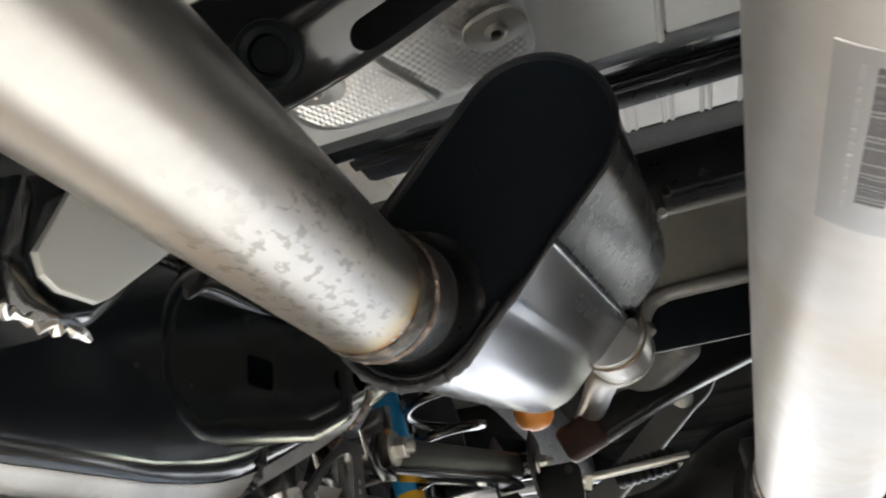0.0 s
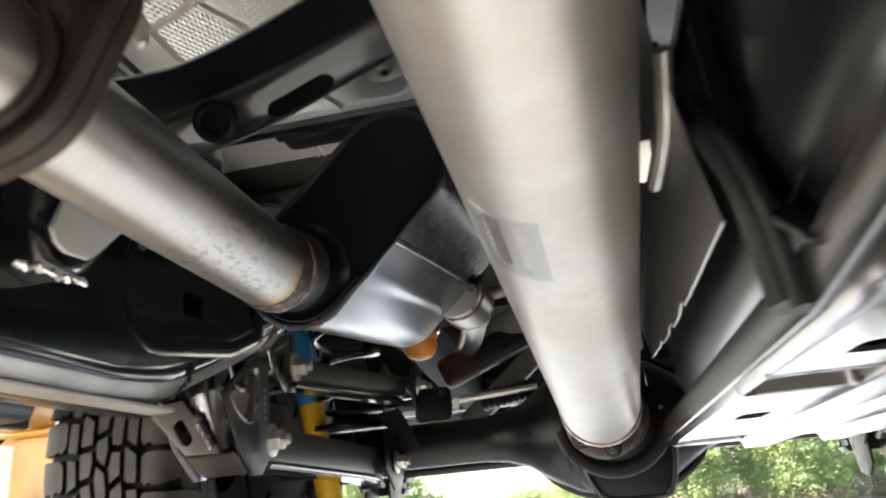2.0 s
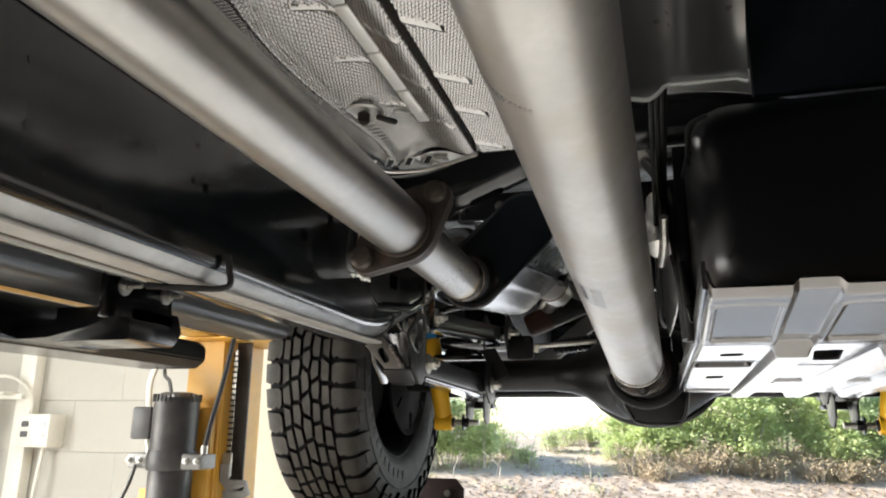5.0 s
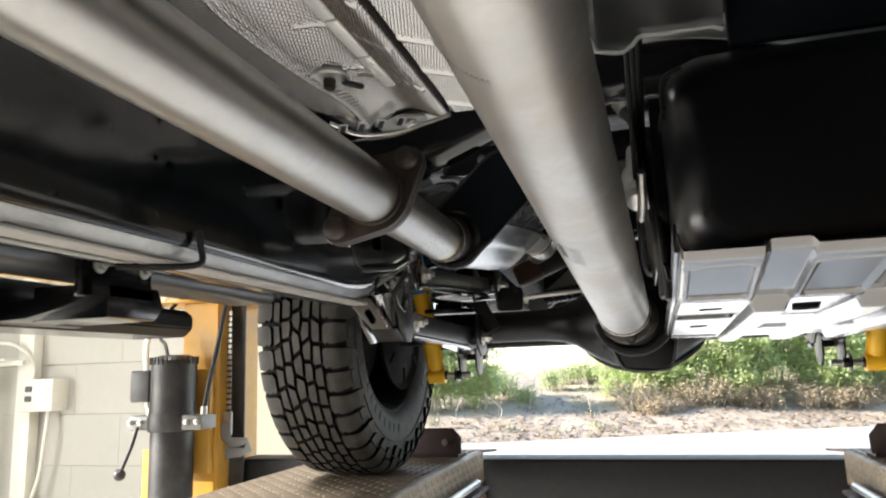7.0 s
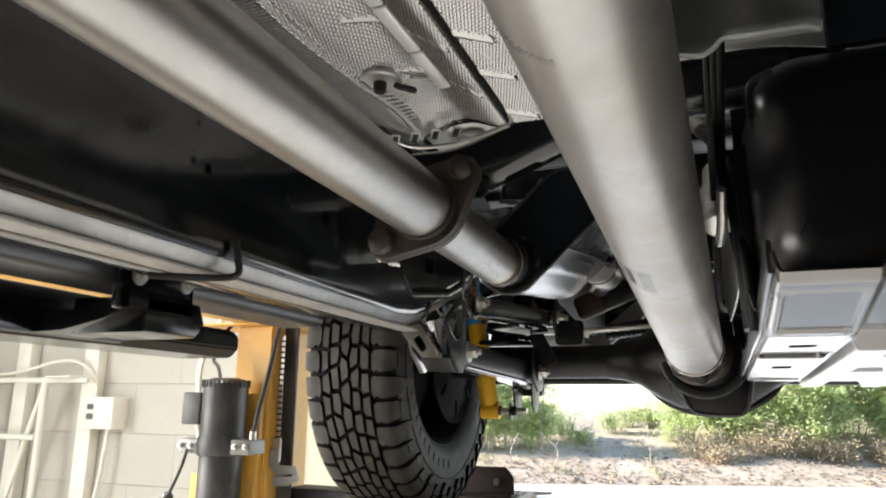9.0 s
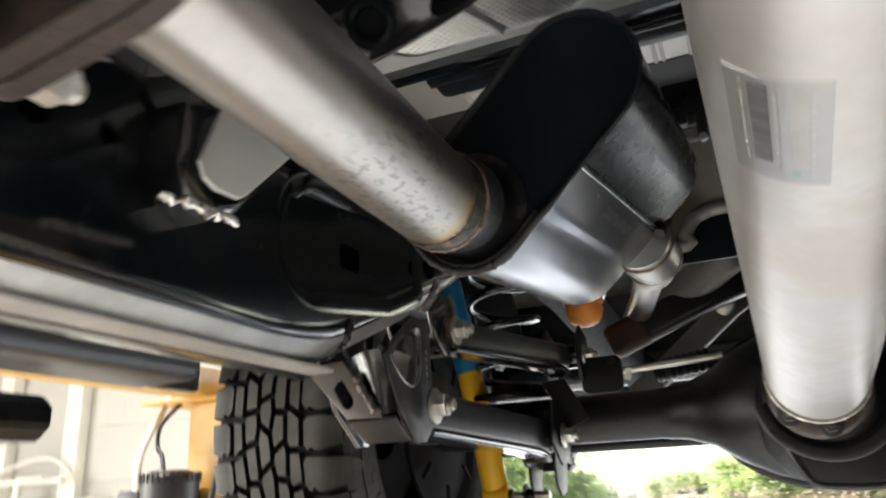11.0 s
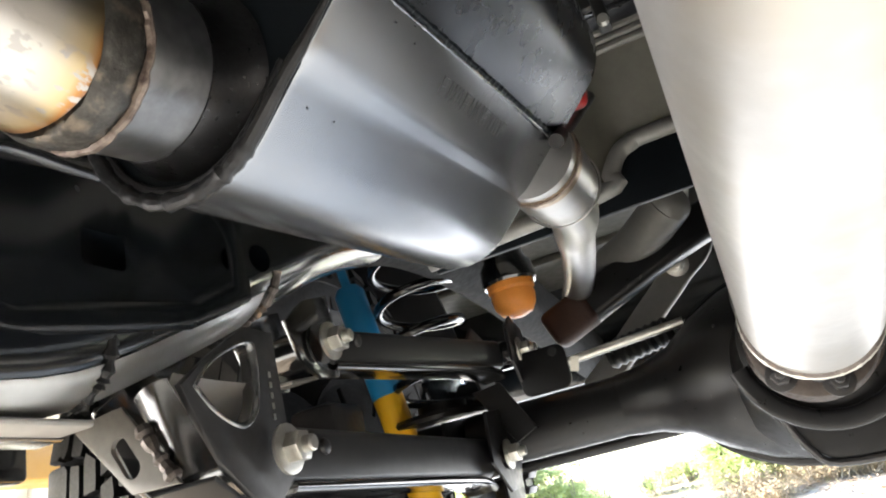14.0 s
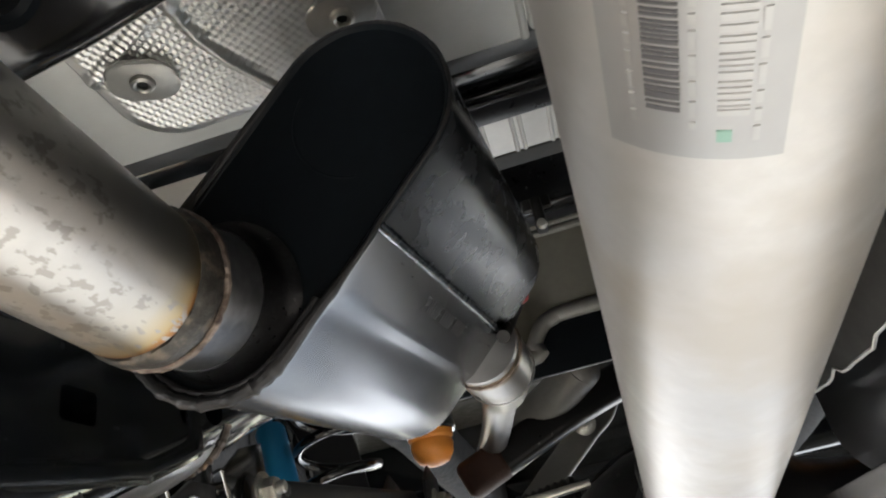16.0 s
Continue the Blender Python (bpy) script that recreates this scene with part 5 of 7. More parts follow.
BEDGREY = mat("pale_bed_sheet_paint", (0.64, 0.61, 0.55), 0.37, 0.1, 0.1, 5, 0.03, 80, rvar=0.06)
BEDDARK = mat("dark_bed_sheet", (0.062, 0.061, 0.053), 0.45, 0, 0.15, 4, 0.03, 60)
ROCKER = mat("dark_grey_sill_paint", (0.13, 0.135, 0.14), 0.35, 0.5, 0.15, 5, 0.05, 80, rvar=0.05)
underbody()


def front_panel_sheet():
    """Pale pressed sheet across the underbody above the tank's front corner."""
    r = root("tunnel_sheet", "pale grey pressed floor tunnel sheet above the driveshaft", "floor sheet")
    bm = bm_new()
    edge = [(-0.03, 2.06), (-0.014, 2.056), (-0.006, 2.034), (0.022, 2.028), (0.034, 2.034), (0.044, 2.046), (0.082, 2.044), (0.126, 2.044), (0.15, 2.032), (0.2, 2.03), (0.24, 2.044), (0.45, 2.044)]
    xs = [-0.03 + 0.006 * k for k in range(29)]
    rows = []
    for dy, dz, sm in ((0.0, 0.0, 1), (-0.004, 0.004, 1), (-0.006, 0.012, 0.9), (-0.02, 0.06, 0.8), (-0.05, 0.12, 0.5), (-0.12, 0.195, 0.0)):
        rows.append([bm.verts.new((x, 0.082 + dy + 0.012 * math.sin(x * 70) * (dz > 0.02), 2.04 + (interp(x, edge) - 2.04) * sm + dz)) for x in xs])
    for a, b in zip(rows, rows[1:]):
        for k in range(len(xs) - 1):
            bm.faces.new((a[k], a[k + 1], b[k + 1], b[k]))
    bmesh.ops.solidify(bm, geom=bm.faces[:], thickness=0.003)
    part("sheet", bm, TUNNEL, r)
    part("rolled_edge", tube(bm_new(), [(x, 0.0805, interp(x, edge) - 0.001) for x in xs], 0.003, 8), PAN, r)


TUNNEL = mat("grey_tunnel_paint", (0.2, 0.2, 0.205), 0.3, 0.5, 0.1, 5, 0, 80, rvar=0.04)
front_panel_sheet()


def dimpled(x0, x1, y0, y1, zf, pitch=0.0068, amp=0.00135, res=5, mask=None, flat=None, foil=None):
    """A thin foil sheet pressed all over with small dimples, but for its flat rim and ribs."""
    step = pitch / res
    nx, ny = int((x1 - x0) / step), int((y1 - y0) / step)
    verts, idx, faces = [], {}, []
    for j in range(ny + 1):
        for i in range(nx + 1):
            x, y = x0 + i * step, y0 + j * step
            if mask and not mask(x, y):
                continue
            idx[i, j] = len(verts)
            k = amp * (1 - flat(x, y) if flat else 1)
            verts.append((x, y, zf(x, y) + k * math.cos(2 * math.pi * (x + 0.3 * y) / pitch) * math.cos(2 * math.pi * (y - 0.3 * x) / pitch)))
    for j in range(ny):
        for i in range(nx):
            q = [idx.get(k) for k in ((i, j), (i + 1, j), (i + 1, j + 1), (i, j + 1))]
            if None not in q:
                faces.append(q)
    me = bpy.data.meshes.new("foil")
    me.from_pydata(verts, [], faces)
    me.polygons.foreach_set("use_smooth", [True] * len(faces))
    me.materials.append(foil or SHIELD)
    return me


def sheet_part(name, me, parent, label=""):
    ob = new(name, me)
    ob.parent = parent
    mod = ob.modifiers.new("thickness", "SOLIDIFY")
    mod.thickness, mod.offset = 0.0012, 1.0
    if label:
        tagged(ob, label)
    return ob


STRIP = mat("bright_strip", (0.8, 0.79, 0.77), 0.42, 0.35, 0.05, 9, 0, rvar=0.03)


def bumpy(d, w):
    """1 on a rib's crown, falling smoothly to 0 at half-width w."""
    k = max(0.0, 1 - abs(d) / w)
    return k * k * (3 - 2 * k)


def heat_shields():
    r = root("heat_shield", "bright dimpled aluminium heat shield bolted to the floor pan", "heat shield", "heat shields")
    cx, cy, hw, hh, rad = -0.287, 0.372, 0.117, 0.15, 0.045

    def edge(x, y):
        dx, dy = abs(x - cx) - hw + rad, abs(y - cy) - hh + rad
        return rad - math.hypot(max(dx, 0), max(dy, 0)) if dx > 0 or dy > 0 else rad - max(dx, dy)

    def seam(x, y):
        return bumpy(x + 0.305 - 0.24 * (y - 0.399) - 0.006 * math.sin(y * 40), 0.008) if y < 0.515 else 0.0

    def zf(x, y):
        return 2.128 - 0.006 * seam(x, y) + 0.002 * bumpy(edge(x, y), 0.01) - 0.003 * bumpy((x + 0.25) * 0.5 + (y - 0.36), 0.01)

    def flat(x, y):
        return max(bumpy(max(0, edge(x, y) - 0.007), 0.007), min(1, 0.75 * seam(x, y)))

    sheet_part("foil", dimpled(-0.405, -0.168, 0.22, 0.523, zf, 0.0092, 0.0016, 6, mask=lambda x, y: edge(x, y) > 0, flat=flat), r)
    for x, y, a in ((-0.3595, 0.4415, 20), (-0.1975, 0.4425, -15)):
        part("washer_plate", plate(bm_new(), rrect(0.054, 0.04, 0.017, 6), 0.005, pose(x, y, 2.1195, 0, 0, a), 0.0025), WASHER, r, "smooth pressed washer plate")
        part("stud_collar", lathe(bm_new(), [(0.0042, 0.0), (0.0048, 0.003), (0.0066, 0.0042), (0.0088, 0.003), (0.0095, 0.0)], along((x, y, 2.1165), (0, 0, -1)), 24), ZINC, r, "dull zinc stud collar")
        # flat dark disc paints in the shade of the collar's hole
        part("stud", lathe(bm_new(), [(0.0042, 0.0), (0.004, 0.0016), (0.0, 0.0018)], along((x, y, 2.1165), (0, 0, -1)), 6), HOSE, r, "dark disc in place of the collar's hole")
    # long shield over the front pipe
    r = root("heat_shield", "dimpled aluminium tunnel heat shield with pressed ribs and studs", "heat shield", "heat shields")

    def left_seam(x, y):
        return bumpy(x + 0.332 - 0.014 * math.sin((y + 0.05) * 14), 0.011)

    def step_ribs(x, y):
        if x > -0.203:
            return max(bumpy(y + 0.10 - 0.02 * k * 10 - 0.75 * (x + 0.2), 0.011) for k in (-2.2, -1.1, -0.55, 0, 0.42, 0.95)) if x < -0.165 else 0.0
        if -0.3 < x < -0.21:
            return max(bumpy(y - c - 0.8 * (x + 0.25), 0.008) for c in (-0.33, -0.2, -0.1, 0.012)) * (1 if abs(x + 0.255) < 0.042 else 0)
        return 0.0

    def zt(x, y):
        z = 2.0 + 0.05 * max(0, -0.33 - x) * 8
        z += 0.018 * bumpy(x + 0.27, 0.06) - 0.006 * left_seam(x, y)
        z += 0.022 * bumpy(x + 0.204, 0.006)
        return z - 0.0035 * step_ribs(x, y)

    def flat2(x, y):
        return min(1, 1.6 * step_ribs(x, y) + (0.4 * left_seam(x, y)) + (1 if y > 0.135 else 0))

    def trimmed(x, y):
        return y < (0.155 - 0.25 * abs(x + 0.27)) if x < -0.206 else y < 0.13

    sheet_part("foil", dimpled(-0.41, -0.145, -0.62, 0.165, zt, 0.0068, 0.0017, 6, mask=trimmed, flat=flat2, foil=TUNNELFOIL), r)
    for y in (-0.06, -0.46):
        part("stud_washer", lathe(bm_new(), [(0.008, -0.002), (0.02, 0.0), (0.024, 0.005), (0.0225, 0.0075), (0.007, 0.0075)], along((-0.308, y + 0.033, 2.006), (0, 0, -1)), 28), SHIELD, r, "round silvery stud washer")
        part("stud", lathe(bm_new(), [(0.0075, 0), (0.007, 0.01), (0.006, 0.0125), (0, 0.013)], along((-0.308, y + 0.033, 2.0), (0, 0, -1)), 12), RUST, r, "rusty stud")
        part("push_clip", box(bm_new(), -0.013, 0.013, -0.004, 0.004, -0.003, 0.003, 0.002, 1, pose(-0.282, y + 0.042, 1.993, 0, 8, 35)), HOSE, r, "black push clip")
    for k in range(4):
        x, y = -0.358 + 0.028 * k, 0.125
        clip = part("end_tab", plate(bm_new(), rrect(0.012, 0.03, 0.002, 2), 0.002, pose(x, y, 1.996, 0, 0, 28), 0.0005), SHIELD, r, "bright folded tab")
        # black boxes paint in the dark of slots that are not cut
        for j in range(4):
            part("tab_slot", box(bm_new(), -0.0035, 0.0035, -0.0022, 0.0022, -0.0006, 0.0006, 0, 1, pose(x, y, 1.9945, 0, 0, 28) @ Matrix.Translation((0, -0.0105 + 0.007 * j, 0))), HOSE, clip)
    part("end_rim", tube(bm_new(), smooth_path([(-0.37, 0.11, 2.0), (-0.35, 0.16, 1.998), (-0.3, 0.168, 1.997), (-0.25, 0.15, 1.997), (-0.206, 0.13, 1.998)], 6), 0.0028, 8), SHIELD, r)
    # bright notched strip along the tunnel, hooked at its end
    y = -0.55
    while y < -0.045:
        part("retaining_strip", box(bm_new(), -0.0065, 0.0065, 0, 0.076, -0.0015, 0.0015, 0.0012, 2, pose(-0.2255, y - 0.05, 1.972)), STRIP, r, "bright notched strip")
        y += 0.0795
    part("strip_hook", sweep(bm_new(), smooth_path([(-0.2255, -0.1, 1.972), (-0.224, -0.078, 1.971), (-0.236, -0.06, 1.978), (-0.252, -0.05, 1.988), (-0.264, -0.032, 1.996)], 6), rrect(0.012, 0.003, 0.001, 2)), STRIP, r)
    return r


heat_shields()

# ---- axle and suspension ----
AY, AZ = 1.235, 1.777


def rear_axle():
    r = root("rear_axle", "black painted solid rear axle with cast differential housing", "axle")
    part("axle_tube", tube(bm_new(), [(-0.68, AY, AZ), (0.68, AY, AZ)], 0.043, 36), IRON, r)
    bm = bm_new()
    prof = [(-0.24, 0.044, 0.044), (-0.2, 0.05, 0.048), (-0.16, 0.075, 0.062), (-0.12, 0.105, 0.09), (-0.07, 0.125, 0.115), (-0.02, 0.135, 0.128), (0.04, 0.135, 0.128), (0.09, 0.12, 0.112), (0.13, 0.1, 0.085), (0.17, 0.07, 0.058), (0.21, 0.05, 0.047), (0.25, 0.044, 0.044)]
    loft(bm, [[(x, AY + ry * 1.05 * math.cos(2 * math.pi * k / 40), AZ + rz * math.sin(2 * math.pi * k / 40)) for k in range(40)] for x, ry, rz in prof])
    part("differential", bm, IRON, r)
    # cover flange ridge that runs across the lower front
    ring = [(0.172 * math.cos(2 * math.pi * k / 60) + 0.01, AY + 0.012, AZ + 0.13 * math.sin(2 * math.pi * k / 60)) for k in range(61)]
    part("housing_ridge", tube(bm_new(), ring, 0.009, 10), IRON, r)
    # pinion nose
    pd = Vector((-0.012, -1, 0.03)).normalized()
    m = along((0.0, AY - 0.06, AZ - 0.012), pd)
    part("pinion_housing", lathe(bm_new(), [(0.115, -0.02), (0.105, 0.03), (0.085, 0.07), (0.074, 0.1), (0.07, 0.16), (0.076, 0.175), (0.076, 0.2), (0.066, 0.205), (0.03, 0.21)], m, 40), IRON, r)
    part("pinion_flange", lathe(bm_new(), [(0.03, 0.2), (0.055, 0.2), (0.058, 0.208), (0.058, 0.222), (0.05, 0.226), (0.035, 0.24), (0, 0.24)], m, 36), RUST, r, "rust-brown companion flange")
    arc = [m @ Vector((0.083 * math.cos(radians(a)), 0.083 * math.sin(radians(a)), 0.212)) for a in range(-170, -9, 8)] if (m @ Vector((0, -1, 0))).z < m.translation.z else [m @ Vector((0.083 * math.cos(radians(a)), 0.083 * math.sin(radians(a)), 0.212)) for a in range(10, 171, 8)]
    part("pinion_cradle", sweep(bm_new(), arc, rrect(0.012, 0.02, 0.005, 3)), IRON, r, "cast lip under the pinion")
    out = [(-0.064, 1.74), (-0.056, 1.70), (-0.042, 1.666), (-0.02, 1.647), (0.06, 1.645), (0.08, 1.662), (0.09, 1.70), (0.094, 1.738), (0.074, 1.715), (0.045, 1.702), (-0.015, 1.703), (-0.046, 1.716)]
    part("nose_casting", plate(bm_new(), out, 0.12, axes((0, 1.1, 0), (1, 0, 0), (0, 0, 1)), 0.007), IRON, r, "cast nose under the pinion")
    # lighter grey bead paints in the lit edge of the casting
    part("lit_nose_edge", tube(bm_new(), smooth_path([(x, 1.04, z + 0.001) for x, z in out[:8]], 4), 0.0042, 8), MOTOR, r, "lighter grey edge painting in the light on the casting")
    for s in (-1, 1):
        part("pinion_boss", box(bm_new(), -0.014, 0.014, -0.02, 0.02, -0.03, 0.03, 0.006, 2, m @ pose(s * 0.05, 0.055, 0.17)), IRON, r)
    # rod along the tube, with its clips
    part("brake_pipe", tube(bm_new(), [(-0.33, 1.2, 1.852), (-0.125, 1.2, 1.863)], 0.0065, 12), ZINC, r, "bright steel rod")
    part("vent_pipe", tube(bm_new(), [(-0.128, 1.16, 1.786), (-0.03, 1.08, 1.79)], 0.005, 10), ZINC, r, "thin bright pipe")
    part("vent_pipe", tube(bm_new(), [(0.05, 1.08, 1.79), (0.14, 1.16, 1.79)], 0.005, 10), ZINC, r, "thin bright pipe")
    part("pipe_boss", lathe(bm_new(), [(0.012, 0), (0.012, 0.014), (0.006, 0.018), (0, 0.018)], along((-0.133, 1.175, 1.786), (0.3, -1, 0)), 14), IRON, r)
    # corrugated boot behind the rod
    bm = bm_new()
    lathe(bm, [(0.019 + (0.0035 if k % 2 else 0), 0.0065 * k) for k in range(17)], along((-0.25, 1.3, 1.86), (1, -0.1, 0.12)), 20)
    part("corrugated_boot", bm, HOSE, r)
    part("sway_bar", tube(bm_new(), [(-0.6, 1.36, 1.735), (0.6, 1.36, 1.735)], 0.013, 16), IRON, r)
    part("paper_tag", plate(bm_new(), rrect(0.012, 0.022, 0.001, 2), 0.001, axes((-0.2845, 1.184, 1.846), (1, 0, -0.3), (0.3, 0, 1))), WHITEP, r, "small white paper tag")
    for s in (-1, 1):
        # control arm brackets, spring seat, shock mount
        for dx in (-0.032, 0.032):
            out = [(-0.07, 0.05), (0.05, 0.06), (0.055, -0.01), (0.02, -0.055), (-0.03, -0.06), (-0.085, -0.02)]
            part("lower_bracket", plate(bm_new(), out, 0.005, axes((s * 0.445 + dx, AY - 0.045, AZ - 0.02), (0, 1, 0), (0, 0, 1)), 0.001), IRON, r)
            out = [(-0.055, 0.06), (-0.02, 0.085), (0.03, 0.07), (0.04, -0.03), (-0.02, -0.04), (-0.06, 0.01)]
            part("upper_bracket", plate(bm_new(), out, 0.005, axes((s * 0.4 + dx, AY - 0.01, AZ + 0.085), (0, 1, 0), (0, 0, 1)), 0.001), IRON, r)
        part("gusset", plate(bm_new(), [(s * 0.445, 1.845), (s * 0.4, 1.85), (s * 0.362, 1.775), (s * 0.395, 1.76)], 0.006, axes((0, 1.186, 0), (1, 0, 0), (0, 0, 1)), 0.0015), IRON, r)
        part("tab_plate", plate(bm_new(), rrect(0.075, 0.066, 0.014, 4), 0.005, axes((s * 0.332, 1.192, 1.85), (1, 0, 0), (0, 0.1, 1)), 0.001), IRON, r)
        # flat black disc paints in the dark of a hole not cut
        part("tab_hole", lathe(bm_new(), [(0.007, 0), (0.007, 0.0012), (0, 0.0012)], along((s * 0.312, 1.187, 1.872), (0, -1, 0.1)), 14), HOSE, r)
        part("spring_seat", lathe(bm_new(), [(0, 0.0), (0.085, 0.0), (0.088, 0.006), (0.085, 0.012), (0.04, 0.014), (0.04, 0.03), (0, 0.03)], pose(s * 0.525, AY + 0.02, AZ + 0.045), 36), IRON, r)
        out = [(-0.05, 0.055), (0.05, 0.055), (0.05, -0.02), (0.03, -0.075), (-0.01, -0.085), (-0.04, -0.06)]
        for dx in (0, 0.05):
            part("shock_mount", plate(bm_new(), out, 0.005, axes((s * (0.5 - dx), AY + 0.06, AZ - 0.05), (0, 1, 0), (0, 0, 1)), 0.001), IRON, r)
        bm = bm_new()
        out = [(-0.05, 0.03), (-0.03, 0.045), (0.03, 0.045), (0.05, 0.03), (0.042, 0.012), (0.034, 0.012), (0.034, 0.0), (0.042, -0.002), (0.036, -0.012), (-0.036, -0.012), (-0.042, -0.002), (-0.034, 0.0), (-0.034, 0.012), (-0.042, 0.012)]
        plate(bm, out, 0.05, axes((s * 0.485, AY + 0.15, AZ - 0.075), (1, 0, 0), (0, 0, 1)), 0.002)
        part("hanger_block", bm, IRON, r)
        part("caliper_bracket", box(bm_new(), min(s * 0.62, s * 0.7), max(s * 0.62, s * 0.7), AY - 0.16, AY - 0.06, AZ - 0.03, AZ + 0.1, 0.015), MOTOR, r, "dark cast brake caliper")
        part("backing_plate", lathe(bm_new(), [(0.03, 0), (0.1, 0.002), (0.12, 0.012), (0.15, 0.012), (0.165, 0.0), (0.165, 0.004), (0.15, 0.016), (0.12, 0.016), (0.1, 0.006), (0.03, 0.006)], along((s * 0.665, AY, AZ), (s, 0, 0)), 48), BRAKEBLACK, r, "dark pressed brake backing plate")
        for k in range(7):
            a = radians(360 / 7 * k + 12)
            part("backing_rib", box(bm_new(), -0.004, 0.004, -0.022, 0.022, -0.004, 0.004, 0.002, 1, Matrix.Translation((s * 0.66, AY + 0.125 * math.cos(a), AZ + 0.125 * math.sin(a))) @ pose(0, 0, 0, math.degrees(a) + 0, 0, 0)), BRAKEBLACK, r)
    return r


rear_axle()


def control_arm(name, label, a, b, w, h, group, nut):
    r = root(name, label, "control arm", group)
    a, b = Vector(a), Vector(b)
    d = (b - a).normalized()
    bm = sweep(bm_new(), [a + d * 0.02, a.lerp(b, 0.5), b - d * 0.02], rrect(w, h, 0.008, 3))
    part("arm", bm, SATIN, r)
    # rolled lower flange, dipping a little towards the axle
    up = Vector((0, 0, 1))
    path = smooth_path([a + d * 0.03 - up * h * 0.5, a.lerp(b, 0.35) - up * h * 0.52, a.lerp(b, 0.7) - up * h * 0.54, b - d * 0.05 - up * h * 0.6, b - d * 0.025 - up * h * 0.78], 5)
    part("lower_flange", sweep(bm_new(), path, rrect(w * 1.12, 0.011, 0.005, 4)), WETBLACK, r, "glossy rolled lower flange")
    part("stamped_boss", lathe(bm_new(), [(0.008, 0), (0.007, 0.003), (0.003, 0.004), (0, 0.004)], along(a.lerp(b, 0.16) + Vector((w / 2 if a.x < 0 else -w / 2, 0, 0.008)), (1 if a.x < 0 else -1, 0, 0)), 14), SATIN, r)
    for p in (a, b):
        part("bush_sleeve", tube(bm_new(), [p - Vector((w * 0.62, 0, 0)), p + Vector((w * 0.62, 0, 0))], h * 0.52, 28), WETBLACK, r)
        sgn = 1 if p.x < 0 else -1
        face = p + Vector((sgn * (w * 0.62 + 0.012), 0, 0))
        if nut:
            bolt("pivot_nut", face, (sgn, 0, 0), 0.0135, r, True, 0.014)
    return r


for s in (-1, 1):
    control_arm("lower_control_arm", "black boxed lower control arm with zinc pivot nuts", (s * 0.478, 0.673, 1.763), (s * 0.447, 1.165, 1.747), 0.045, 0.052, "lower control arms", True)
    control_arm("upper_control_arm", "short black upper control arm with zinc pivot nuts", (s * 0.5, 0.817, 1.882), (s * 0.4, 1.205, 1.89), 0.04, 0.042, "upper control arms", True)


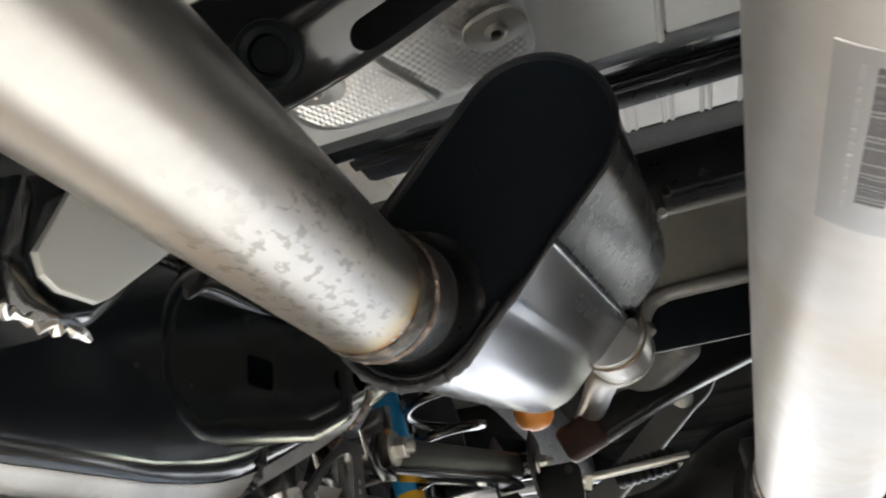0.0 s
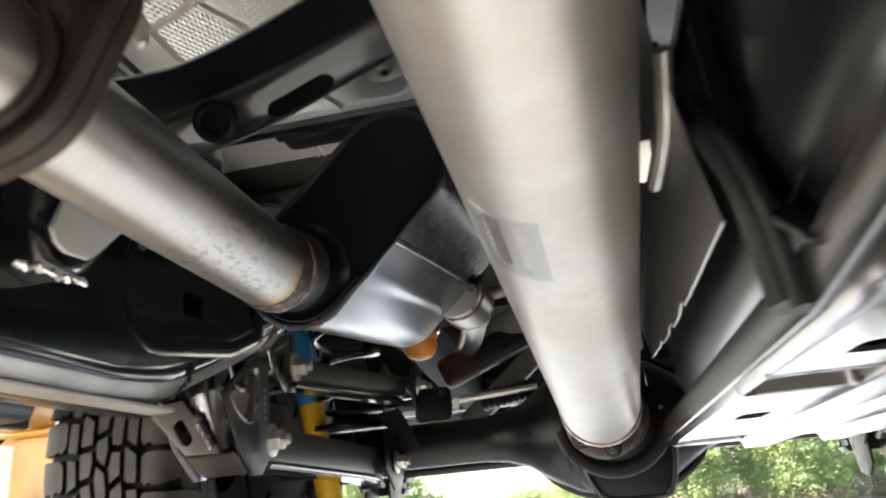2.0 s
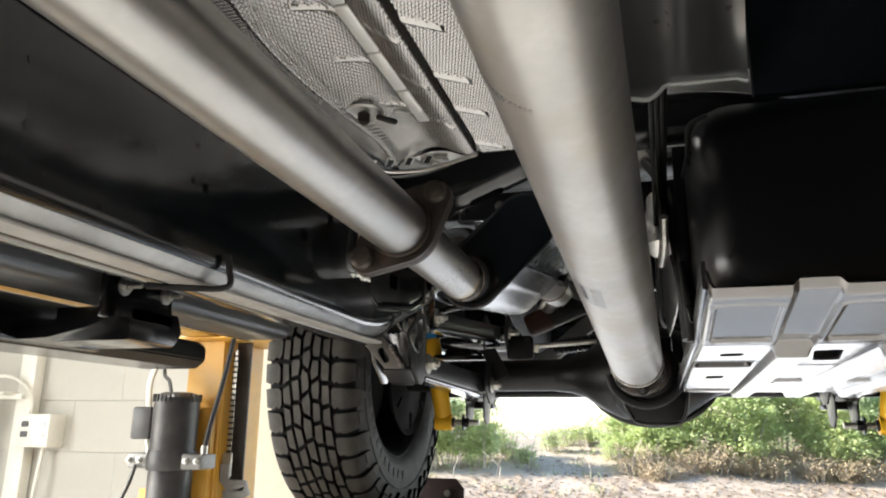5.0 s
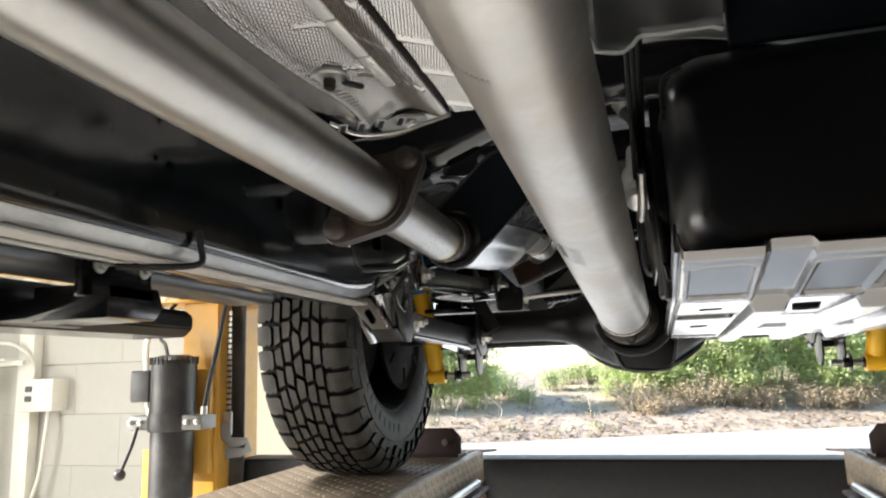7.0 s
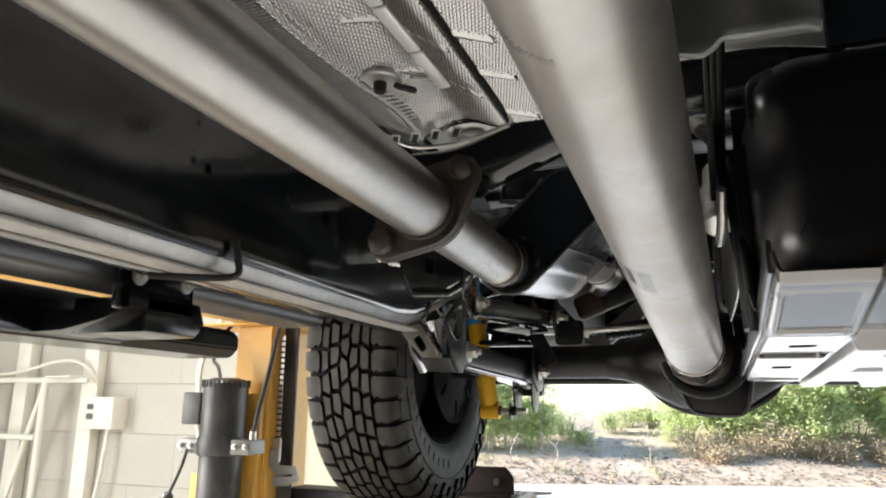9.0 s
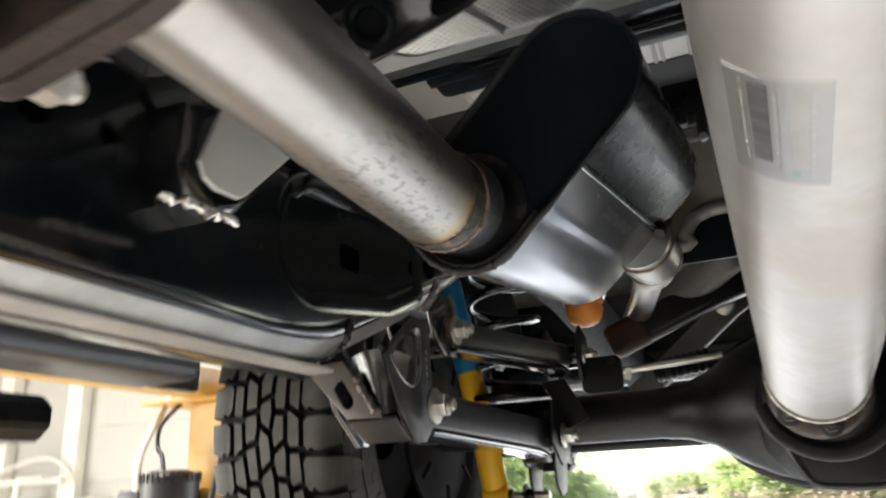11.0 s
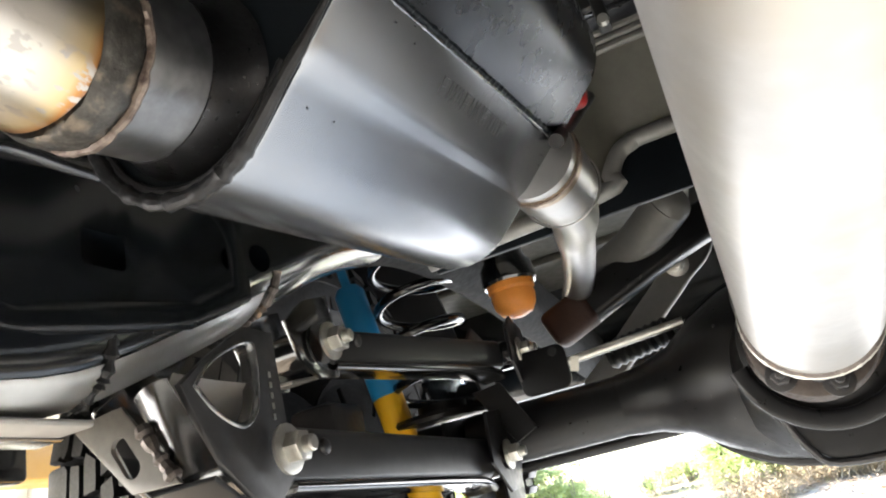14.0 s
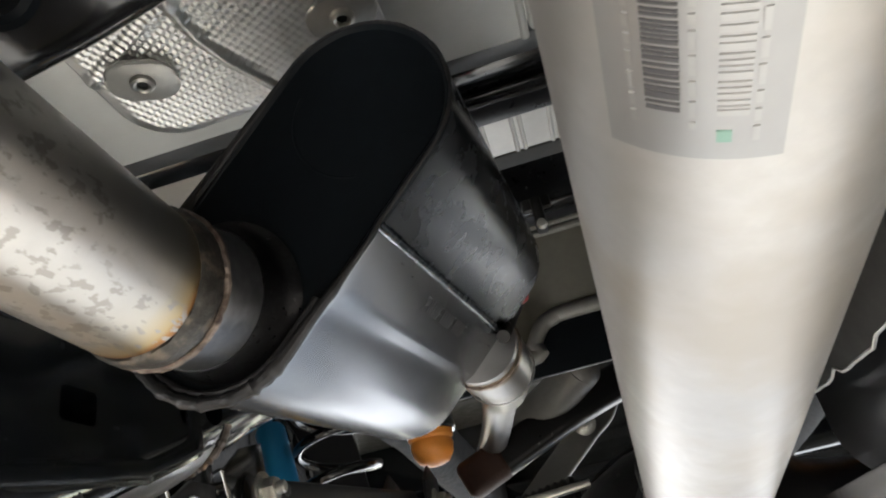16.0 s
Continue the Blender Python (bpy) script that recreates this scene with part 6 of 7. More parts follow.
def arm_bracket():
    r = root("control_arm_bracket", "black pressed control arm bracket with a dished window", "bracket")
    # inner cheek with a dished window
    out = [(0.568, 1.812), (0.6, 1.835), (0.65, 1.868), (0.69, 1.868), (0.692, 1.82), (0.695, 1.775), (0.695, 1.742), (0.672, 1.722), (0.65, 1.72), (0.625, 1.74), (0.6, 1.758)]
    ob = part("cheek", plate(bm_new(), out, 0.006, axes((-0.452, 0, 0), (0, 1, 0), (0, 0, 1)), 0.0015), CHASSISMAT, r)
    wpts = [(0.586, 1.812), (0.602, 1.829), (0.632, 1.846), (0.654, 1.852), (0.659, 1.84), (0.656, 1.806), (0.644, 1.789), (0.628, 1.786), (0.604, 1.796)]
    loop = smooth_path([(0, y, z) for y, z in wpts + wpts[:1]], 5)[:-1]
    win = bm_new()
    plate(win, [(p[1], p[2]) for p in loop], 0.05, axes((-0.452, 0, 0), (0, 1, 0), (0, 0, 1)))
    cut(ob, win)
    cy, cz = 0.63, 1.819
    rows = [[(x, cy + (p[1] - cy) * k, cz + (p[2] - cz) * k) for p in loop] for x, k in ((-0.4488, 1.12), (-0.4472, 1.08), (-0.4472, 1.04), (-0.449, 0.99), (-0.4535, 0.955), (-0.462, 0.94))]
    part("window_lip", loft(bm_new(), rows, (False, False)), ROLLED, r, angle=85)
    # sloping plate behind the window, coloured pale to paint in the reflection
    bm = bm_new()
    rows = [[(-0.456 - 0.034 * k - 0.004 * math.sin(3 * u), 0.57 + 0.1 * u, 1.822 - 0.05 * k) for u in [0.125 * i for i in range(9)]] for k in [0.2 * i for i in range(6)]]
    grid = [[bm.verts.new(p) for p in row] for row in rows]
    for a, b in zip(grid, grid[1:]):
        for i in range(8):
            bm.faces.new((a[i], b[i], b[i + 1], a[i + 1]))
    bmesh.ops.solidify(bm, geom=bm.faces[:], thickness=0.003)
    part("window_glint_web", bm, SCUFF, r, "pale plate painting in the bright reflection in the window")
    part("cheek", plate(bm_new(), out, 0.006, axes((-0.53, 0, 0), (0, 1, 0), (0, 0, 1)), 0.0015), WETBLACK, r)
    part("web", plate(bm_new(), [(0, 0), (0.058, 0), (0.058, 0.045), (0, 0.045)], 0.005, axes((-0.512, 0.602, 1.747), (1, 0, 0), (0, 0.06, -0.035)), 0.0015), SATIN, r)
    # glossy front fold that runs down from the rail to the cheek
    bm = bm_new()
    grid = []
    for k in range(9):
        v = k / 8
        a = Vector((-0.49, 0.566, 1.81)).lerp(Vector((-0.458, 0.572, 1.747)), v)
        b = Vector((-0.449, 0.556, 1.815)).lerp(Vector((-0.447, 0.598, 1.753)), v)
        grid.append([bm.verts.new(a.lerp(b, u) + Vector((0.004, -0.009, 0)) * math.sin(math.pi * u)) for u in [0.1 * i for i in range(11)]])
    for a, b in zip(grid, grid[1:]):
        for i in range(10):
            bm.faces.new((a[i], b[i], b[i + 1], a[i + 1]))
    bmesh.ops.solidify(bm, geom=bm.faces[:], thickness=0.004)
    part("folded_edge", bm, ROLLED, r, angle=80)
    rng = random.Random(17)
    pts = smooth_path([(-0.481, 0.563, 1.789), (-0.47, 0.564, 1.768), (-0.457, 0.566, 1.748)], 8)
    part("fold_weld", tube(bm_new(), pts, 0.005, 8, 0, True, [1 + 0.4 * rng.uniform(-1, 1) for _ in pts]), WELD, r, "lumpy weld bead")
    # pale slotted tab facing forwards
    quad = [(-0.548, 1.804), (-0.499, 1.808), (-0.451, 1.744), (-0.493, 1.745)]
    tabm = axes((0, 0.565, 0), (1, 0, 0), (0, 0, 1))
    ob = part("slotted_tab", plate(bm_new(), quad, 0.004, tabm, 0.001), TABMETAL, r, "pale unpainted slotted tab")
    c = bm_new()
    plate(c, rrect(0.034, 0.015, 0.0072, 5), 0.05, axes((-0.497, 0.565, 1.771), (0.54, 0, -0.84), (0.84, 0, 0.54)))
    cut(ob, c)
    # upper arm pocket
    for dx in (-0.045, 0.02):
        out = [(0.76, 1.9), (0.8, 1.93), (0.85, 1.945), (0.865, 1.88), (0.85, 1.85), (0.81, 1.845), (0.78, 1.86)]
        part("upper_cheek", plate(bm_new(), out, 0.005, axes((-0.5 + dx, 0, 0), (0, 1, 0), (0, 0, 1)), 0.001), WETBLACK, r)
    part("pocket_strap", plate(bm_new(), [(-0.02, -0.03), (0.02, -0.03), (0.02, 0.03), (-0.02, 0.03)], 0.004, axes((-0.5, 0.79, 1.843), (1, 0, 0), (0, 1, 0.2)), 0.001), TABMETAL, r, "pale strap plate")
    for k in range(5):
        part("spare_slot", box(bm_new(), -0.449, -0.4484, 0.676, 0.679, 1.79 + 0.009 * k, 1.795 + 0.009 * k), ZINC, r)
    return r


CHASSISMAT = mat("satin_black_bracket", (0.02, 0.02, 0.021), 0.45, 0, 0.3, 8, 0.08, 90, spots=((0.3, 0.3, 0.28), 150, 0.2))
TABMETAL = mat("pale_primed_steel", (0.15, 0.138, 0.12), 0.45, 0.3, 0.15, 20, 0.08, rvar=0.1)
arm_bracket()


def shock_absorber(s):
    r = root("shock_absorber", "yellow and blue monotube shock absorber", "shock absorber", "rear shocks")
    top, bot = Vector((s * 0.637, 1.205, 2.12)), Vector((s * 0.556, 1.215, 1.66))
    d = (top - bot).normalized()
    k = (1.88 - bot.z) / d.z
    mid = bot + d * k
    m = along(bot, d)
    part("yellow_body", lathe(bm_new(), [(0.0, 0.0), (0.02, 0.0), (0.0245, 0.008), (0.0245, k)], m, 32), YELLOW, r, "yellow painted lower body")
    Lt = (top - bot).length
    part("blue_sleeve", lathe(bm_new(), [(0.0248, k), (0.0255, k + 0.002), (0.0255, k + 0.19), (0.02, k + 0.2), (0.008, k + 0.2), (0.008, Lt), (0, Lt)], m, 32), BLUE, r, "blue upper sleeve")
    part("lower_eye", tube(bm_new(), [bot - d * 0.012 - Vector((0.024, 0, 0)), bot - d * 0.012 + Vector((0.024, 0, 0))], 0.022, 24), YELLOW, r)
    part("lower_bush", tube(bm_new(), [bot - d * 0.012 - Vector((0.03, 0, 0)), bot - d * 0.012 + Vector((0.03, 0, 0))], 0.013, 20), HOSE, r)
    part("lower_stud", tube(bm_new(), [bot - d * 0.012, bot - d * 0.012 - Vector((s * 0.1, 0, 0))], 0.008, 14), ZINC, r)
    bolt("stud_nut", bot - d * 0.012 - Vector((s * 0.055, 0, 0)), (-s, 0, 0), 0.014, r, True, 0.014, IRON)
    return r


def coil_spring(s):
    pts = []
    turns = 4.0
    for k in range(int(turns * 28) + 1):
        a = 2 * math.pi * k / 28
        pts.append((s * 0.53 + 0.068 * math.cos(a), AY + 0.02 + 0.068 * math.sin(a), AZ + 0.066 + 0.28 * k / (turns * 28)))
    return tagged(part("coil_spring", tube(bm_new(), pts, 0.0085, 12), CHASSIS), "glossy black coil spring over the axle", "coil spring", "rear springs")


def bump_stop(s):
    r = root("bump_stop", "orange urethane bump stop in a black steel cup", "bump stop", "bump stops")
    m = pose(s * 0.366, 1.268, 1.957)
    part("urethane", lathe(bm_new(), [(0, 0), (0.014, 0.0005), (0.026, 0.006), (0.034, 0.018), (0.037, 0.034), (0.035, 0.041), (0.0385, 0.045), (0.0395, 0.056), (0.038, 0.06), (0, 0.06)], m, 36), ORANGE, r)
    part("cup", lathe(bm_new(), [(0.03, 0.056), (0.043, 0.054), (0.046, 0.058), (0.044, 0.085), (0.034, 0.1), (0.034, 0.2), (0, 0.2)], m, 32), CHASSIS, r, "black steel cup")
    part("plug", lathe(bm_new(), [(0.0, -0.0015), (0.008, -0.001), (0.009, 0.002)], m, 16), ORANGE, r)
    part("arm", box(bm_new(), min(s * 0.33, s * 0.42), max(s * 0.33, s * 0.42), 1.22, 1.31, 2.1, 2.16, 0.01), CHASSIS, r)
    return r


for s in (-1, 1):
    shock_absorber(s)
    coil_spring(s)
    bump_stop(s)


def track_bar():
    r = root("track_bar", "black track bar with a rusty bracket over the axle", "track bar")
    part("bar", sweep(bm_new(), smooth_path([(-0.32, 1.33, 1.93), (-0.2, 1.33, 1.977), (-0.07, 1.33, 2.023), (0.3, 1.36, 2.13)], 4), rrect(0.05, 0.062, 0.014, 4)), IRON, r)
    part("lug", box(bm_new(), -0.045, 0.04, -0.026, 0.026, -0.0325, 0.0325, 0.014, 4, pose(-0.292, 1.326, 1.941, 0, -21, 0)), RUSTRED, r, "red-brown rusted bracket lug")
    part("end_bracket", box(bm_new(), 0.28, 0.41, 1.3, 1.42, 2.06, 2.2, 0.01), CHASSIS, r)
    r = root("stay_bracket", "pale grey pressed stay bracket behind the axle", "stay bracket")
    bm = sweep(bm_new(), smooth_path([(-0.31, 1.44, 1.83), (-0.25, 1.42, 1.87), (-0.18, 1.41, 1.925), (-0.11, 1.4, 1.98), (-0.06, 1.42, 2.03), (0.0, 1.5, 2.2), (0.0, 1.5, 2.335)], 6), rrect(0.012, 0.05, 0.004, 3))
    part("stay", bm, STAYGREY, r)
    bolt("stay_bolt", (-0.108, 1.37, 1.985), (0, -1, -0.2), 0.013, r)
    r = root("exhaust_silencer_pipe", "pale steel pipe end beyond the axle", "pipe")
    part("pipe", tube(bm_new(), [(-0.09, 1.27, 2.055), (-0.17, 1.33, 2.02), (-0.26, 1.38, 2.0)], 0.036, 28, 6), STAYGREY, r)
    part("rounded_end", lathe(bm_new(), [(0.036 * math.cos(math.pi / 2 * k / 6), 0.03 * math.sin(math.pi / 2 * k / 6)) for k in range(7)], along((-0.09, 1.27, 2.055), (0.75, -0.5, 0.3)), 28), STAYGREY, r)


RUSTRED = mat("red_brown_rust", (0.04, 0.016, 0.01), 0.6, 0.1, 0.3, 30, 0.2)
track_bar()


# ---- wheels ----
def tyre_point(theta, s, h, R=0.4, flat=0.1, rad=0.034):
    a = abs(s)
    sg = 1 if s > 0 else -1
    if a < flat:
        x, r, nx, nr = a, R - 0.35 * a * a, 0.0, 1.0
    else:
        ph = min((a - flat) / rad, 1.35)
        extra = max(0.0, (a - flat) - 1.35 * rad)
        R0 = R - 0.35 * flat * flat
        x, r = flat + rad * math.sin(ph) + extra * math.cos(1.35), R0 - rad * (1 - math.cos(ph)) - extra * math.sin(1.35)
        nx, nr = math.sin(ph), math.cos(ph)
    x, r = x + nx * h, r + nr * h
    return Vector((sg * x, r * math.sin(theta), r * math.cos(theta)))


def wheel():
    r = root("wheel", "black wheel with a dusty all-terrain tyre on the runway", "wheel", "rear wheels")
    bm = bm_new()
    prof = []
    for k in range(-19, 20):
        s = k * 0.0085
        p = tyre_point(0, s, 0)
        prof.append((p.z, p.x))
    prof = [(0.236, -0.098), (0.242, -0.112), (0.27, -0.133), (0.31, -0.138)] + prof + [(0.31, 0.138), (0.27, 0.133), (0.242, 0.112), (0.236, 0.098)]
    lathe(bm, prof, along((0, 0, 0), (1, 0, 0)), 96)
    tyre = part("tyre", bm, RUBBER, r)
    # tread blocks
    bm = bm_new()
    N = 21
    def lug(stations, h=0.0125):
        rings = []
        for top in (0, 1):
            ring = []
            hh = h if top else -0.002
            k = 0.0014 if top else 0.0002
            ring.append([bm.verts.new(tyre_point(t0 + k / 0.4, s, hh)) for s, t0, t1 in stations])
            ring.append([bm.verts.new(tyre_point(t1 - k / 0.4, s, hh)) for s, t0, t1 in stations])
            rings.append(ring)
        (b0, b1), (t0, t1) = rings
        n = len(stations)
        for i in range(n - 1):
            bm.faces.new((t0[i], t0[i + 1], t1[i + 1], t1[i]))
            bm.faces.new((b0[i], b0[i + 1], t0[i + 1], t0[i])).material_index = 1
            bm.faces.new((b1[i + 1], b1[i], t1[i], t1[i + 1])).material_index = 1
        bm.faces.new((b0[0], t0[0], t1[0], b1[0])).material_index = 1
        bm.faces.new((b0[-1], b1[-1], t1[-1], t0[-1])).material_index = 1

    # irregular interlocking blocks: cells round jittered, leaning rows of centres, with grooves between
    rng = random.Random(5)
    M, cols = 46, (-0.092, -0.061, -0.0305, 0.0, 0.0305, 0.061, 0.092)
    cell = 2 * math.pi * 0.4 / M
    jit = {(c, i): (rng.uniform(-0.0035, 0.0035), rng.uniform(-0.2, 0.2) * cell) for c in range(7) for i in range(M)}

    def centre(c, i):
        js, ju = jit[c, i % M]
        lean = 0.5 if c % 4 < 2 else -0.35
        return cols[c] + js, (i + 0.5 * (c % 2)) * cell + lean * cols[c] + ju

    for c in range(1, 6):
        for i in range(M):
            s0, u0 = centre(c, i)
            poly = [(max(-0.071, s0 - 0.05), u0 - 0.08), (min(0.071, s0 + 0.05), u0 - 0.08), (min(0.071, s0 + 0.05), u0 + 0.08), (max(-0.071, s0 - 0.05), u0 + 0.08)]
            for c2 in range(max(0, c - 2), min(7, c + 3)):
                for i2 in range(i - 3, i + 4):
                    if (c2, i2) == (c, i):
                        continue
                    s1, u1 = centre(c2, i2)
                    ds, du = s1 - s0, 0.4 * (u1 - u0)
                    ln = math.hypot(ds, du)
                    reach = ln / 2 - 0.0041 * math.hypot(ds, 0.4 * du) / ln
                    side = [((ps - s0) * ds + 0.4 * (pu - u0) * du) / ln - reach for ps, pu in poly]
                    cutp = []
                    for k in range(len(poly)):
                        a, b, fa, fb = poly[k - 1], poly[k], side[k - 1], side[k]
                        if (fa < 0) != (fb < 0):
                            f = fa / (fa - fb)
                            cutp.append((a[0] + (b[0] - a[0]) * f, a[1] + (b[1] - a[1]) * f))
                        if fb < 0:
                            cutp.append(b)
                    poly = cutp
            if len(poly) < 3:
                continue
            ms, mu = sum(p[0] for p in poly) / len(poly), sum(p[1] for p in poly) / len(poly)
            foot = [bm.verts.new(tyre_point(u / 0.4, q, -0.002)) for q, u in poly]
            top = [bm.verts.new(tyre_point((mu + (u - mu) * 0.93) / 0.4, ms + (q - ms) * 0.93, 0.0125)) for q, u in poly]
            bm.faces.new(top)
            for k in range(len(poly)):
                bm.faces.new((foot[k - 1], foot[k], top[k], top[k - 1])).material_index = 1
    step, w = math.pi / N, math.pi / N / 2 - 0.0092
    for i in range(2 * N):
        for sg in (-1, 1):
            # shoulder blocks, long and short by turns, the longer one reaching inwards
            c = i * step
            end, inn, skew = ((0.15, 0.077, 0.05), (0.138, 0.08, -0.04))[i % 2]
            st = []
            for q, k0, k1 in ((inn, 0.35, 0.3), (inn + 0.006, 0.04, 0.04), (0.089, 0.0, 0.0), (0.09, 0.14, 0.0), (0.096, 0.14, 0.0), (0.1, 0.0, 0.0), (0.108, 0.0, 0.0), (0.118, 0.05, 0.05), (0.128, 0.08, 0.08), (end, 0.14, 0.14)):
                sh = step * skew * (0.1 - q) / 0.05
                st.append((sg * q, c - w * (1 - k0) + sh, c + w * (1 - k1) + sh))
            lug(sorted(st))
            # biting edge low on the sidewall
            lug(sorted((sg * q, c + sh - step * g, c + sh + step * g) for q, g in ((end + 0.005, 0.3), (end + 0.018, 0.26), (end + 0.032, 0.1))), 0.008)
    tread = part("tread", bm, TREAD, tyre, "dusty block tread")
    # block sides and groove floors are coloured blacker to paint in shade
    tread.data.materials.append(GROOVESHADE)
    tyre.data.materials.append(GROOVESHADE)
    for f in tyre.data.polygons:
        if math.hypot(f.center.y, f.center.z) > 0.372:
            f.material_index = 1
    # raised rings and lettering bars on the sidewall
    for sg in (-1, 1):
        ring = [(sg * 0.1385, 0.325 * math.sin(2 * math.pi * k / 90), 0.325 * math.cos(2 * math.pi * k / 90)) for k in range(91)]
        part("sidewall_ring", tube(bm_new(), ring, 0.0022, 6), RUBBER, tyre)
        bmk = bm_new()
        for k in range(46):
            if k % 23 > 16:
                continue
            a = 2 * math.pi * k / 46
            box(bmk, -0.0012, 0.0012, -0.008, 0.008, -0.012, 0.012, 0, 1, Matrix.Translation((sg * 0.1365, 0.288 * math.sin(a), 0.288 * math.cos(a))) @ pose(0, 0, 0, -math.degrees(a), 0, 0))
        tagged(part("raised_mark", bmk, RUBBER, tyre), kind="stuff")
    # rim: barrel open to the inside, face on the outside (local -x)
    bm = bm_new()
    lathe(bm, [(0.243, 0.112), (0.238, 0.116), (0.232, 0.11), (0.226, 0.09), (0.215, 0.07), (0.212, -0.03), (0.205, -0.08), (0.19, -0.085), (0.06, -0.07), (0.0, -0.07), (0.0, -0.09), (0.06, -0.095), (0.2, -0.1), (0.236, -0.105), (0.243, -0.1), (0.236, -0.08), (0.222, -0.02), (0.225, 0.07), (0.236, 0.1)], along((0, 0, 0), (1, 0, 0)), 64)
    rim = part("rim", bm, RIM, r, "glossy black rim")
    part("brake_disc", lathe(bm_new(), [(0.06, 0.02), (0.165, 0.02), (0.167, 0.01), (0.165, 0.0), (0.06, 0.0)], along((-0.03, 0, 0), (1, 0, 0)), 48), BRAKEBLACK, r, "dark steel brake disc")
    for ob in r.children_recursive:
        ob.data.transform(Matrix.Diagonal((0.87, 1, 1, 1)))
    return r


w = wheel()
w.matrix_world = pose(-0.803, 1.25, DECKZ + 0.4125)
copy_thing(w, pose(0.803, 1.25, DECKZ + 0.4125, 0, 0, 180))


# ---- fuel tank ----
def fuel_tank():
    r = root("fuel_tank", "smooth black plastic fuel tank above its skid plate", "fuel tank")
    bm = bm_new()

    def ring(y, x0, x1, z0, z1, rad):
        return [((x0 + x1) / 2 + a, y, (z0 + z1) / 2 + b) for a, b in rrect(x1 - x0, z1 - z0, rad, 6)]

    secs = [(0.0, 0.1, 0.44, 1.79, 1.94, 0.03), (0.003, 0.085, 0.45, 1.777, 1.96, 0.04), (0.018, 0.071, 0.455, 1.767, 1.975, 0.045), (0.06, 0.063, 0.46, 1.76, 2.0, 0.05), (0.2, 0.062, 0.46, 1.744, 2.015, 0.05), (0.5, 0.066, 0.46, 1.735, 2.02, 0.05), (0.68, 0.07, 0.46, 1.74, 2.02, 0.05), (0.73, 0.09, 0.44, 1.77, 1.99, 0.05)]
    loft(bm, [ring(*s) for s in secs])
    part("shell", bm, PLASTIC, r)
    part("mould_line", tube(bm_new(), smooth_path([(0.064, 0.05, 1.94), (0.0615, 0.09, 1.945), (0.0615, 0.2, 1.95), (0.0645, 0.45, 1.955)], 5), 0.003, 8), PLASTIC, r)
    part("mould_line", tube(bm_new(), [(0.0615, 0.16, 1.77), (0.062, 0.08, 1.785)], 0.0009, 6), HOSE, r)
    part("scratch", tube(bm_new(), [(0.09, 0.003, 1.806), (0.0955, 0.002, 1.818), (0.099, 0.002, 1.842)], 0.0016, 6, 4), HOSE, r)
    part("top_lip", tube(bm_new(), [(0.0625, 0.06, 1.93), (0.0625, 0.055, 1.96), (0.066, 0.05, 1.976), (0.085, 0.045, 1.984)], 0.003, 8, 5), HOSE, r)
    # skid plate: one pressed sheet
    def zs(x, y):
        # a sloping front, then an almost level floor
        z = 1.7225 + 0.152 * max(0.0, 0.05 - y) - 0.009 * max(0.0, y - 0.05)
        if abs(y - 0.05) < 0.02:
            z += 0.003 * (1 - abs(y - 0.05) / 0.02) ** 2 * 0.5
        # bays: a channel recessed at the front that turns into a rib standing proud
        back = max(0.0, min(1.0, (y - 0.07) / 0.022))
        for c in (0.147, 0.252, 0.357):
            k = max(0.0, min(1.0, (0.0215 - abs(x - c)) / 0.007))
            k = k * k * (3 - 2 * k)
            z += k * (0.006 * (1 - back) - 0.011 * back)
        # pressed panels, outlined by a raised bead
        for px0, px1, py0, py1, step in ((0.0645, 0.1235, -0.078, 0.046, 0.0032), (0.1705, 0.2285, -0.078, 0.046, 0.0032), (0.2755, 0.3335, -0.078, 0.046, 0.0032), (0.3805, 0.43, -0.078, 0.046, 0.0032), (0.062, 0.1215, 0.232, 0.318, 0.014), (0.066, 0.1215, 0.8, 0.87, 0.013), (0.175, 0.226, 0.3, 0.6, 0.003), (0.28, 0.33, 0.3, 0.6, 0.003)):
            qx, qy, rd = abs(x - (px0 + px1) / 2) - (px1 - px0) / 2 + 0.009, abs(y - (py0 + py1) / 2) - (py1 - py0) / 2 + 0.009, 0.009
            d = rd - math.hypot(max(qx, 0), max(qy, 0)) if qx > 0 or qy > 0 else rd - max(qx, qy)
            k = max(0.0, min(1.0, d / 0.004))
            z += step * k * k * (3 - 2 * k) - 0.0014 * max(0.0, 1 - abs(d + 0.0015) / 0.0035)
        # front lip and inner side rolled up
        z += 0.006 * min(1.0, max(0.0, (-0.1 - y) / 0.012)) ** 2
        z += 0.016 * max(0.0, (0.0625 - x) / 0.0065) ** 2
        return z

    me = bpy.data.meshes.new("skid")
    verts, faces = [], []
    nx, ny = 230, 330
    x0, x1, y0, y1 = 0.056, 0.452, -0.112, 0.93
    for j in range(ny + 1):
        for i in range(nx + 1):
            x, y = x0 + (x1 - x0) * i / nx, y0 + (y1 - y0) * j / ny
            z = zs(x, y)
            verts.append((x + 0.045 * (y + 0.1) * min(1, max(0.25, (x - x0) / 0.05)), y, z))
    for j in range(ny):
        for i in range(nx):
            k = j * (nx + 1) + i
            faces.append((k, k + 1, k + nx + 2, k + nx + 1))
    me.from_pydata(verts, [], faces)
    me.polygons.foreach_set("use_smooth", [True] * len(faces))
    me.materials.append(SKID)
    sk = root("skid_plate", "pressed aluminised steel skid plate with slots and ribs", "skid plate")
    ob = new("plate", me)
    ob.parent = sk
    mod = ob.modifiers.new("thickness", "SOLIDIFY")
    mod.thickness, mod.offset = 0.003, 1.0
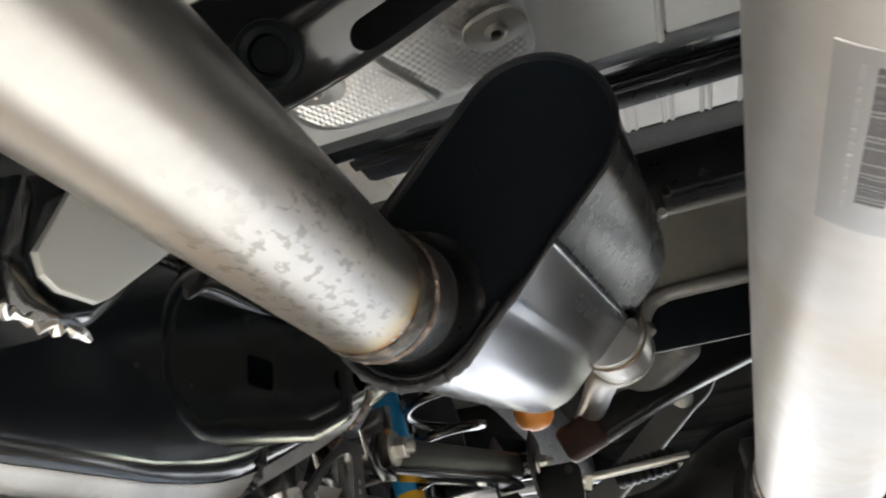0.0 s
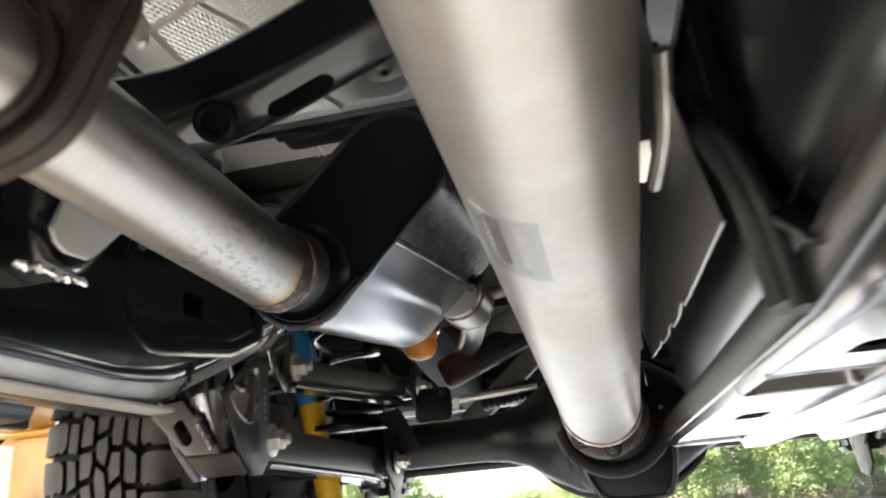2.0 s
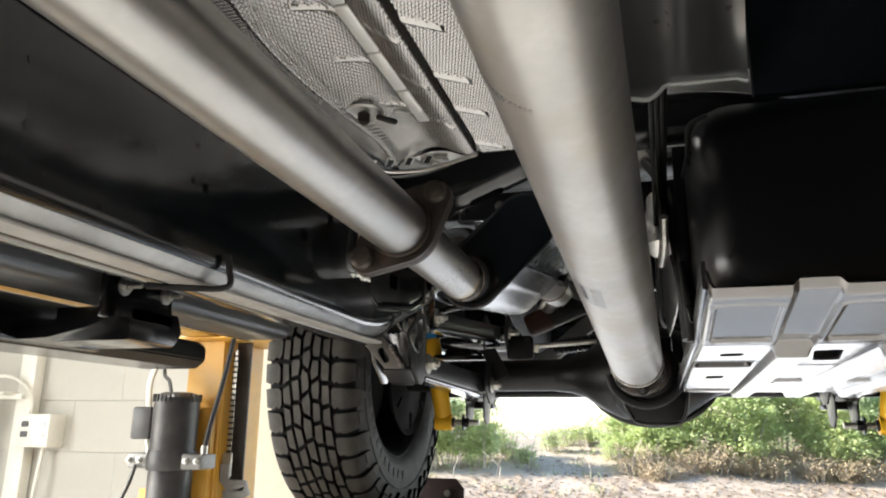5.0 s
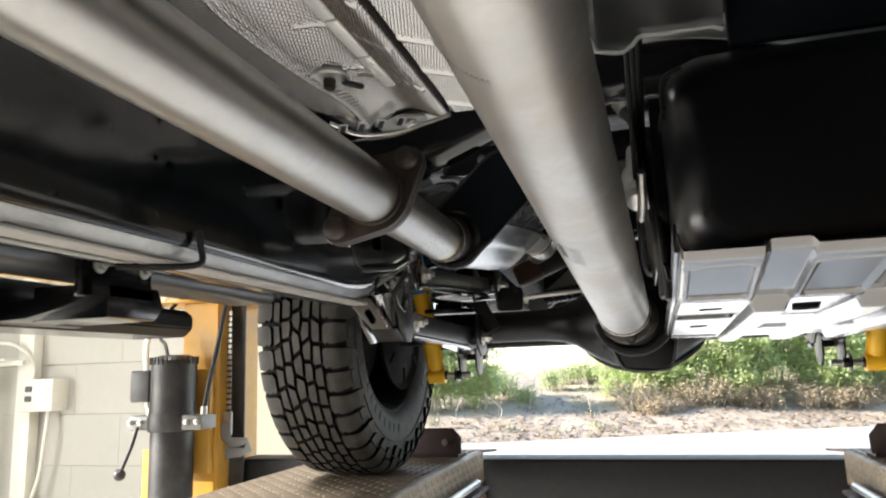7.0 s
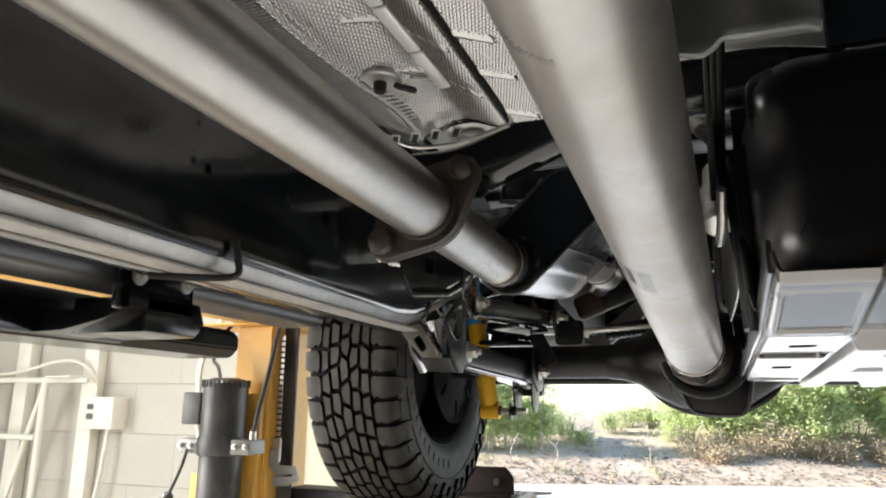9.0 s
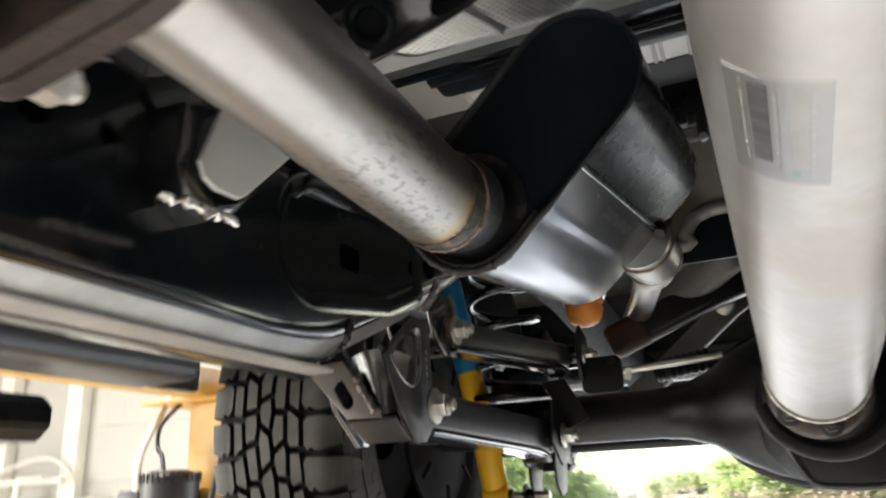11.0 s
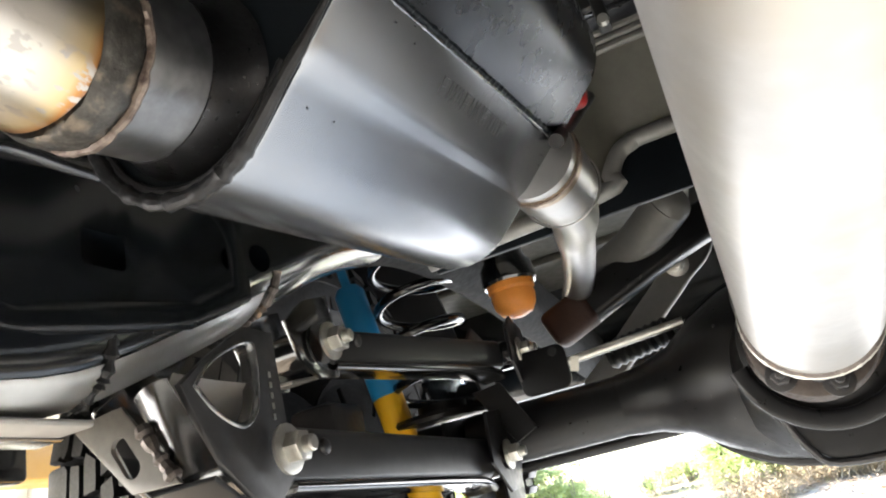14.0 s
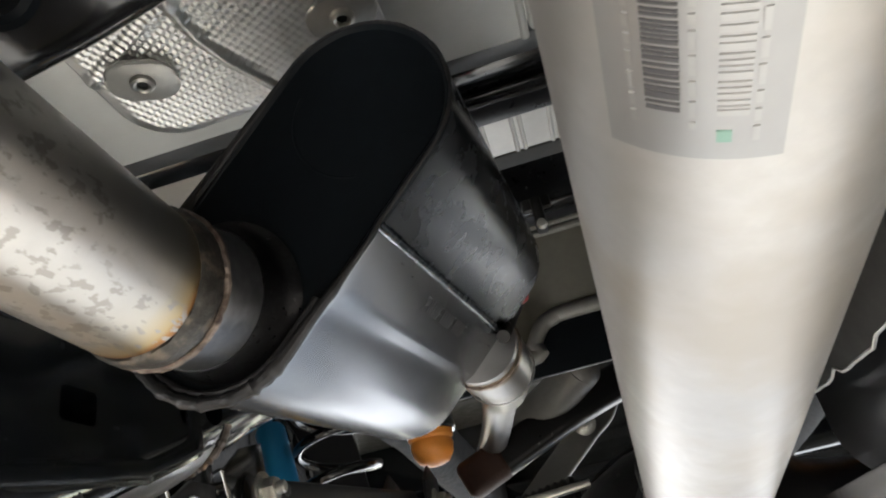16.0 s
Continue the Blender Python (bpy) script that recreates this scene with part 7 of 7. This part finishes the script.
    me2 = bpy.data.meshes.new_from_object(ob.evaluated_get(bpy.context.evaluated_depsgraph_get()))
    ob.modifiers.clear()
    ob.data = me2
    holes = bm_new()
    for hx, hy, w, h, a in ((0.101, 0.158, 0.027, 0.034, 0), (0.108, 0.5, 0.027, 0.06, 0), (0.209, 0.18, 0.03, 0.12, -10), (0.315, 0.18, 0.03, 0.12, -10), (0.195, 0.262, 0.018, 0.008, 0), (0.212, 0.64, 0.018, 0.02, 0), (0.3, 0.262, 0.018, 0.008, 0), (0.32, 0.64, 0.018, 0.02, 0), (0.43, 0.2, 0.02, 0.09, 0)):
        plate(holes, rrect(w, h, min(w, h) * 0.28, 3), 0.12, pose(hx, hy, 1.71, 0, 0, a))
    cut(ob, holes)
    # upturned inner edge and front hook of the strap
    part("edge_flange", sheet_profile(bm_new(), [-0.105, 0.1, 0.3, 0.6, 0.9], lambda y: [(0.0555 + 0.0113 * (y + 0.1) + a, zs(0.0565, y) + 0.006 + b) for a, b in rrect(0.004, 0.026, 0.0015, 2)]), SKID, sk)
    # supports to the rail
    part("hanger", box(bm_new(), 0.44, 0.5, 0.1, 0.16, 1.72, 1.8, 0.006), SKID, sk)
    return r


fuel_tank()


GREYFOIL = mat("dull_grey_shield", (0.32, 0.315, 0.31), 0.42, 0.8, 0.1, 8, 0, rvar=0.06)
GLOSSBLACK = mat("gloss_black_powder_coat", (0.004, 0.004, 0.005), 0.22, 0.0, 0.2, 8, 0, 90, rvar=0.03, coat=0.3)


def tank_side_gear():
    r = root("fuel_hose", "thick black rubber hose curving down beside the tank", "hose")
    run = [(0.018, 0.42, 2.075), (0.032, 0.37, 2.035), (0.046, 0.31, 1.984), (0.049, 0.2, 1.878), (0.05, 0.129, 1.802), (0.052, 0.112, 1.735)]
    part("hose", tube(bm_new(), run, 0.0085, 16, 8), HOSE, r)
    part("thin_line", tube(bm_new(), [(x + 0.001, y - 0.014, z - 0.004) for x, y, z in run], 0.0045, 12, 8), HOSE, r)
    part("hose_clip", box(bm_new(), 0.03, 0.06, 0.295, 0.315, 1.965, 1.995, 0.004), MOTOR, r)
    part("hose_end", tube(bm_new(), [(0.02, 0.415, 2.07), (0.006, 0.46, 2.11)], 0.012, 12), ZINC, r)
    sh = root("tank_heat_shield", "dull grey metal shield with a torn bright edge beside the tank", "heat shield")
    bm = bm_new()
    rows = []
    edge_pts = []
    for j in range(45):
        y = 0.17 + 0.0115 * j
        notch = 0.005 if j in (17, 18, 24, 25, 26, 33) else 0.0
        low = 1.796 + 0.012 * max(0.0, (y - 0.45) / 0.2) + notch + 0.002 * noise.noise((y * 60, 1, 0))
        row = []
        for i in range(7):
            k = i / 6
            z = 2.0 + (low - 2.0) * k
            x = 0.03 + 0.018 * k - 0.006 * math.sin(k * 3.1) + 0.0015 * noise.noise((y * 9, z * 12, 2))
            row.append(bm.verts.new((x, y, z)))
        edge_pts.append(row[-1].co.copy())
        rows.append(row)
    for a, b in zip(rows, rows[1:]):
        for k in range(6):
            bm.faces.new((a[k], a[k + 1], b[k + 1], b[k]))
    bmesh.ops.solidify(bm, geom=bm.faces[:], thickness=0.0012)
    part("foil", bm, GREYFOIL, sh, angle=60)
    part("foil_edge", tube(bm_new(), edge_pts, 0.0012, 6), SHIELD, sh, "bright torn edge")
    st = root("tank_strap", "black steel strap round the tank side with a silvery clip", "strap")
    part("band", sweep(bm_new(), smooth_path([(0.06, 0.15, 1.99), (0.0598, 0.149, 1.9), (0.0598, 0.144, 1.85), (0.0598, 0.142, 1.81), (0.0605, 0.104, 1.775), (0.063, 0.07, 1.75)], 6), rrect(0.003, 0.022, 0.001, 2)), GLOSSBLACK, st)
    part("clip", sweep(bm_new(), smooth_path([(0.0575, 0.128, 1.784), (0.0575, 0.1, 1.765), (0.0575, 0.076, 1.75)], 4), rrect(0.003, 0.008, 0.001, 2)), ZINC, st, "silvery buckle clip")
    c = root("vapour_valve", "small silvery canister beside the tank", "canister")
    part("body", lathe(bm_new(), [(0, 0), (0.018, 0.002), (0.023, 0.012), (0.02, 0.03), (0.026, 0.04), (0.026, 0.06), (0.02, 0.07), (0.02, 0.11), (0, 0.115)], along((0.03, 0.28, 1.885), (0.05, 0.5, 0.8)), 24), SHIELD, c)
    part("pipe_end", tube(bm_new(), [(0.03, 0.26, 1.86), (0.033, 0.2, 1.87), (0.034, 0.16, 1.9)], 0.006, 10, 5), ZINC, c)
    part("pipe_end", tube(bm_new(), [(0.035, 0.34, 1.97), (0.036, 0.36, 2.05), (0.036, 0.36, 2.1)], 0.006, 10, 5), HOSE, c)
    b = root("brake_line", "bundle of thin black lines along the tank side", "lines")
    for k in range(3):
        part("line", tube(bm_new(), [(0.045 - 0.008 * k, 0.1 + 0.03 * k, 2.09), (0.04 - 0.006 * k, 0.3, 1.95 - 0.02 * k), (0.043 - 0.006 * k, 0.6, 1.88 - 0.02 * k), (0.05, 0.85, 1.9 - 0.02 * k), (0.05, 1.0, 2.0), (0.05, 1.05, 2.1)], 0.0045, 8, 6), HOSE, b)


tank_side_gear()


def running_board():
    r = root("running_board", "black steel running board on a bolted bracket", "running board")
    prof = [(-0.08, -0.012), (-0.062, -0.028), (0.055, -0.028), (0.08, -0.008), (0.08, 0.012), (0.062, 0.026), (-0.062, 0.026), (-0.08, 0.012)]
    bm = loft(bm_new(), [[(-0.935 - px, y, 1.772 + pz) for px, pz in prof] for y in (-2.4, -1, 0.2, 0.5)])
    bmesh.ops.bevel(bm, geom=bm.edges[:], offset=0.003, segments=2, affect="EDGES")
    part("board", bm, GLOSSBLACK, r)
    part("end_cap", box(bm_new(), -0.975, -0.89, 0.499, 0.506, 1.756, 1.788, 0.004), PLASTIC, r, "dull plastic end cap")
    for k in range(3):
        part("tread_rib", box(bm_new(), -0.97 + 0.03 * k, -0.955 + 0.03 * k, -2.3, 0.4, 1.797, 1.801, 0.0015), PLASTIC, r)
    part("inner_flange", box(bm_new(), -0.868, -0.846, -2.4, 0.2, 1.746, 1.812, 0.006, 2), GLOSSBLACK, r)
    for y in (0.1, -0.9):
        part("bracket_plate", box(bm_new(), -0.712, -0.7, y - 0.07, y + 0.073, 1.775, 1.9, 0.003), GLOSSBLACK, r)
        part("bracket_web", box(bm_new(), -0.8, -0.7, y + 0.061, y + 0.073, 1.79, 1.9, 0.003), GLOSSBLACK, r)
        bm = bm_new()
        plate(bm, [(-0.03, -0.024), (0.072, -0.024), (0.091, -0.002), (0.078, 0.025), (-0.03, 0.025)], 0.13, axes((-0.755, y, 1.772), (0, 1, 0), (0, 0, 1)), 0.004)
        part("bracket_foot", bm, GLOSSBLACK, r)
        part("tie_plate", box(bm_new(), -0.74, -0.6, y - 0.068, y + 0.07, 1.895, 1.908, 0.003), GLOSSBLACK, r)
        part("bracket_arm", loft(bm_new(), [[(x, y + dy0 + w * k, z + h * j) for k, j in ((-1, -1), (1, -1), (1, 1), (-1, 1))] for x, dy0, w, z, h in ((-0.69, 0.0, 0.06, 1.79, 0.012), (-0.74, 0.0, 0.055, 1.775, 0.012), (-0.8, -0.01, 0.05, 1.762, 0.012), (-0.9, -0.02, 0.05, 1.757, 0.012))]), GLOSSBLACK, r)
        for dy, dz in ((-0.037, 1.822), (0.054, 1.824)):
            bolt("bracket_bolt", (-0.7, y + dy, dz), (1, 0, 0), 0.0085, r, True)
            part("bolt_shank", lathe(bm_new(), [(0.0042, 0), (0.0042, 0.024), (0.003, 0.026), (0, 0.026)], along((-0.696, y + dy, dz), (1, 0, 0)), 12), ZINC, r, "zinc stud end")
    return r


running_board()


# ---- bank vegetation ----
DRYLEAF = mat("dry_brown_undergrowth", (0.4, 0.31, 0.2), 0.7, 0, 0.3, 2.5, 0)


def bush(x, h, w, seed, leaf, back=3.0, low=0.24, leaves=105, foliage=None):
    rng = random.Random(seed)
    r = root("bush", "low dry brownish undergrowth at the foot of the bushes" if foliage else "leafy green roadside bush on thin pale stems", "bush", "bank bushes")
    y = bank_edge(x) + back
    z0 = bank_height(x, y)
    bm = bm_new()
    tips = []
    for k in range(10):
        a = rng.uniform(0, 6.28)
        rad = w * rng.uniform(0.2, 1.0)
        top = Vector((x + rad * math.cos(a), y + 0.5 * rad * math.sin(a), z0 + h * rng.uniform(0.55, 0.95)))
        mid = Vector((x + 0.55 * rad * math.cos(a) + rng.uniform(-0.1, 0.1), y + 0.3 * rad * math.sin(a), z0 + h * low))
        base = Vector((x + 0.4 * rad * math.cos(a) + rng.uniform(-0.15, 0.15), y + rng.uniform(-0.15, 0.15), z0 - 0.1))
        tube(bm, [base, mid, top], 0.018, 5, 3, True)
        tips += [mid.lerp(top, 0.25), mid.lerp(top, 0.6), top]
    part("branchwork", bm, STICK, r)
    verts, faces = [], []
    clumps = [(t + Vector((rng.gauss(0, w * 0.25), rng.gauss(0, w * 0.2), rng.gauss(0.05, h * 0.07))), rng.uniform(0.2, 0.47) * min(1.0, w)) for t in tips for _ in range(3)]
    for c, rad in clumps:
        for _ in range(leaves):
            p = c + Vector((rng.gauss(0, 1), rng.gauss(0, 1), rng.gauss(0, 0.55))) * rad * 0.6
            ax = Vector((rng.gauss(0, 1), rng.gauss(0, 1), rng.gauss(0, 0.4))).normalized()
            up = Vector((rng.gauss(0, 0.5) - 0.3, rng.gauss(0, 0.5) - 0.5, 1)).normalized()
            sd = ax.cross(up).normalized()
            L, W = leaf * rng.uniform(0.6, 1.4), leaf * rng.uniform(0.3, 0.5)
            k = len(verts)
            verts += [p - ax * L, p + sd * W, p + ax * L, p - sd * W]
            faces.append((k, k + 1, k + 2, k + 3))
    me = bpy.data.meshes.new("crown")
    me.from_pydata(verts, [], faces)
    me.materials.append(foliage or LEAF)
    ob = new("crown", me)
    ob.parent = r
    return r


rng = random.Random(11)
for k in range(26):
    x = -0.3 + k * 0.8 + rng.uniform(-0.3, 0.3)
    bush(x, 2.5 + rng.uniform(-0.3, 0.7) - (1.2 if k < 2 else 0), 0.95, k, 0.06, 2.8 + rng.uniform(-0.5, 1.0), 0.12)
for k in range(5):
    x = -6.6 + k * 0.5 + rng.uniform(-0.2, 0.2)
    bush(x, 2.9 - 0.3 * k + rng.uniform(-0.2, 0.2), 0.7, 40 + k, 0.05, 3.2, 0.1, 70)
for k in range(9):
    x = -4.2 + k * 0.45 + rng.uniform(-0.3, 0.3)
    bush(x, rng.uniform(0.4, 0.95), 0.42, 60 + k, 0.038, 4.6 + rng.uniform(-1.2, 1.4), 0.1, 14)
for k in range(22):
    x = -0.6 + k * 0.75 + rng.uniform(-0.3, 0.3)
    bush(x, rng.uniform(0.35, 0.75), 0.6, 100 + k, 0.03, 2.1 + rng.uniform(-0.3, 0.4), 0.05, 34, DRYLEAF)
for k in range(9):
    x = 1.5 + k * 1.9 + rng.uniform(-0.5, 0.5)
    bush(x, 3.6 + rng.uniform(-0.5, 1.0), 1.4, 80 + k, 0.085, 6.0, 0.25)


def litter():
    rng = random.Random(21)
    verts, faces = [], []
    for _ in range(9000):
        x = rng.uniform(-14, 22)
        y = bank_edge(x) + 0.1 + abs(rng.gauss(0, 2.2))
        z = bank_height(x, y) + 0.01
        a, s = rng.uniform(0, 6.28), rng.uniform(0.03, 0.09)
        ca, sa = math.cos(a) * s, math.sin(a) * s
        k = len(verts)
        t = rng.uniform(-0.03, 0.06)
        verts += [(x - ca, y - sa, z), (x + sa * 0.5, y - ca * 0.5, z + t), (x + ca, y + sa, z + 0.02), (x - sa * 0.5, y + ca * 0.5, z + t)]
        faces.append((k, k + 1, k + 2, k + 3))
    me = bpy.data.meshes.new("leaf_litter")
    me.from_pydata(verts, [], faces)
    me.materials.append(LITTER)
    tagged(new("leaf_litter", me), "dry fallen leaves and pale scraps on the bank", "leaf litter", kind="stuff")
    bm = bm_new()
    for _ in range(45):
        x = rng.uniform(-10, 20)
        y = bank_edge(x) + rng.uniform(1.6, 4.2)
        z = bank_height(x, y)
        h = rng.uniform(0.3, 1.1)
        tube(bm, [(x, y, z - 0.05), (x + rng.gauss(0, 0.12), y, z + h * 0.5), (x + rng.gauss(0, 0.3), y + rng.gauss(0, 0.2), z + h)], 0.01, 4, 2)
    tagged(part("dry_stalks", bm, STICK), "thin dry grey stalks standing on the bank", "dry stalks", kind="stuff")


def grass_tufts():
    rng = random.Random(33)
    verts, faces = [], []
    for _ in range(70):
        cx = rng.choice((rng.uniform(-9, 1), rng.uniform(-3, 14)))
        cy = bank_edge(cx) + rng.uniform(0.8, 5.5)
        for _ in range(26):
            x, y = cx + rng.gauss(0, 0.16), cy + rng.gauss(0, 0.16)
            z = bank_height(x, y)
            h, w, a = rng.uniform(0.06, 0.2), rng.uniform(0.008, 0.016), rng.uniform(0, 6.28)
            dx, dy = rng.gauss(0, 0.1), rng.gauss(0, 0.1)
            k = len(verts)
            verts += [(x - w * math.cos(a), y - w * math.sin(a), z - 0.02), (x + w * math.cos(a), y + w * math.sin(a), z - 0.02), (x + dx, y + dy, z + h)]
            faces.append((k, k + 1, k + 2))
    me = bpy.data.meshes.new("grass_tufts")
    me.from_pydata(verts, [], faces)
    me.materials.append(GRASS)
    tagged(new("grass_tufts", me), "pale green grass tufts scattered over the bank", "grass", kind="stuff")


GRASS = mat("dry_grass", (0.4, 0.42, 0.22), 0.7, 0, 0.4, 1.2, 0)
grass_tufts()
LITTER = mat("dry_leaf", (0.42, 0.32, 0.23), 0.85, 0, 0.5, 3, 0)
litter()
